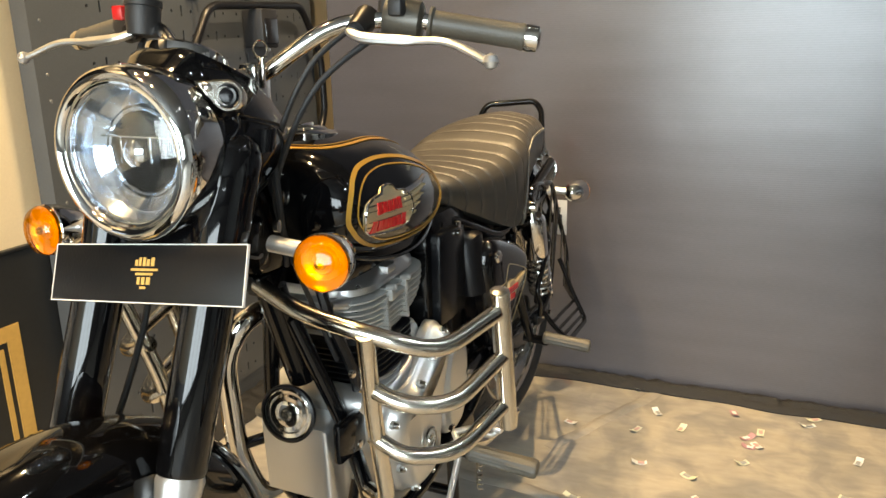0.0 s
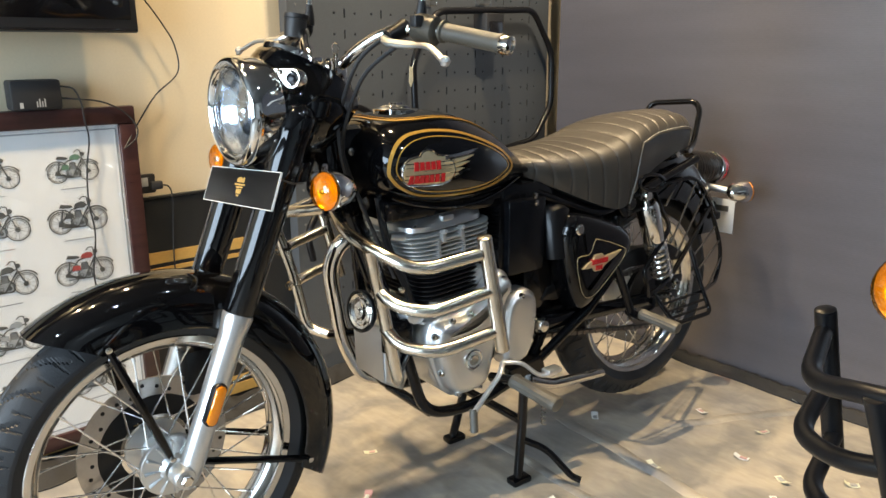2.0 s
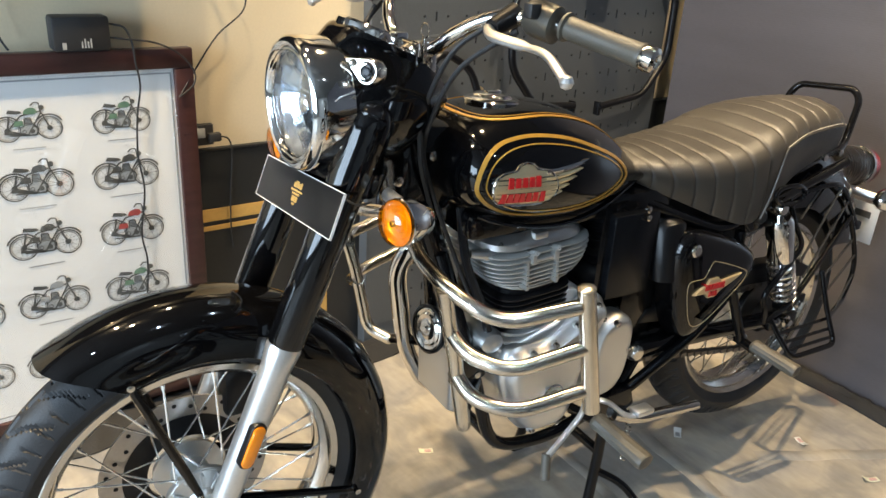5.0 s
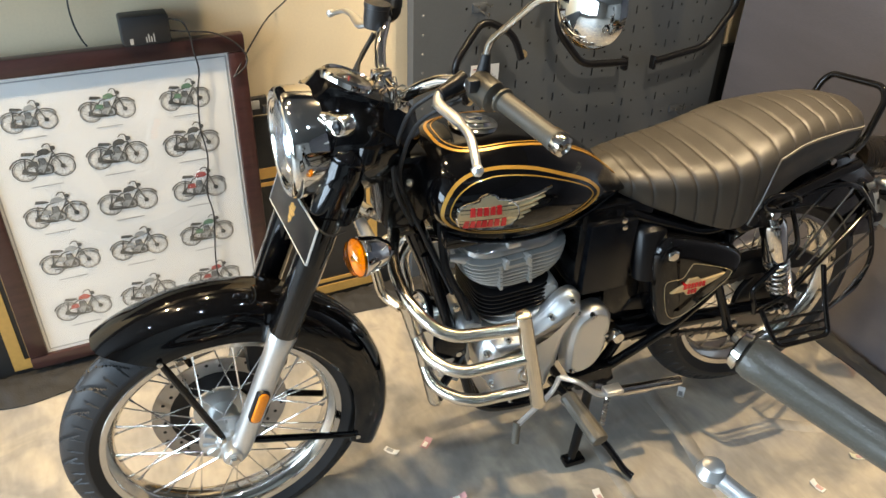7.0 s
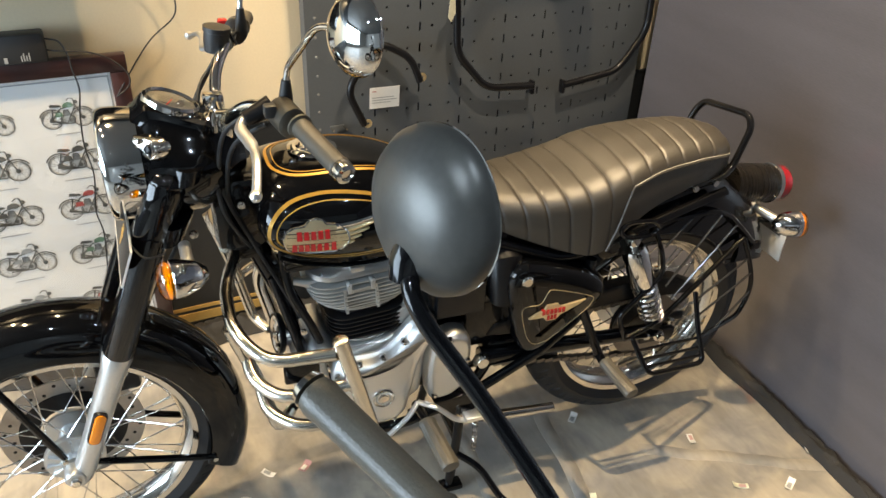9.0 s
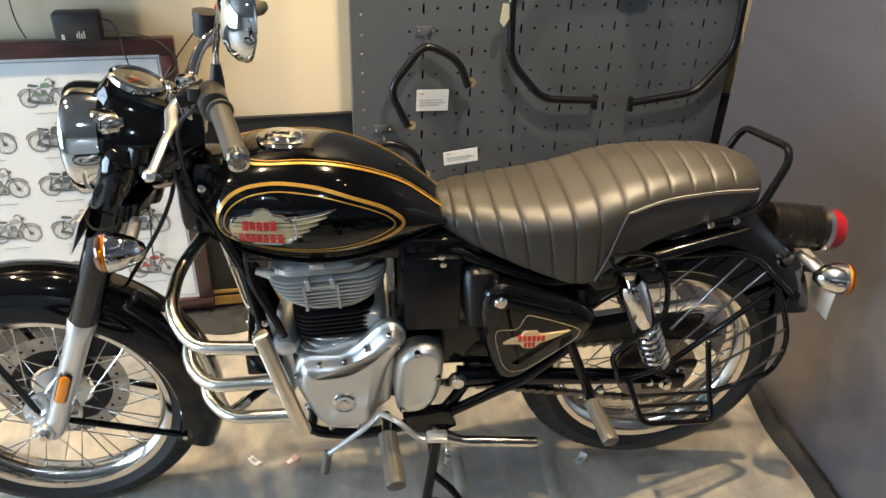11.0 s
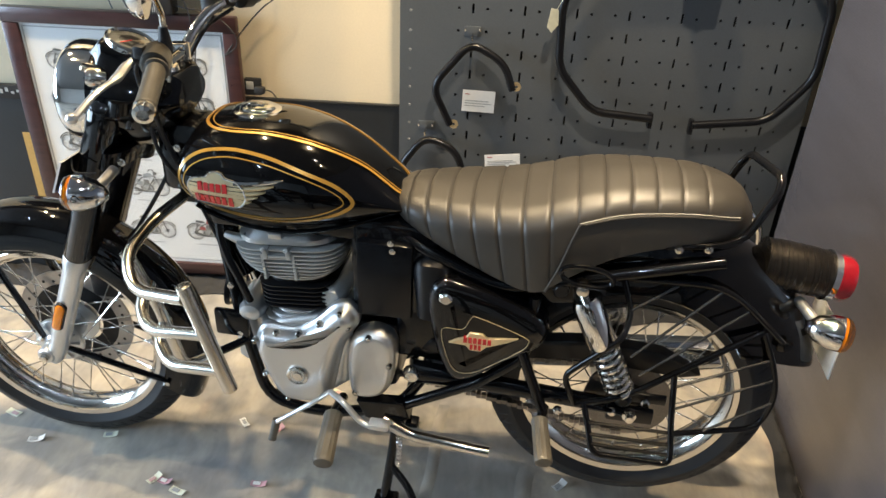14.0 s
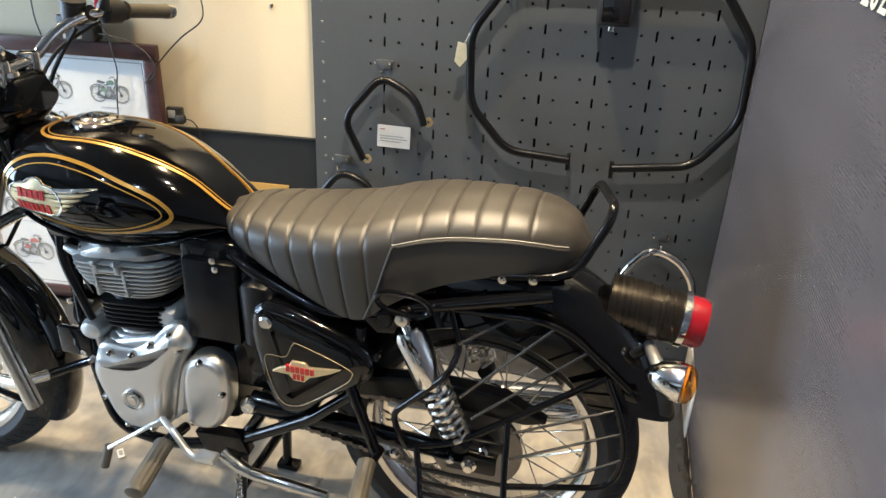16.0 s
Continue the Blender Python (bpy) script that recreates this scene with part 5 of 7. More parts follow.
        part("panel_lock", lathe([(0.0, 0.0), (0.014, 0.0), (0.014, 0.012), (0.010, 0.016), (0.0, 0.016)], (0.990, s * 0.148, 0.675), (0, s, 0), 18), STEEL, sp)
        part("lock_pocket", lathe([(0.017, 0.0), (0.021, 0.004), (0.025, 0.003), (0.026, -0.006)], (0.998, s * 0.153, 0.668), (0, s, 0.1), 26), PAINT, sp)
        line = [(p.x, s * (0.1608 - 0.55 * max(0.0, 0.03 - min(p.x - 0.962, 1.2 - p.x)) ** 1.4), p.z) for p in spline([(0.985, 0, 0.600), (1.028, 0, 0.607), (1.044, 0, 0.636), (1.062, 0, 0.640), (1.155, 0, 0.606), (1.164, 0, 0.588), (1.145, 0, 0.564), (1.072, 0, 0.506), (1.040, 0, 0.492), (1.016, 0, 0.497), (0.998, 0, 0.530)], 5, True)]
        part("panel_line", tube(line, 0.0007, 6, True), PALEGOLD, sp)
        bo = [(1.005, 0.583), (1.022, 0.592), (1.040, 0.597), (1.048, 0.607), (1.075, 0.607), (1.084, 0.600), (1.148, 0.606), (1.128, 0.597), (1.102, 0.588), (1.085, 0.583), (1.072, 0.573), (1.050, 0.573), (1.040, 0.582)]
        bo = [(x - 0.004, 0.581 + (z - 0.590) * 1.30) for x, z in bo]
        bd = part("panel_badge", prism(bo, s * 0.155, s * 0.1665, 0.002), BADGE, sp, "gilt winged panel badge with red bars")
        for k in range(6):
            part("badge_bar", box(1.032 + 0.0100 * k, 1.0395 + 0.0100 * k, min(s * 0.160, s * 0.1685), max(s * 0.160, s * 0.1685), 0.579, 0.592, 0), RED, bd)
        for k in range(3):
            part("badge_bar", box(1.046 + 0.0085 * k, 1.052 + 0.0085 * k, min(s * 0.160, s * 0.1685), max(s * 0.160, s * 0.1685), 0.563, 0.575, 0), RED, bd)
    part("inner_cover", box(0.775, 0.965, -0.100, 0.100, 0.58, 0.80, 0.02), FRAMEBLK, root)
    part("air_box", box(0.925, 1.17, -0.085, 0.085, 0.50, 0.78, 0.02), SATIN, root)
    part("battery_cover", box(0.793, 0.912, -0.118, 0.118, 0.580, 0.762, 0.006), COVERBLK, root, "flat black cover behind the cylinder")
    part("battery_tray", box(0.872, 0.975, -0.088, 0.088, 0.455, 0.62, 0.012), FRAMEBLK, root)
    part("swingarm_bridge", box(0.935, 1.05, -0.092, 0.092, 0.405, 0.462, 0.012), FRAMEBLK, root)
    part("side_duct", tube([(0.955, 0, 0.72), (0.955, -0.10, 0.70), (0.955, -0.115, 0.60)], [0.06, 0.045, 0.03], 16), SATIN, root)
    # frame
    fr = part("frame", tube(fillet([(0.36, 0, 0.98), (0.40, 0, 0.85), (0.50, 0, 0.58)], 0.1), [0.025] * 8, 14), FRAMEBLK, root, "black tubular steel frame")
    part("head_tube", moved(tube([fork_at(0.86, 0, -0.055), fork_at(1.02, 0, -0.055)], 0.032, 16), TURNED), FRAMEBLK, fr)
    for s in (-1, 1):
        part("cradle_tube", tube(fillet([(0.455, s * 0.02, 0.70), (0.505, s * 0.075, 0.50), (0.560, s * 0.095, 0.28), (0.70, s * 0.10, 0.262), (0.88, s * 0.10, 0.310), (0.95, s * 0.095, 0.43)], 0.06), 0.0135, 12), FRAMEBLK, fr)
        part("seat_tube", tube(fillet([(0.82, s * 0.06, 0.80), (0.93, s * 0.105, 0.755), (1.10, s * 0.118, 0.69), (1.26, s * 0.118, 0.735), (1.52, s * 0.105, 0.80)], 0.05), 0.0125, 12), FRAMEBLK, fr)
        part("diagonal_tube", tube(fillet([(0.86, s * 0.115, 0.315), (1.06, s * 0.13, 0.44), (1.16, s * 0.13, 0.53), (1.17, s * 0.12, 0.68)], 0.03), 0.0125, 12), FRAMEBLK, fr)
        part("peg_strut", tube([(1.150, s * 0.14, 0.56), (1.215, s * 0.155, 0.405)], 0.0115, 10), FRAMEBLK, fr)
        part("pivot_cap", lathe([(0.0, 0.0), (0.021, 0.0), (0.021, 0.010), (0.014, 0.019), (0.0, 0.022)], (0.915, s * 0.105, 0.428), (0, s, 0), 20), STEEL, fr, "steel swingarm pivot cap")
        f = part("footpeg", ribbed((0.752, s * 0.185, 0.350), (0.766, s * 0.325, 0.333), 0.021), GRIP, root, "rubber rider footpeg")
        part("peg_arm", tube([(0.752, s * 0.11, 0.330), (0.752, s * 0.19, 0.350)], 0.012, 10), FRAMEBLK, f)
        f = part("footpeg", ribbed((1.206, s * 0.190, 0.420), (1.222, s * 0.303, 0.405), 0.018), GRIP, root, "rubber passenger footpeg")
        part("peg_arm", tube([(1.215, s * 0.14, 0.41), (1.208, s * 0.20, 0.408)], 0.011, 10), FRAMEBLK, f)
    # centre stand
    cs = part("centre_stand", tube(fillet([(0.880, -0.09, 0.30), (0.868, -0.10, 0.16), (0.850, -0.108, 0.014)], 0.02), 0.0125, 12), FRAMEBLK, root, "black centre stand, down on the floor")
    part("stand_leg", tube(fillet([(0.880, 0.11, 0.30), (0.868, 0.145, 0.16), (0.850, 0.172, 0.014)], 0.02), 0.0125, 12), FRAMEBLK, cs)
    part("stand_bridge", tube([(0.868, -0.10, 0.17), (0.868, 0.14, 0.17)], 0.012, 12), FRAMEBLK, cs)
    for s in (-1, 1):
        part("stand_foot", box(0.825, 0.885, 0.032 + s * 0.140 - 0.018, 0.032 + s * 0.140 + 0.018, 0.0, 0.018, 0.005), FRAMEBLK, cs)
    part("stand_tang", tube(fillet([(0.866, -0.103, 0.12), (0.92, -0.140, 0.09), (0.962, -0.195, 0.020), (0.975, -0.215, 0.014)], 0.03), 0.0095, 10), FRAMEBLK, cs)
    ss = part("side_stand", tube(fillet([(0.855, -0.135, 0.300), (0.92, -0.150, 0.278), (1.104, -0.155, 0.264)], 0.02), [0.016, 0.015, 0.014, 0.014, 0.013, 0.013, 0.014, 0.012][:8], 12), STEEL, root, "chromed side stand, folded up")
    # gear lever
    gl = part("gear_lever", tube(fillet([(0.738, -0.165, 0.392), (0.71, -0.19, 0.378), (0.622, -0.205, 0.316)], 0.02), 0.0062, 10, flat=0.7), SLIDER, root, "silver heel-and-toe gear lever")
    part("toe_piece", tube([(0.621, -0.200, 0.318), (0.612, -0.216, 0.270)], 0.0095, 10), GRIP, gl)
    part("heel_lever", tube(fillet([(0.738, -0.165, 0.392), (0.775, -0.19, 0.390), (0.822, -0.205, 0.346), (0.87, -0.21, 0.346)], 0.02), 0.0075, 10, flat=0.7), SLIDER, gl)
    return root



def crash_guard(root, material, sides, label, wide=1.0, drop=0.0):
    for s in sides:
        def q(*pts):
            return [(x, s * y * wide, z - drop) for x, y, z in pts]
        r = 0.0128
        post = part("crash_guard", tube(q((0.529, 0.341, 0.758), (0.588, 0.332, 0.515)), 0.0150, 16), material, root, label)
        cap = Vector((0.529, s * 0.341 * wide, 0.758 - drop))
        part("post_cap", lathe([(0.0, 0.0), (0.0145, 0.0), (0.0145, 0.003), (0.010, 0.005), (0.0, 0.005)], cap, Vector((-0.055, s * 0.018, 0.25)), 18), material, post)
        part("guard_bar", tube(fillet(q((0.385, 0.020, 0.775), (0.350, 0.120, 0.755), (0.352, 0.235, 0.738), (0.400, 0.302, 0.706), (0.522, 0.338, 0.728)), [0, 0.05, 0.05, 0.05, 0], 6), r, 14), material, post)
        part("guard_bar", tube(fillet(q((0.372, 0.200, 0.655), (0.375, 0.255, 0.632), (0.420, 0.312, 0.622), (0.548, 0.336, 0.648)), 0.04, 6), r, 14), material, post)
        part("guard_bar", tube(fillet(q((0.392, 0.196, 0.566), (0.395, 0.245, 0.540), (0.445, 0.304, 0.532), (0.572, 0.330, 0.558)), 0.04, 6), r, 14), material, post)
        part("guard_upright", tube(fillet(q((0.345, 0.222, 0.740), (0.385, 0.205, 0.60), (0.418, 0.202, 0.440), (0.450, 0.150, 0.432)), 0.03, 5), r, 14), material, post)
        part("guard_bracket", tube(q((0.450, 0.150, 0.432), (0.520, 0.085, 0.445)), 0.010, 10), FRAMEBLK, post)
        part("guard_lug", box(0.375, 0.440, min(s * 0.005, s * 0.03), max(s * 0.005, s * 0.03), 0.760, 0.790, 0.004), FRAMEBLK, post)


def luggage_guard(root):
    """The tubular guard beside the rear wheel, with its slanting thin rods and foot step."""
    y = -0.150
    g = part("wheel_guard", tube(fillet([(1.338, -0.100, 0.738), (1.364, -0.118, 0.668), (1.350, -0.160, 0.632), (1.246, -0.160, 0.522), (1.262, -0.165, 0.480), (1.276, -0.158, 0.446)], 0.02, 5), 0.0064, 10), FRAMEBLK, root, "black tubular guard with thin rods beside the rear wheel")
    ov = [Vector((1.262 + 0.034 * (1 if math.cos(a) > 0 else -1) * abs(math.cos(a)) ** 0.7 + 0.016 * math.cos(a), -0.155, 0.764 + 0.021 * math.sin(a) - 0.004 * math.cos(a))) for a in [2 * math.pi * k / 32 for k in range(32)]]
    part("guard_loop", tube(ov, 0.0055, 8, True), FRAMEBLK, g)
    part("guard_tube", tube(fillet([(1.276, -0.158, 0.446), (1.372, -0.153, 0.474), (1.634, -0.089, 0.641)], 0.05, 6), 0.0070, 10), FRAMEBLK, g)
    part("guard_tube", tube(fillet([(1.338, -0.100, 0.738), (1.508, -0.108, 0.749), (1.565, -0.098, 0.722), (1.685, -0.080, 0.608)], 0.04, 6), 0.0064, 10), FRAMEBLK, g)
    part("tube_end", box(1.668, 1.700, -0.088, -0.074, 0.594, 0.618, 0.005), FRAMEBLK, g)
    part("guard_tube", tube(fillet([(1.634, -0.090, 0.641), (1.668, -0.098, 0.570), (1.690, -0.108, 0.492), (1.672, -0.108, 0.402), (1.480, -0.190, 0.428)], 0.04, 6), 0.0064, 10), FRAMEBLK, g)
    for (xa, ya, za), (xb, yb, zb) in (((1.362, -0.13, 0.684), (1.445, -0.104, 0.736)), ((1.374, -0.148, 0.580), (1.533, -0.106, 0.738)), ((1.398, -0.150, 0.537), (1.592, -0.097, 0.690)), ((1.475, -0.152, 0.522), (1.662, -0.098, 0.580)), ((1.478, -0.160, 0.468), (1.680, -0.104, 0.535)), ((1.540, -0.166, 0.420), (1.690, -0.108, 0.480))):
        part("thin_rod", tube([(xa, ya, za), (xb, yb, zb)], 0.0030, 6), RODBLK, g)
    part("step_post", tube(fillet([(1.468, -0.150, 0.545), (1.474, -0.185, 0.455), (1.484, -0.222, 0.372), (1.322, -0.222, 0.372), (1.312, -0.190, 0.405), (1.296, -0.160, 0.452)], 0.022, 5), 0.0066, 10), FRAMEBLK, g, "black foot step frame")
    for f in (0.25, 0.55, 0.8):
        part("step_rod", tube([(1.304 + 0.018 * f, -0.170 - 0.05 * f, 0.436 - 0.06 * f), (1.474 + 0.010 * f, -0.178 - 0.045 * f, 0.446 - 0.07 * f)], 0.0042, 6), FRAMEBLK, g)
    part("guard_strap", tube([(1.276, -0.158, 0.446), (1.393, -0.130, 0.412)], 0.006, 8), FRAMEBLK, g)
    part("guard_strap", tube([(1.338, -0.100, 0.738), (1.40, -0.095, 0.780)], 0.006, 8), FRAMEBLK, g)
    for x, z in ((1.245, 0.402), (1.360, 0.418), (1.425, 0.455)):
        part("guard_bolt", lathe([(0.0, 0.0), (0.010, 0.0), (0.010, 0.008), (0.006, 0.012), (0.0, 0.012)], (x, -0.132, z), (0, -1, 0), 8), STEEL, g)


def drive(root):
    """Chain, chain guard, exhaust, horn, cables and the small things round the engine."""
    top = [Vector((0.86 + (1.393 - 0.86) * k / 44, -0.072, 0.47 + 0.028 * k / 44)) for k in range(45)]
    low = [Vector((0.86 + (1.393 - 0.86) * k / 44, -0.072, 0.395 - 0.088 * k / 44)) for k in range(45)]
    for run in (top, low):
        ch = bmesh.new()
        for k, p in enumerate(run):
            w = 0.009 if k % 2 else 0.006
            box(p.x - 0.0055, p.x + 0.0055, p.y - w, p.y + w, p.z - 0.005, p.z + 0.005, 0, ch)
        part("drive_chain", ch, CHAIN, root, "steel roller chain", smooth=False)
    cg = prism([(0.93, 0.485), (0.95, 0.515), (1.30, 0.565), (1.45, 0.555), (1.535, 0.510), (1.50, 0.500), (1.40, 0.520), (1.28, 0.515), (1.0, 0.475)], -0.060, -0.092, 0.006)
    part("chain_guard", cg, SATIN, root, "black chain guard")
    pipe = fillet([(0.55, 0.055, 0.690), (0.455, 0.075, 0.690), (0.435, 0.110, 0.62), (0.475, 0.135, 0.42), (0.545, 0.150, 0.285), (0.70, 0.160, 0.270), (1.00, 0.165, 0.300)], 0.06, 6)
    ex = part("exhaust_pipe", tube(pipe, 0.019, 18), CHROME, root, "chrome exhaust pipe")
    part("silencer", tube([(0.98, 0.168, 0.298), (1.04, 0.172, 0.306), (1.15, 0.176, 0.318), (1.60, 0.185, 0.365), (1.66, 0.186, 0.372)], [0.022, 0.036, 0.044, 0.044, 0.030], 24), CHROME, ex, "long chrome silencer")
    hc, hd = Vector((0.452, 0.0, 0.533)), Vector((-1, -0.12, 0.12)).normalized()
    hn = part("horn", lathe([(0.0, -0.03), (0.030, -0.03), (0.036, -0.012), (0.044, -0.006), (0.045, 0.0), (0.040, 0.003), (0.034, 0.001), (0.030, 0.004), (0.022, 0.002), (0.016, 0.005), (0.008, 0.004), (0.006, 0.009), (0.0, 0.009)], hc, hd, 36), STEEL, root, "round disc horn with bright rim")
    part("horn_body", lathe([(0.046, -0.010), (0.049, -0.004), (0.049, 0.002), (0.045, 0.004)], hc, hd, 36, closed=True), SATIN, hn)
    part("front_case", prism([(0.475, 0.50), (0.545, 0.52), (0.56, 0.40), (0.53, 0.335), (0.48, 0.365)], 0.075, -0.055, 0.012), ALLOY, root)
    part("oil_cooler_hose", tube(spline([(0.475, -0.05, 0.80), (0.480, -0.075, 0.70), (0.520, -0.085, 0.60), (0.545, -0.08, 0.52)], 5), 0.009, 8), SATIN, root)
    part("sensor", tube([(0.490, -0.070, 0.715), (0.520, -0.075, 0.710), (0.545, -0.075, 0.708)], [0.008, 0.012, 0.009], 10), ALLOY, root)
    part("spark_plug", tube([(0.535, -0.085, 0.690), (0.560, -0.080, 0.685)], [0.007, 0.010], 8), STEEL, root)
    for n, pts in enumerate(([(0.420, -0.172, 1.128), (0.385, -0.135, 1.085), (0.372, -0.090, 1.00), (0.380, -0.066, 0.92), (0.425, -0.058, 0.80), (0.50, -0.07, 0.62)],
                             [(0.450, -0.205, 1.125), (0.400, -0.140, 1.065), (0.384, -0.090, 0.98), (0.388, -0.060, 0.90), (0.43, -0.05, 0.80)],
                             [(0.440, 0.205, 1.130), (0.365, 0.150, 1.07), (0.355, 0.07, 0.97), (0.41, 0.03, 0.86)],
                             [(0.372, -0.03, 1.05), (0.365, -0.075, 1.0), (0.372, -0.080, 0.90), (0.415, -0.05, 0.80)],
                             [(0.405, 0.175, 1.120), (0.335, 0.150, 1.0), (0.300, 0.10, 0.80), (0.18, 0.085, 0.60), (0.105, 0.08, 0.50)])):
        part("control_cable", tube(spline(pts, 6), 0.0042 if n != 4 else 0.005, 8), RUBBER, root)
    part("headstock_cover", box(0.350, 0.458, -0.055, 0.055, 0.795, 0.955, 0.022), FRAMEBLK, root)
    part("headstock_bolt", lathe([(0.0, 0.0), (0.008, 0.0), (0.008, 0.006), (0.0, 0.008)], (0.405, -0.060, 0.905), (0, -1, 0), 12), STEEL, root)
    part("clamp_bolt", lathe([(0.0, 0.0), (0.008, 0.0), (0.008, 0.006), (0.0, 0.008)], (0.310, -0.118, 0.888), (0.2, -1, 0), 12), STEEL, root)
    part("front_bracket", box(0.45, 0.53, -0.10, -0.085, 0.46, 0.53, 0.006), FRAMEBLK, root)
    part("skid_brace", tube([(0.58, -0.09, 0.28), (0.58, 0.09, 0.28)], 0.012, 10), FRAMEBLK, root)
    part("stand_spring", tube([Vector((0.895, -0.150, 0.30)) + Vector((-0.006 * math.cos(k * 0.9), -0.006 * math.sin(k * 0.9), -0.0016 * k)) for k in range(80)], 0.0016, 5), STEEL, root)
    part("stand_bracket", prism([(0.79, 0.345), (0.90, 0.355), (0.915, 0.31), (0.87, 0.285), (0.81, 0.30)], -0.105, -0.135, 0.004), FRAMEBLK, root)
    part("heel_pad", box(0.838, 0.884, -0.222, -0.192, 0.347, 0.360, 0.004), SLIDER, root)
    part("mount_bolt", lathe([(0.0, 0.0), (0.017, 0.0), (0.017, 0.008), (0.013, 0.012), (0.0, 0.012)], (1.218, -0.122, 0.708), (0, -1, 0), 8), SATIN, root)
    part("mount_plate", prism([(1.17, 0.70), (1.19, 0.735), (1.26, 0.745), (1.29, 0.72), (1.26, 0.68), (1.20, 0.67)], -0.100, -0.122, 0.005), FRAMEBLK, root)
    for x, z in ((0.868, 0.770), (0.872, 0.752), (0.50, 0.60), (0.51, 0.47)):
        part("frame_bolt", lathe([(0.0, 0.0), (0.007, 0.0), (0.007, 0.006), (0.0, 0.008)], (x, -0.120 if x > 0.8 else -0.095, z), (0, -1, 0), 10), STEEL, root)
    part("chain_adjuster", box(1.35, 1.45, -0.130, -0.114, 0.388, 0.424, 0.004), SATIN, root)
    part("brake_drum_arm", box(1.38, 1.47, -0.128, -0.118, 0.445, 0.47, 0.004), SATIN, root)


def show_plate(root):
    """The black show plate tied under the headlamp, with a small gold emblem in plain shapes."""
    m = TURNED @ Matrix.Translation((0.181, -0.014, 0.850)) @ Matrix.Rotation(radians(-5.5), 4, "X") @ Matrix.Rotation(radians(22), 4, "Y")
    p = part("show_plate", moved(box(-0.0015, 0.0015, -0.148, 0.148, -0.035, 0.035, 0.0008), m), SATIN, root, "black show plate with white edge and gold emblem")
    for z0, z1, y0, y1 in ((-0.0360, -0.0348, -0.149, 0.149), (0.0348, 0.0360, -0.149, 0.149), (-0.0345, 0.0345, -0.1490, -0.1478), (-0.0345, 0.0345, 0.1478, 0.1490)):
        part("plate_edge", moved(box(-0.002, 0.002, y0, y1, z0, z1, 0), m), WHITE, p)
    for y0, y1, z0, z1 in ((-0.020, -0.013, 0.012, 0.026), (-0.010, -0.004, 0.012, 0.023), (-0.002, 0.004, 0.012, 0.026), (0.007, 0.012, 0.012, 0.026), (0.014, 0.020, 0.012, 0.022), (-0.028, 0.028, 0.004, 0.008), (-0.018, 0.018, -0.003, 0.001), (-0.014, -0.006, -0.018, -0.006), (-0.003, 0.004, -0.018, -0.006), (0.007, 0.013, -0.018, -0.006), (-0.006, 0.006, -0.025, -0.021)):
        part("emblem_bar", moved(box(-0.0023, 0.0, y0 * 0.75, y1 * 0.75, z0 * 0.75, z1 * 0.75, 0), m), DADOGOLD, p)
    part("plate_tie", moved(tube(spline([(0.195, -0.120, 0.888), (0.215, -0.150, 0.875), (0.250, -0.135, 0.868)], 4), 0.002, 6), TURNED), PLASTIC, p)


bike = thing("motorcycle", "black classic roadster motorcycle with gold lines, on its centre stand", "motorcycle", pose(0, 0.012, 0, rz=1.26))
motorcycle(bike)
crash_guard(bike, GUARDSTEEL, (-1, 1), "polished steel crash guard with three bars")
luggage_guard(bike)
drive(bike)
show_plate(bike)

# ---- things on the cream wall ----


def on_wall(name, label, category, group="", kind=""):
    return thing(name, label, category, WALL, group, kind)


# gold double lines on the dado: upright rectangles
gl = on_wall("dado_trim", "gold double line rectangle on the black dado", "trim", kind="structure")
for g, w in ((0.0, 0.034), (0.047, 0.013)):
    a0, a1, b0, b1 = -1.127 + g, 0.030 - g, 0.020 + g, 0.535 - g
    for q in ((a0, a1, b1 - w, b1), (a0, a1, b0, b0 + w), (a0, a0 + w, b0 + w, b1 - w), (a1 - w, a1, b0 + w, b1 - w)):
        part("line", box(q[0], q[1], -0.0145, -0.0115, q[2], q[3], 0), DADOGOLD, gl, smooth=False)
sk = on_wall("dado_cap", "thin dark rail on top of the dado", "trim", kind="structure")
part("rail", box(U0, U1, -0.016, -0.001, 0.6925, 0.700, 0.002), DADO, sk)
part("switch_strip", box(-1.36, -1.075, -0.022, -0.0125, 0.655, 0.700, 0.002), PLASTIC, sk)
for k in range(14):
    part("strip_mark", box(-1.345 + 0.0185 * k, -1.335 + 0.0185 * k, -0.0235, -0.0225, 0.672 + 0.006 * (k % 2), 0.680 + 0.006 * (k % 3), 0), INKGREY, sk, smooth=False)

# framed poster
poster = on_wall("framed_poster", "mahogany framed print of fifteen vintage motorcycles behind glass", "poster")
poster.matrix_world = WALL @ Matrix.Translation((0, -0.02, 0))
PA, PB, PZ0, PZ1 = -1.072, -0.350, 0.047, 0.962
for n, (a0, a1, z0, z1) in enumerate(((PA, PB, PZ1 - 0.047, PZ1), (PA, PB, PZ0, PZ0 + 0.042), (PA, PA + 0.050, PZ0 + 0.042, PZ1 - 0.047), (PB - 0.046, PB, PZ0 + 0.042, PZ1 - 0.047))):
    part("frame_side", box(a0, a1, -0.045, -0.014, z0, z1, 0.005), MAHOGANY, poster)
part("paper", box(PA + 0.04, PB - 0.036, -0.033, -0.016, PZ0 + 0.032, PZ1 - 0.037, 0), PAPER, poster, "white printed sheet", smooth=False)
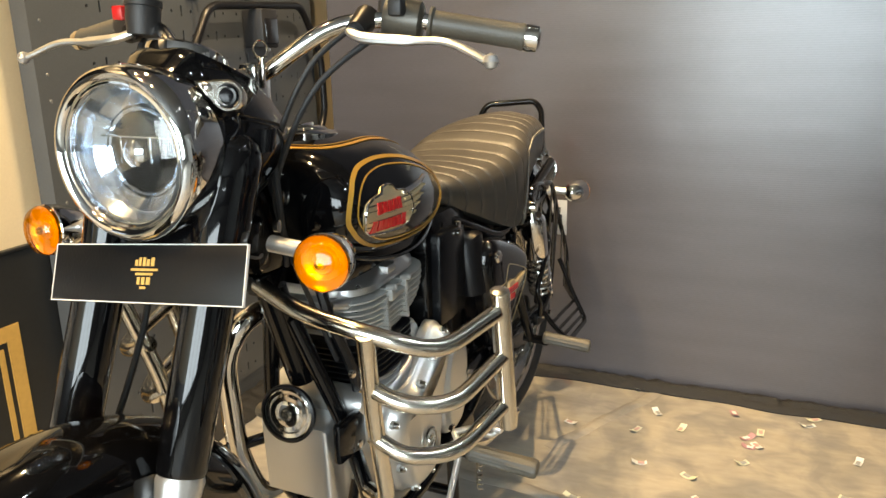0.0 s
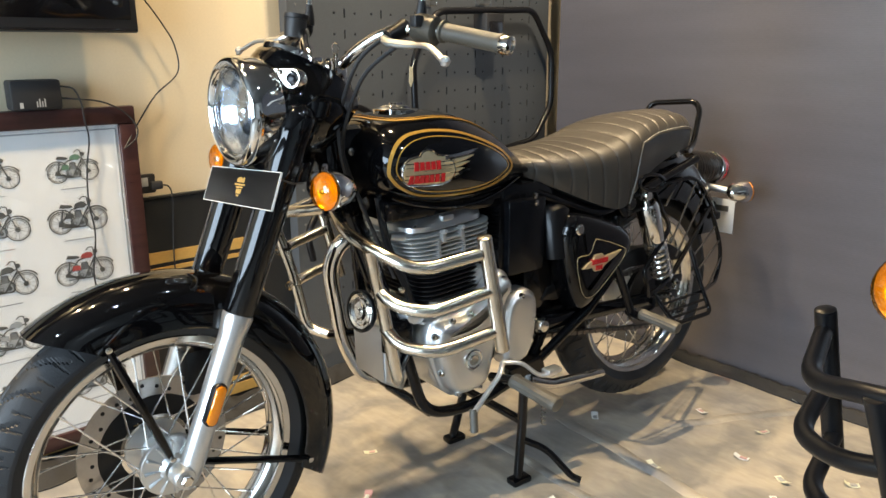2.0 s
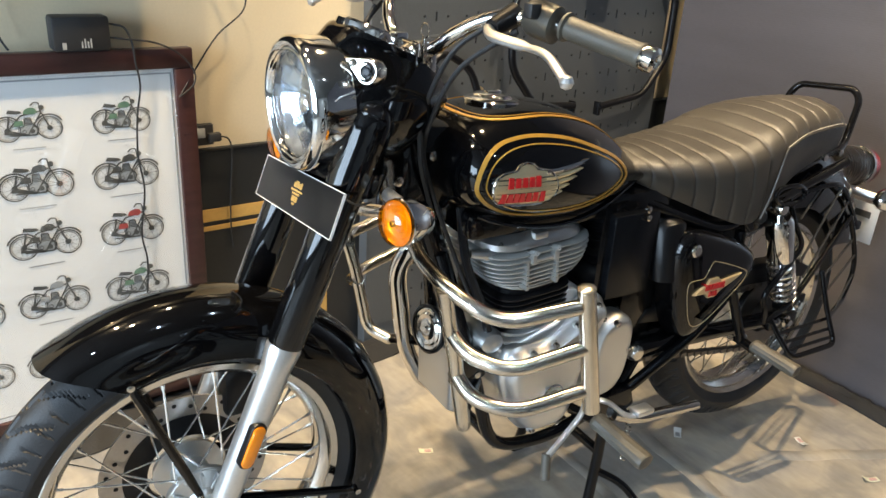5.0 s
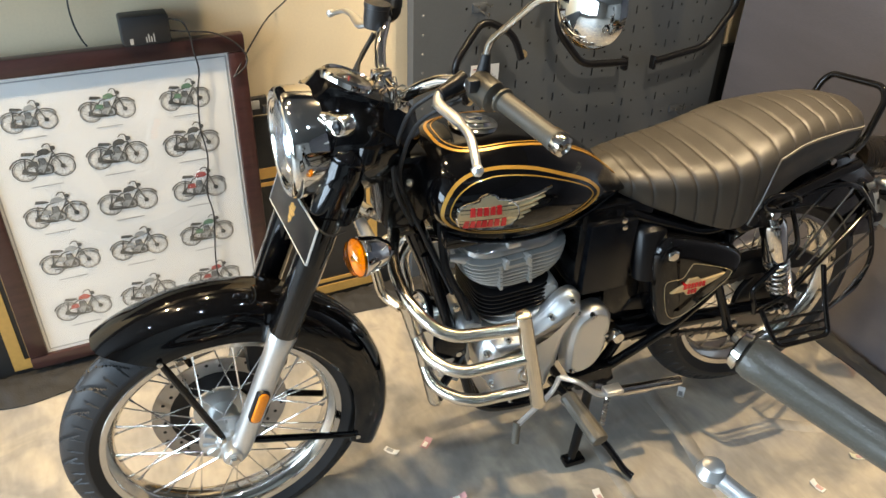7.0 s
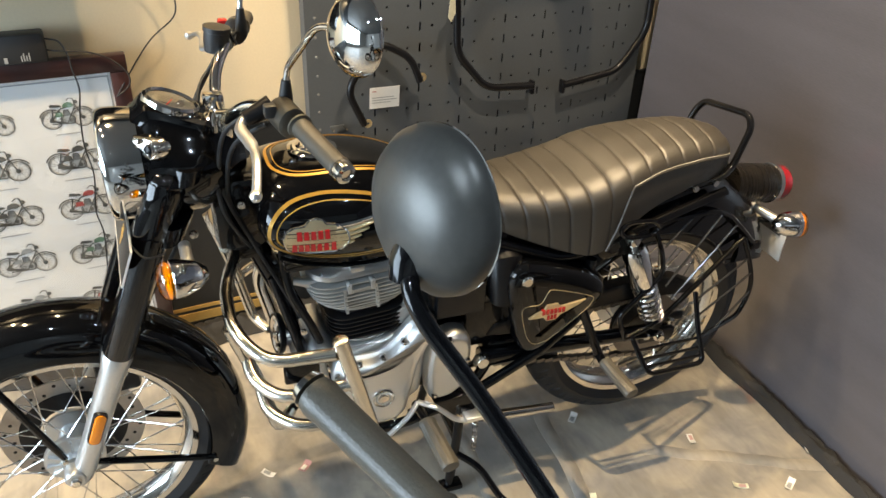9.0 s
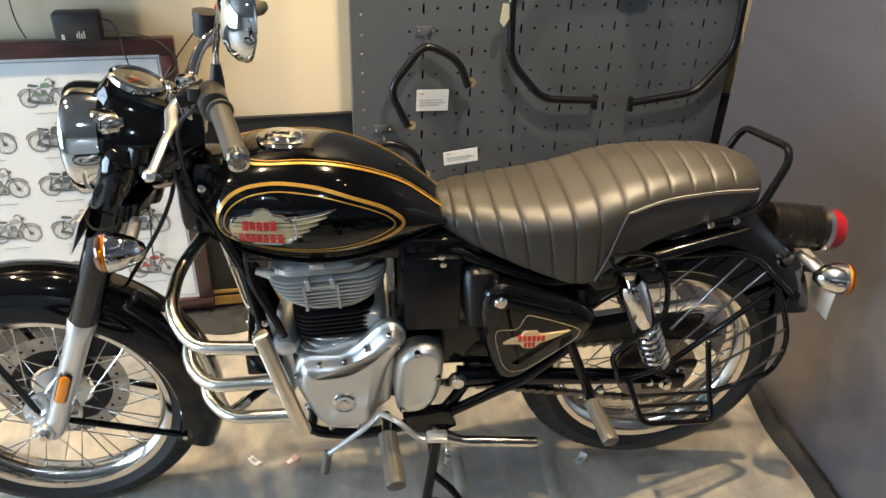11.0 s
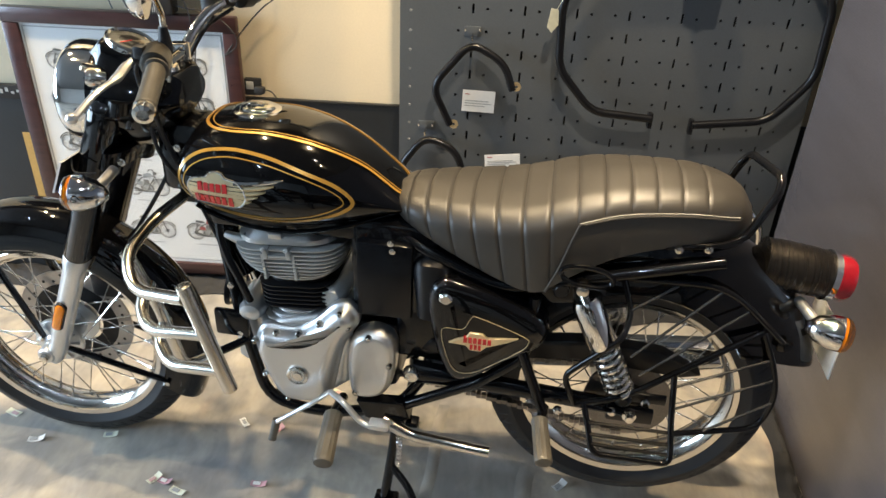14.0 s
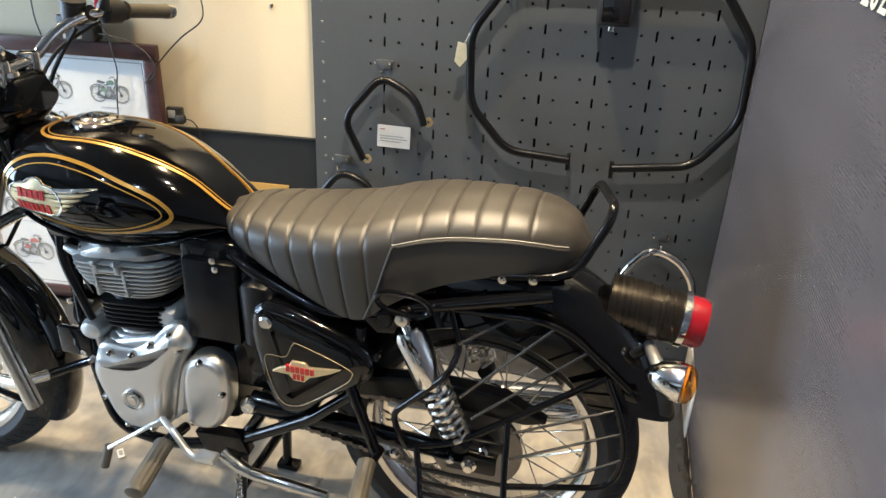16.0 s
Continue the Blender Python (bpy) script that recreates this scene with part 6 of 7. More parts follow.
for a0, a1, z0, z1 in ((PA + 0.056, PB - 0.051, PZ1 - 0.060, PZ1 - 0.0565), (PA + 0.056, PB - 0.051, PZ0 + 0.052, PZ0 + 0.0555), (PA + 0.056, PA + 0.0595, PZ0 + 0.0555, PZ1 - 0.060), (PB - 0.0545, PB - 0.051, PZ0 + 0.0555, PZ1 - 0.060)):
    part("mount_line", box(a0, a1, -0.0338, -0.0325, z0, z1, 0), INKGREY, poster, smooth=False)


def printed_bike(u, z, size, body, rnd):
    """A small flat drawing of a motorcycle: wheels, engine, tank, seat, bars."""
    m = Matrix.Translation((u, -0.0334, z)) @ Matrix.Rotation(radians(90), 4, "X") @ Matrix.Scale(size, 4)
    wb = 0.58 + 0.06 * rnd.random()
    bm = bmesh.new()
    for c in (-wb / 2, wb / 2):
        ring2d(c, 0, 0.181, 0.200, m, 0.004, bm, 26)
        ring2d(c, 0, 0.160, 0.168, m, 0.004, bm, 22)
        ring2d(c, 0, 0.0, 0.045, m, 0.004, bm, 8)
        for k in range(6):
            a = math.pi * k / 6 + rnd.random() * 0.2
            d = Vector((math.cos(a), math.sin(a)))
            nn = Vector((-d.y, d.x)) * 0.0026
            p = [Vector((c, 0)) + d * 0.17 + nn, Vector((c, 0)) - d * 0.17 + nn, Vector((c, 0)) - d * 0.17 - nn, Vector((c, 0)) + d * 0.17 - nn]
            bm.faces.new([bm.verts.new(m @ Vector((q.x, q.y, 0.0042))) for q in p])

    def stroke(pts, w):
        for a, b2 in zip(pts, pts[1:]):
            a, b2 = Vector(a), Vector(b2)
            d = (b2 - a).normalized()
            nn = Vector((-d.y, d.x)) * w
            bm.faces.new([bm.verts.new(m @ Vector((q.x, q.y, 0.0046))) for q in (a + nn, b2 + nn, b2 - nn, a - nn)])
    h = 0.26 + 0.05 * rnd.random()
    f, r = wb / 2, -wb / 2
    stroke([(f, 0), (f - 0.11, h), (f - 0.13, h + 0.14)], 0.010)
    stroke([(f - 0.13, h + 0.14), (f - 0.20, h + 0.15), (f - 0.25, h + 0.10)], 0.010)
    stroke([(f - 0.11, h - 0.03), (-0.02, -0.10), (r, 0), (-0.10, h - 0.06), (f - 0.11, h)], 0.012)
    stroke([(-0.02, -0.10), (r - 0.05, -0.06 + 0.05 * rnd.random())], 0.022)
    poly = [(-0.12, -0.10), (0.12, -0.10), (0.14, 0.02), (0.06, 0.10), (0.04, 0.19), (-0.05, 0.19), (-0.06, 0.06), (-0.13, 0.02)]
    stroke(poly + poly[:1], 0.008)
    for k in range(5):
        stroke([(-0.06 + 0.004 * k, 0.17 - 0.024 * k), (0.06, 0.17 - 0.024 * k)], 0.007)
    ring2d(0.05, -0.035, 0.0, 0.040, m, 0.0052, bm, 12)
    ring2d(-0.07, -0.035, 0.022, 0.034, m, 0.0052, bm, 12)
    stroke([(0.07, 0.06), (0.15, 0.0), (0.10, -0.11), (-0.30, -0.09)], 0.009)
    stroke([(r, 0), (r + 0.05, h - 0.06)], 0.014)
    ring2d(f - 0.09, h + 0.06, 0.0, 0.042, m, 0.0052, bm, 12)
    arc = [(r + 0.23 * math.cos(a), 0.23 * math.sin(a)) for a in [radians(20 + 140 * k / 8) for k in range(9)]]
    stroke(arc, 0.012)
    arc = [(f + 0.23 * math.cos(a), 0.23 * math.sin(a)) for a in [radians(30 + 110 * k / 7) for k in range(8)]]
    stroke(arc, 0.012)
    seat = [(-0.30, h - 0.01), (-0.27, h + 0.05), (-0.10, h + 0.02), (-0.07, h - 0.02), (-0.16, h - 0.03)]
    bm.faces.new([bm.verts.new(m @ Vector((x, y, 0.0054))) for x, y in seat])
    p = part("printed_motorcycle", bm, INK, poster, smooth=False)
    bm = bmesh.new()
    bm.faces.new([bm.verts.new(m @ Vector((x, y, 0.0036))) for x, y in poly])
    part("printed_engine", bm, INKGREY, p, smooth=False)
    bm = bmesh.new()
    tank = [(-0.06, h - 0.03), (-0.03, h + 0.04), (0.06, h + 0.07), (0.13, h + 0.05), (0.16, h - 0.01), (0.10, h - 0.05)]
    bm.faces.new([bm.verts.new(m @ Vector((x, y, 0.0060))) for x, y in tank])
    side = [(-0.22, 0.06), (-0.20, 0.15), (-0.08, 0.15), (-0.07, 0.06)]
    bm.faces.new([bm.verts.new(m @ Vector((x, y, 0.0060))) for x, y in side])
    part("printed_tank", bm, body, p, smooth=False)
    bm = bmesh.new()
    bm.faces.new([bm.verts.new(m @ Vector((x, y, 0.004))) for x, y in ((-0.28, -0.335), (0.22, -0.335), (0.22, -0.315), (-0.28, -0.315))])
    part("caption_bar", bm, INKGREY, p, smooth=False)


rnd = random.Random(7)
TANKS = [INKGREY, INKGREEN, INKGREEN, INK, INK, INK, INKGREY, INK, INKRED, INKGREY, INKGREY, INKGREEN, INKRED, INKGREY, INKRED]
for row in range(5):
    for colm in range(3):
        printed_bike((-0.896, -0.715, -0.521)[colm] + 0.004 * (rnd.random() - 0.5), (0.797, 0.667, 0.525, 0.374, 0.211)[row] + 0.002, 0.130 if row == 0 else 0.150, TANKS[row * 3 + colm], rnd)
gl = part("poster_glass", box(PA + 0.044, PB - 0.038, -0.0395, -0.0375, PZ0 + 0.034, PZ1 - 0.039, 0), GLASS, poster, smooth=False)
gl.visible_shadow = False

# power adapter box standing on the frame, its cords, and the socket
ad = on_wall("adapter_box", "black plastic adapter box standing on the poster frame", "adapter")
part("case", box(-0.648, -0.531, -0.076, -0.022, 0.9630, 1.036, 0.007), PLASTIC, ad)
part("foot_strip", box(-0.642, -0.537, -0.072, -0.026, 0.9622, 0.9640, 0.0005), RUBBER, ad)
for k in range(4):
    part("label_bar", box(-0.592 + 0.006 * k, -0.589 + 0.006 * k, -0.0766, -0.0755, 0.970, 0.984 + 0.006 * (k % 2), 0), INKGREY, ad, smooth=False)
part("label_bar", box(-0.630, -0.622, -0.0766, -0.0755, 0.968, 0.982, 0), INKGREY, ad, smooth=False)


def cord(pts, r=0.0022, label="thin dark power cord hanging on the wall"):
    c = on_wall("power_cord", label, "cable")
    part("cord", tube(spline(pts, 7), r, 6), PLASTIC, c)


cord([(-0.531, -0.060, 1.018), (-0.520, -0.066, 1.017), (-0.499, -0.070, 1.009), (-0.486, -0.070, 0.973), (-0.483, -0.070, 0.934), (-0.477, -0.068, 0.880), (-0.489, -0.066, 0.812), (-0.496, -0.066, 0.720), (-0.489, -0.066, 0.630), (-0.505, -0.066, 0.520), (-0.498, -0.066, 0.441), (-0.512, -0.066, 0.300), (-0.513, -0.066, 0.230)])
cord([(-0.531, -0.060, 0.989), (-0.500, -0.070, 0.986), (-0.436, -0.070, 0.976), (-0.383, -0.070, 0.949), (-0.352, -0.070, 0.909), (-0.355, -0.070, 0.876), (-0.390, -0.070, 0.849)])
cord([(-0.345, -0.045, 1.300), (-0.279, -0.030, 1.234), (-0.234, -0.030, 1.170), (-0.207, -0.030, 1.115), (-0.206, -0.030, 1.044), (-0.276, -0.035, 0.986), (-0.334, -0.055, 0.923), (-0.390, -0.070, 0.849)])
cord([(-0.756, -0.042, 1.180), (-0.749, -0.030, 1.130), (-0.746, -0.028, 1.105), (-0.749, -0.028, 1.055), (-0.746, -0.030, 1.015), (-0.737, -0.034, 0.982), (-0.728, -0.040, 0.965)])
cord([(-0.285, -0.035, 0.735), (-0.262, -0.035, 0.725), (-0.250, -0.022, 0.68), (-0.256, -0.020, 0.60), (-0.262, -0.020, 0.50), (-0.258, -0.020, 0.42)])
nail = on_wall("wall_nail", "small dark nail head in the cream wall", "nail")
part("head", lathe([(0.0, 0.0), (0.0045, 0.0), (0.0045, 0.004), (0.002, 0.006), (0.0, 0.006)], (0.0015, -0.0003, 1.0935), (0, -1, 0), 12), CHAIN, nail)
so = on_wall("wall_socket", "small black wall socket with a plug in it", "socket")
part("body", box(-0.352, -0.300, -0.034, -0.017, 0.715, 0.768, 0.003), PLASTIC, so)
part("plate", box(-0.346, -0.322, -0.0365, -0.0335, 0.735, 0.760, 0.001), INKGREY, so)
part("plug", box(-0.318, -0.285, -0.050, -0.034, 0.725, 0.748, 0.004), PLASTIC, so)
nl = on_wall("wall_screw", "small dark screw in the cream wall", "screw")
part("screw", lathe([(0.0, 0.0), (0.006, 0.0), (0.005, 0.004), (0.0, 0.005)], (0.0, 0.0, 1.092), (0, -1, 0), 10), INK, nl)

# television
tv = on_wall("television", "black flat television on the cream wall", "television")
part("casing", box(-1.28, -0.333, -0.105, -0.055, 1.149, 1.699, 0.006), PLASTIC, tv)
part("back", box(-1.10, -0.50, -0.055, -0.030, 1.22, 1.60, 0.01), PLASTIC, tv)
part("bracket", box(-0.92, -0.68, -0.030, -0.001, 1.30, 1.52, 0.004), SATIN, tv)
part("screen", box(-1.262, -0.351, -0.1075, -0.1045, 1.181, 1.681, 0.001), SCREEN, tv, "dark switched-off screen")
part("bezel_strip", box(-1.276, -0.337, -0.1085, -0.1050, 1.1525, 1.159, 0.001), SCREEN, tv)
for k in range(4):
    part("maker_bar", box(-0.76 + 0.011 * k, -0.752 + 0.011 * k, -0.1072, -0.1040, 1.164, 1.171, 0), INKGREY, tv, smooth=False)

# ---- pegboard with hanging parts ----
B0, B1, BZ0, BZ1, BD = 0.140, 1.372, 0.10, 2.02, -0.060
peg = on_wall("pegboard", "graphite grey steel pegboard with holes and slots", "pegboard")
bm = bmesh.new()
grid = 0.0064


def cell(x0, x1, z0, z1, hx, hz, shift=0.0):
    """One square of the sheet with an opening in it."""
    cx, cz = (x0 + x1) / 2, (z0 + z1) / 2
    rim = [(x1, cz), (x1, z1), (cx, z1), (x0, z1), (x0, cz), (x0, z0), (cx, z0), (x1, z0)]
    cx += shift
    inn = [(cx + hx * math.cos(a), cz + hz * math.sin(a)) for a in [math.pi * k / 4 for k in range(8)]]
    if hz > hx * 2:
        inn = [(cx + hx, cz), (cx + hx, cz + hz * 0.85), (cx, cz + hz), (cx - hx, cz + hz * 0.85), (cx - hx, cz), (cx - hx, cz - hz * 0.85), (cx, cz - hz), (cx + hx, cz - hz * 0.85)]
    o = [bm.verts.new((x, BD, z)) for x, z in rim]
    i = [bm.verts.new((x, BD, z)) for x, z in inn]
    d = [bm.verts.new((x, BD + 0.003, z)) for x, z in inn]
    for k in range(8):
        j = (k + 1) % 8
        bm.faces.new((o[k], i[k], i[j], o[j]))
        bm.faces.new((i[k], d[k], d[j], i[j]))


PITCH_U, PITCH_Z = 0.150, 0.0652
rows = int((BZ1 - BZ0) / PITCH_Z)
z = 1.0885 - PITCH_Z * 0.5 - PITCH_Z * 15
u_first = 0.278
cols = 7
while z + PITCH_Z < BZ1:
    for c in range(cols):
        u = u_first + PITCH_U * c
        cell(u, u + 0.052, z, z + PITCH_Z, 0.0046, 0.0046, 0.008)
        cell(u + 0.052, u + 0.098, z, z + PITCH_Z, 0.0032, 0.0150)
        cell(u + 0.098, u + 0.150, z, z + PITCH_Z, 0.0046, 0.0046, -0.008)
    z += PITCH_Z
bmesh.ops.remove_doubles(bm, verts=bm.verts, dist=0.0002)
part("sheet", bm, PEGGREY, peg, smooth=False)
zlo = 1.0885 - PITCH_Z * 0.5 - PITCH_Z * 15
for q in ((B0, u_first, zlo, z), (u_first + PITCH_U * cols, B1, zlo, z)):
    part("sheet_border", box(q[0], q[1], BD, BD + 0.003, q[2], q[3], 0), PEGGREY, peg, smooth=False)
# added black sheet: gives the openings their shade by colour
part("hole_shade_sheet", box(B0 + 0.004, B1 - 0.004, -0.022, -0.016, zlo, z, 0), HOLE_SHADE, peg, smooth=False)
for q in ((B0, B0 + 0.003, zlo, z), (B1 - 0.003, B1, zlo, z)):
    part("side_flange", box(q[0], q[1], BD + 0.003, -0.016, q[2], q[3], 0), PEGGREY, peg, smooth=False)
part("stand_rail", box(B0, B1, BD + 0.0035, -0.016, 0.0, zlo, 0.002), PEGGREY, peg, smooth=False)
for k in range(20):
    zz = 0.55 + 0.0575 * k
    part("rivet", lathe([(0.0, 0.0), (0.0045, 0.0), (0.0035, 0.0012), (0.0, 0.0014)], (0.171, BD, zz), (0, -1, 0), 8), RIVET, peg)


def hook(u, z, reach=0.05, parent_label="small steel pegboard hook"):
    h = on_wall("peg_hook", parent_label, "hook", "hooks on the pegboard")
    part("plate", box(u - 0.024, u + 0.024, BD - 0.003, BD - 0.0002, z, z + 0.028, 0.001), PEGGREY, h)
    for s in (-1, 1):
        part("arm", tube([(u + s * 0.021, BD - 0.002, z + 0.022), (u + s * 0.021, BD - reach * 0.6, z + 0.024), (u + s * 0.021, BD - reach * 0.62, z + 0.030)], 0.0022, 6), STEEL, h)
    part("nose", tube([(u, BD - 0.002, z + 0.006), (u, BD - reach, z + 0.002), (u, BD - reach - 0.002, z + 0.014)], 0.0028, 8), STEEL, h)


def hanging(name, label, loops, material, r, cat="guard bar"):
    g = on_wall(name, label, cat, "guards on the pegboard")
    for pts in loops:
        part("bar", tube(fillet(pts, 0.045, 6), r, 14), material, g)
    return g


dy = -0.105
g = hanging("engine_guard", "matt black bent engine guard bar hung on the pegboard", [[(0.300, dy, 0.682), (0.243, dy - 0.01, 0.805), (0.352, dy + 0.012, 0.935), (0.455, dy, 0.880), (0.482, dy - 0.01, 0.803)]], SATIN, 0.0115)
for x, z in ((0.312, 0.684), (0.494, 0.812)):
    part("eyelet", lathe([(0.005, -0.002), (0.014, -0.002), (0.014, 0.002), (0.005, 0.002)], (x, dy, z), (0, -1, 0), 16, closed=True), BADGE, g, "brass-coloured eyelet plate")
hook(0.355, 0.945, 0.06)
g = hanging("engine_guard", "matt black bent engine guard bar hung on the pegboard", [[(0.165, dy, 0.44), (0.145, dy, 0.53), (0.225, dy + 0.012, 0.634), (0.320, dy, 0.600), (0.350, dy, 0.52)]], SATIN, 0.0115)
part("eyelet", lathe([(0.005, -0.002), (0.014, -0.002), (0.014, 0.002), (0.005, 0.002)], (0.360, dy, 0.515), (0, -1, 0), 16, closed=True), BADGE, g)
hook(0.225, 0.645, 0.06)
g = hanging("chrome_guard", "bright chrome bent engine guard bar hung on the pegboard", [[(1.085, dy, 0.26), (1.112, dy, 0.405), (1.180, dy + 0.012, 0.478), (1.262, dy, 0.455), (1.318, dy, 0.385), (1.335, dy, 0.24)]], CHROME, 0.0125)
hook(1.205, 0.490, 0.06)
g = hanging("pannier_rack", "large matt black hexagonal pannier rack hung on the pegboard",
            [[(0.905, dy, 0.735), (0.725, dy, 0.748), (0.612, dy, 0.875), (0.603, dy, 1.075), (0.715, dy, 1.235), (1.225, dy, 1.255), (1.345, dy, 1.095), (1.352, dy, 0.885), (1.250, dy, 0.748), (1.030, dy, 0.722)]], SATIN, 0.0120, "rack")
for u, z in ((0.905, 0.735), (1.030, 0.722)):
    part("end_lug", box(u - 0.006, u + 0.006, dy - 0.004, dy + 0.02, z - 0.030, z + 0.016, 0.002), SATIN, g)
hook(0.97, 1.262, 0.06)
hook(0.70, 1.25, 0.06)
pad = on_wall("black_holder", "small black plastic holder on the pegboard", "holder")
part("shell", box(0.935, 1.025, BD - 0.075, BD - 0.001, 1.118, 1.235, 0.008), PLASTIC, pad)
part("face", box(0.945, 1.015, BD - 0.080, BD - 0.074, 1.130, 1.205, 0.004), SCREEN, pad)
part("latch", tube([(0.975, BD - 0.06, 1.118), (0.975, BD - 0.06, 1.106)], 0.010, 12), STEEL, pad)


def price_card(u, z, w, h, tilt, d=BD - 0.004):
    c = thing("price_card", "white price card with small print on the pegboard", "card", WALL @ Matrix.Translation((u, d, z)) @ Matrix.Rotation(radians(tilt), 4, "Y"), "cards on the pegboard")
    part("card", box(-w / 2, w / 2, -0.001, 0.001, -h / 2, h / 2, 0), WHITE, c, smooth=False)
    for k, (a, b2, zz) in enumerate(((-0.42, -0.28, 0.30), (-0.42, 0.30, 0.0), (-0.42, 0.40, -0.12), (-0.42, 0.20, -0.24))):
        part("print_bar", box(a * w, b2 * w, -0.0018, -0.0011, zz * h, zz * h + 0.0025, 0), INKRED if k == 0 else INKGREY, c, smooth=False)


price_card(0.384, 0.746, 0.100, 0.068, 1.5)
price_card(0.470, 0.572, 0.110, 0.045, -6, BD - 0.05)
tag = on_wall("paper_tag", "cream paper tag tied to the pannier rack", "tag")
part("tag", moved(flatpoly([(-0.012, 0.036), (0.012, 0.030), (0.016, -0.012), (-0.004, -0.034), (-0.020, -0.016)], Matrix.Translation((0.582, dy - 0.014, 1.015)) @ Matrix.Rotation(radians(90), 4, "X") @ Matrix.Rotation(radians(25), 4, "Y"), 0.0008), Matrix()), LETTER, tag, smooth=False)
part("string", tube([(0.588, dy - 0.012, 1.045), (0.602, dy - 0.012, 1.075)], 0.0008, 5), LETTER, tag)

# ---- banner: lettering ----
sign = thing("banner_lettering", "cream serif lettering on the dark banner", "lettering", EAST)


def words(body, x, z, size, parent):
    cu = bpy.data.curves.new("words", "FONT")
    cu.body, cu.size, cu.extrude = body, size, 0.0006
    ob = new("words_tmp", cu)
    me = bpy.data.meshes.new_from_object(ob.evaluated_get(bpy.context.evaluated_depsgraph_get()))
    bpy.data.objects.remove(ob)
    me.materials.append(LETTER)
    o = new("words", me)
    o.parent = parent
    o.matrix_local = Matrix.Translation((x, -0.0022, z)) @ Matrix.Rotation(radians(90), 4, "X")


words("The 2023", 0.738, 1.303, 0.092, sign)
for k in range(6):
    part("name_bar", box(1.150 + 0.048 * k, 1.186 + 0.048 * k, -0.003, -0.0008, 1.303, 1.303 + (0.070 if k in (0, 2, 3, 5) else 0.048), 0), LETTER, sign, smooth=False)


# ---- rumpled black skirt along both walls ----
def skirt(length, width, m, seed, along0):
    r = random.Random(seed)
    rows = []
    n = int(length / 0.012)
    for i in range(n + 1):
        s = along0 + length * i / n
        w = width * (0.85 + 0.3 * noise.noise(Vector((s * 5, seed, 0))))
        ring = []
        for k in range(14):
            q = k / 13
            hgt = 0.035 * math.sin(math.pi * min(1, q * 1.0)) ** 0.7 + 0.012 * noise.noise(Vector((s * 26, q * 4, seed))) + 0.010 * noise.noise(Vector((s * 60, q * 7, seed + 3)))
            ring.append(Vector((s + 0.010 * noise.noise(Vector((s * 30, q * 5, seed + 7))), -w * q, 0.004 + max(0.0, hgt) * (0.35 + 0.65 * (1 - q)))))
        ring.append(Vector((s, -w * 0.98, 0.0005)))
        ring.append(Vector((s, 0.0, 0.0005)))
        rows.append(ring)
    return moved(loft(rows), m)


sk = thing("fabric_skirt", "rumpled black fabric skirt lying along the wall foot", "fabric", WALL, "fabric along the walls")
part("fabric", skirt(4.0, 0.150, Matrix.Translation((0, -0.016, 0)), 3, -2.6), FABRIC, sk)
sk = thing("fabric_skirt", "rumpled black fabric skirt lying along the banner foot", "fabric", EAST, "fabric along the walls")
part("fabric", skirt(3.8, 0.062, Matrix.Translation((0, -0.002, 0)), 8, 0.15), FABRIC, sk)

# ---- paper scraps on the floor ----
rnd = random.Random(21)
SCRAPS = [(-0.125, -0.079), (0.253, -0.139), (0.285, -0.142), (0.33, -0.165), (0.31, -0.24), (0.505, -0.205), (0.575, -0.195), (0.522, -0.10), (0.80, -0.215), (0.87, -0.205), (1.289, 0.06), (0.616, 0.284), (0.498, 0.098), (1.21, -0.231),
          (1.588, -0.112), (0.40, 0.10), (-0.25, 0.0), (-0.22, -0.20), (0.06, -0.02), (1.44, -0.35), (1.755, -0.335), (1.68, -0.42), (1.84, -0.55), (1.55, -0.60), (1.35, -0.72), (1.90, -0.25), (1.62, -0.30)]
for k in range(34):
    SCRAPS.append((0.75 + 1.15 * rnd.random(), -0.42 - 0.9 * rnd.random()))
for k in range(16):
    SCRAPS.append((-0.5 + 1.5 * rnd.random(), -0.35 - 0.6 * rnd.random()))
kinds = [(WHITE, INKGREY), (LETTER, CLOTHPAPER), (PINKPAPER, WHITE), (LETTER, INKGREY), (WHITE, CLOTHPAPER)]
for k, (x, y) in enumerate(SCRAPS):
    w, h = 0.036 + 0.010 * rnd.random(), 0.017 + 0.004 * rnd.random()
    curl = 0.003 + 0.006 * rnd.random()
    sc = thing("paper_scrap", "small printed paper scrap lying on the floor", "paper", pose(x, y, 0.0008, rz=360 * rnd.random()), "paper scraps on the floor")
    bm = bmesh.new()
    vs = [[bm.verts.new((w * (i / 4 - 0.5), h * (j - 0.5), curl * ((i / 4 - 0.4) ** 2) * 3 + 0.0006 * dz)) for i in range(5)] for j in (0, 1) for dz in (0, 1)]
    a, b2, c, d = vs
    for i in range(4):
        bm.faces.new((b2[i], b2[i + 1], d[i + 1], d[i]))
        bm.faces.new((a[i], a[i + 1], c[i + 1], c[i]))
        bm.faces.new((a[i], a[i + 1], b2[i + 1], b2[i]))
        bm.faces.new((c[i], c[i + 1], d[i + 1], d[i]))
    bm.faces.new((a[0], b2[0], d[0], c[0]))
    bm.faces.new((a[4], b2[4], d[4], c[4]))
    mats = kinds[k % 5]
    part("sheet", bm, mats[0], sc, smooth=False)
    part("print_bar", box(-w * 0.35, w * 0.1, -h * 0.25, h * 0.3, curl * 0.35, curl * 0.35 + 0.0015, 0), mats[1], sc, smooth=False)

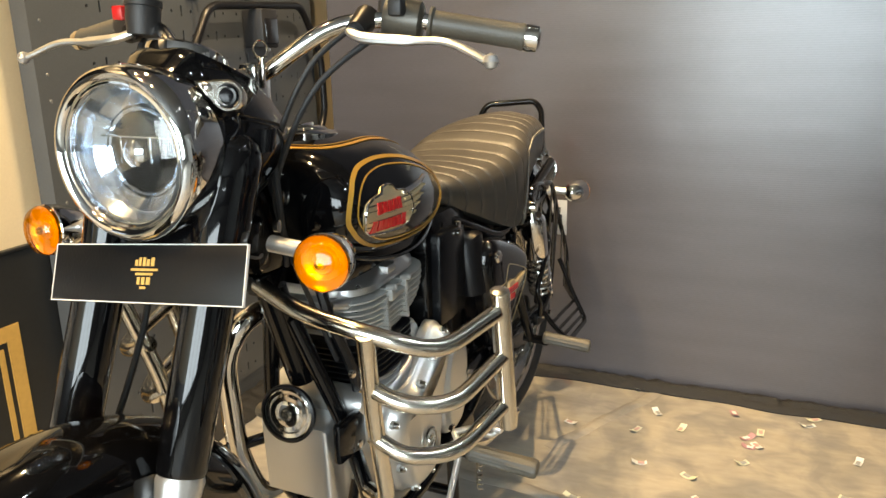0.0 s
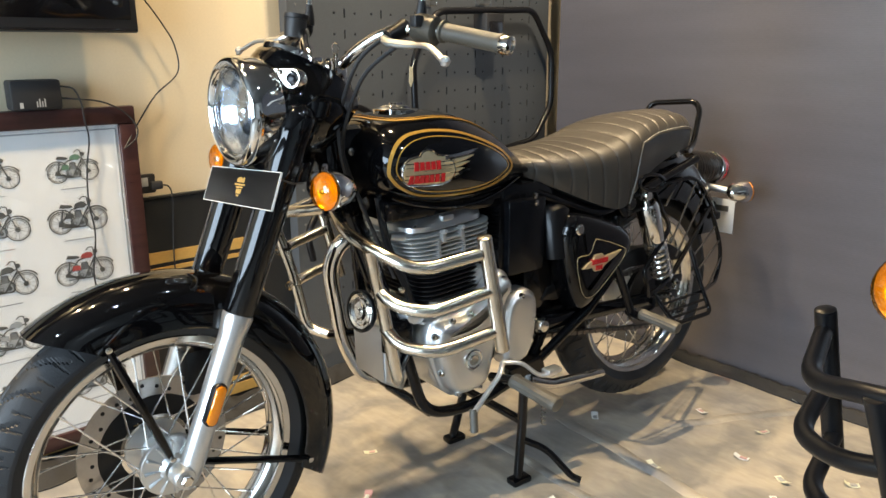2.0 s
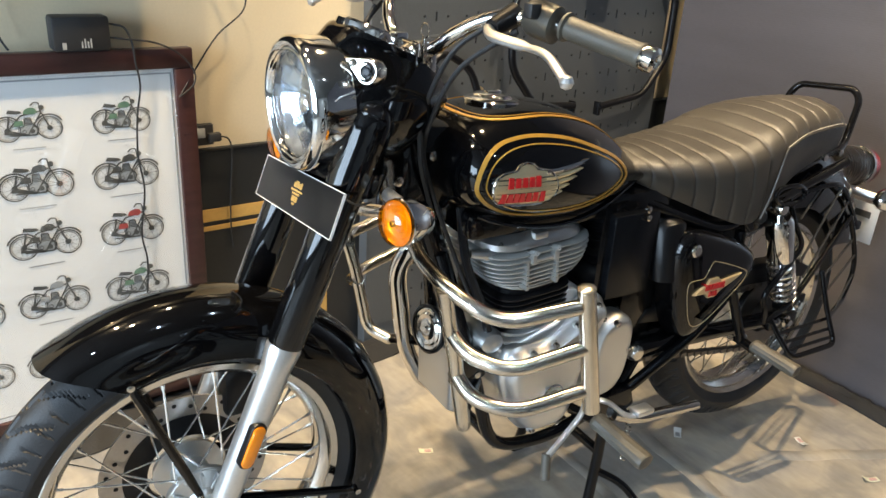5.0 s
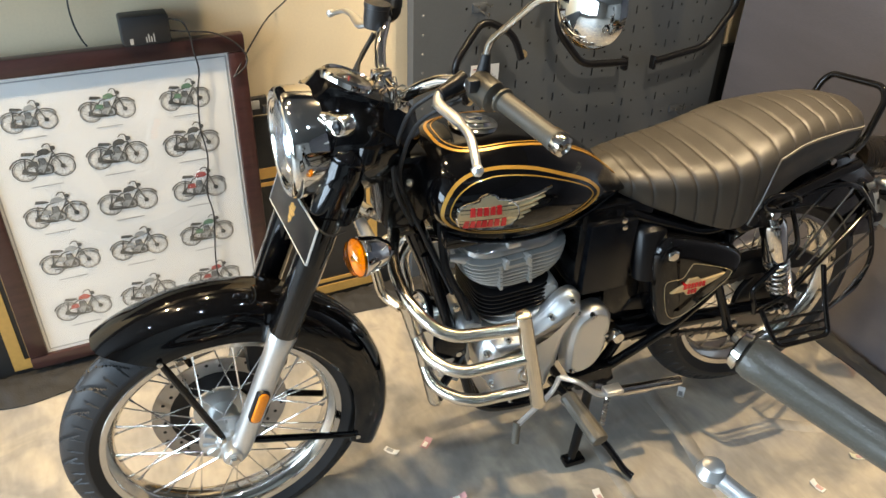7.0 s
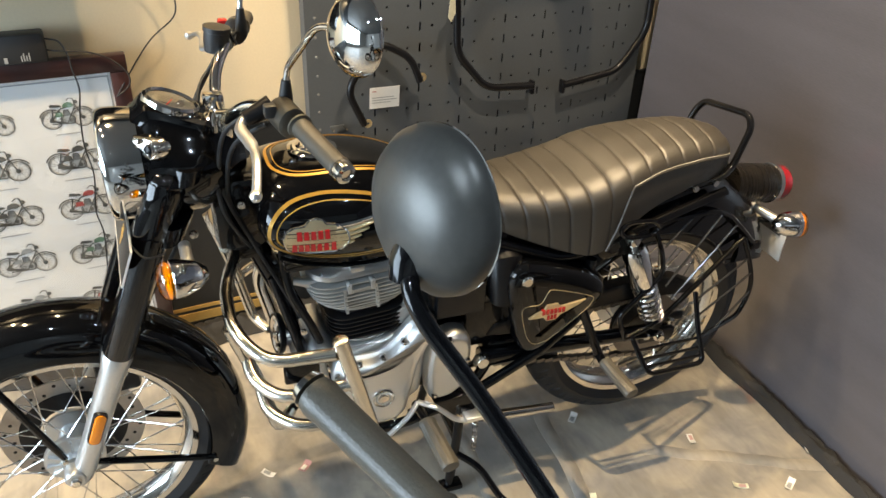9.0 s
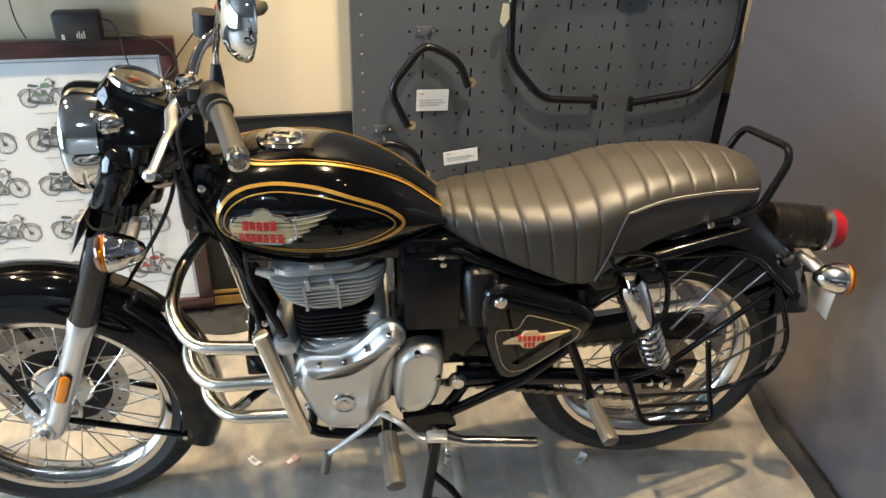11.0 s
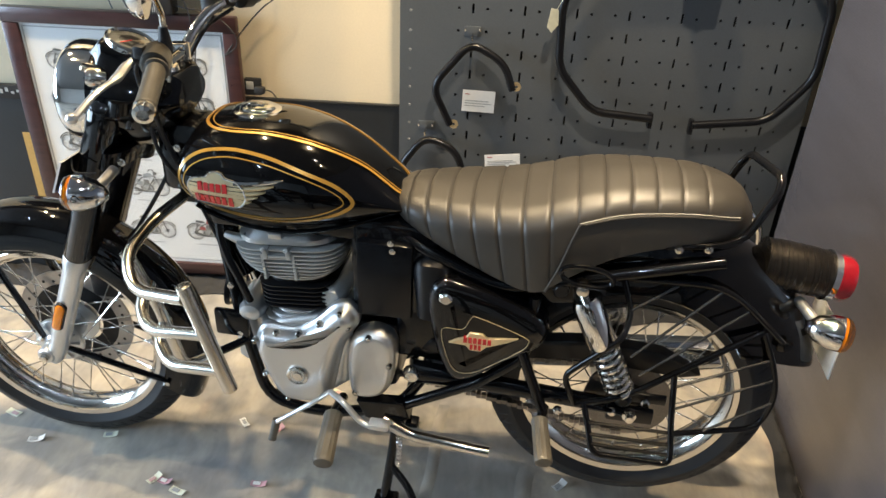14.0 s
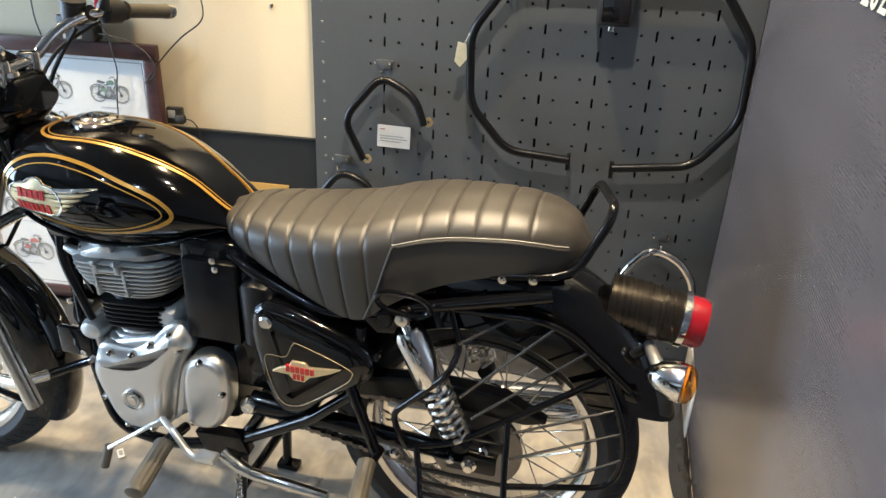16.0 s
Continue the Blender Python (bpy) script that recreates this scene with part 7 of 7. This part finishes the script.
# ---- the second motorcycle, beside the camera's way ----
TURNED = steered(0.0)
OX, OY = 0.145, -1.36
other = thing("motorcycle", "second motorcycle with black crash guard and round black mirrors", "motorcycle", pose(OX, OY, 0))
motorcycle(other, False, (0.246, 0.234, 0.892), SATIN)
crash_guard(other, SATIN, (-1, 1), "matt black crash guard with three bars", 1.33, 0.006)


def at(x, y, z, s=1):
    """A place of the right half, given in the room, or mirrored to the left half."""
    return Vector((x - OX, s * (y - OY), z))


hb = part("handlebar", tube(fillet([at(0.470, -1.050, 1.196, -1), at(0.520, -1.135, 1.185, -1), at(0.515, -1.22, 1.160, -1), at(0.465, -1.30, 1.10, -1), at(0.465, -1.30, 1.10), at(0.515, -1.22, 1.160), at(0.520, -1.135, 1.185), at(0.470, -1.050, 1.196)], 0.03, 5), 0.0112, 14), SATIN, other, "matt black handlebar")
for s in (-1, 1):
    part("bar_riser", tube([at(0.465, -1.318, 1.095, s), at(0.455, -1.318, 0.99, s)], 0.015, 12), SATIN, hb)
    a, b2 = at(0.476, -1.060, 1.194, s), at(0.404, -0.936, 1.224, s)
    gr = part("grip", ribbed(a, b2, 0.0158, 1.0, 26, 0.002), NGRIP, hb, "smooth grey rubber handlebar grip")
    part("bar_end", lathe([(0.0, 0.0), (0.016, 0.0), (0.014, 0.006), (0.007, 0.008), (0.0, 0.006)], b2, b2 - a, 20), STEEL, gr)
    sw = part("switch_housing", tube([a.lerp(b2, f) for f in (-0.40, -0.36, -0.04, 0.0)], [0.022, 0.027, 0.027, 0.024], 18), PLASTIC, hb)
    part("switch_button", tube([at(0.470, -1.092, 1.208, s), at(0.464, -1.090, 1.220, s)], 0.008, 12), RED, sw, "red switch button")
    lv = [at(0.455, -1.130, 1.180, s), at(0.405, -1.115, 1.172, s), at(0.378, -1.07, 1.170, s), at(0.360, -1.03, 1.172, s), at(0.344, -0.997, 1.178, s)]
    le = part("lever", tube(spline(lv, 4), [0.011] * 5 + [0.0095] * 6 + [0.007] * 6, 10, flat=0.7), SLIDER, hb, "silver cast hand lever")
    part("lever_ball", lathe([(0.0, -0.011), (0.008, -0.008), (0.011, 0.0), (0.008, 0.008), (0.0, 0.011)], lv[-1], (0, 0, 1), 16), SLIDER, le)
    st = part("mirror_stem", tube(fillet([at(0.520, -1.140, 1.190, s), at(0.524, -1.132, 1.250, s), at(0.508, -1.114, 1.281, s), at(0.481, -1.076, 1.325, s), at(0.456, -1.052, 1.362, s), at(0.449, -1.038, 1.378, s), at(0.455, -1.022, 1.390, s)], 0.012, 4), 0.0056, 12), FRAMEBLK, hb, "gloss black mirror stem")
    mc, md = at(0.469, -1.011, 1.411, s), Vector((-0.94, -0.32 * s, 0.10)).normalized()
    part("mirror_shell", lathe([(0.049, -0.010), (0.051, -0.005), (0.0495, 0.003), (0.043, 0.012), (0.030, 0.020), (0.015, 0.024), (0.0, 0.025)], mc, md, 48), MIRRORBACK, st, "round satin black mirror shell")
    part("stem_boss", lathe([(0.0, -0.014), (0.009, -0.012), (0.012, 0.0), (0.010, 0.012), (0.0, 0.016)], at(0.453, -1.024, 1.388, s), (0.3, 0.3 * s, 0.9), 20), FRAMEBLK, st)
    part("mirror_face", lathe([(0.0, -0.008), (0.047, -0.008), (0.050, -0.010), (0.0, -0.010)], mc, md, 48), CHROME, st, "mirror glass")
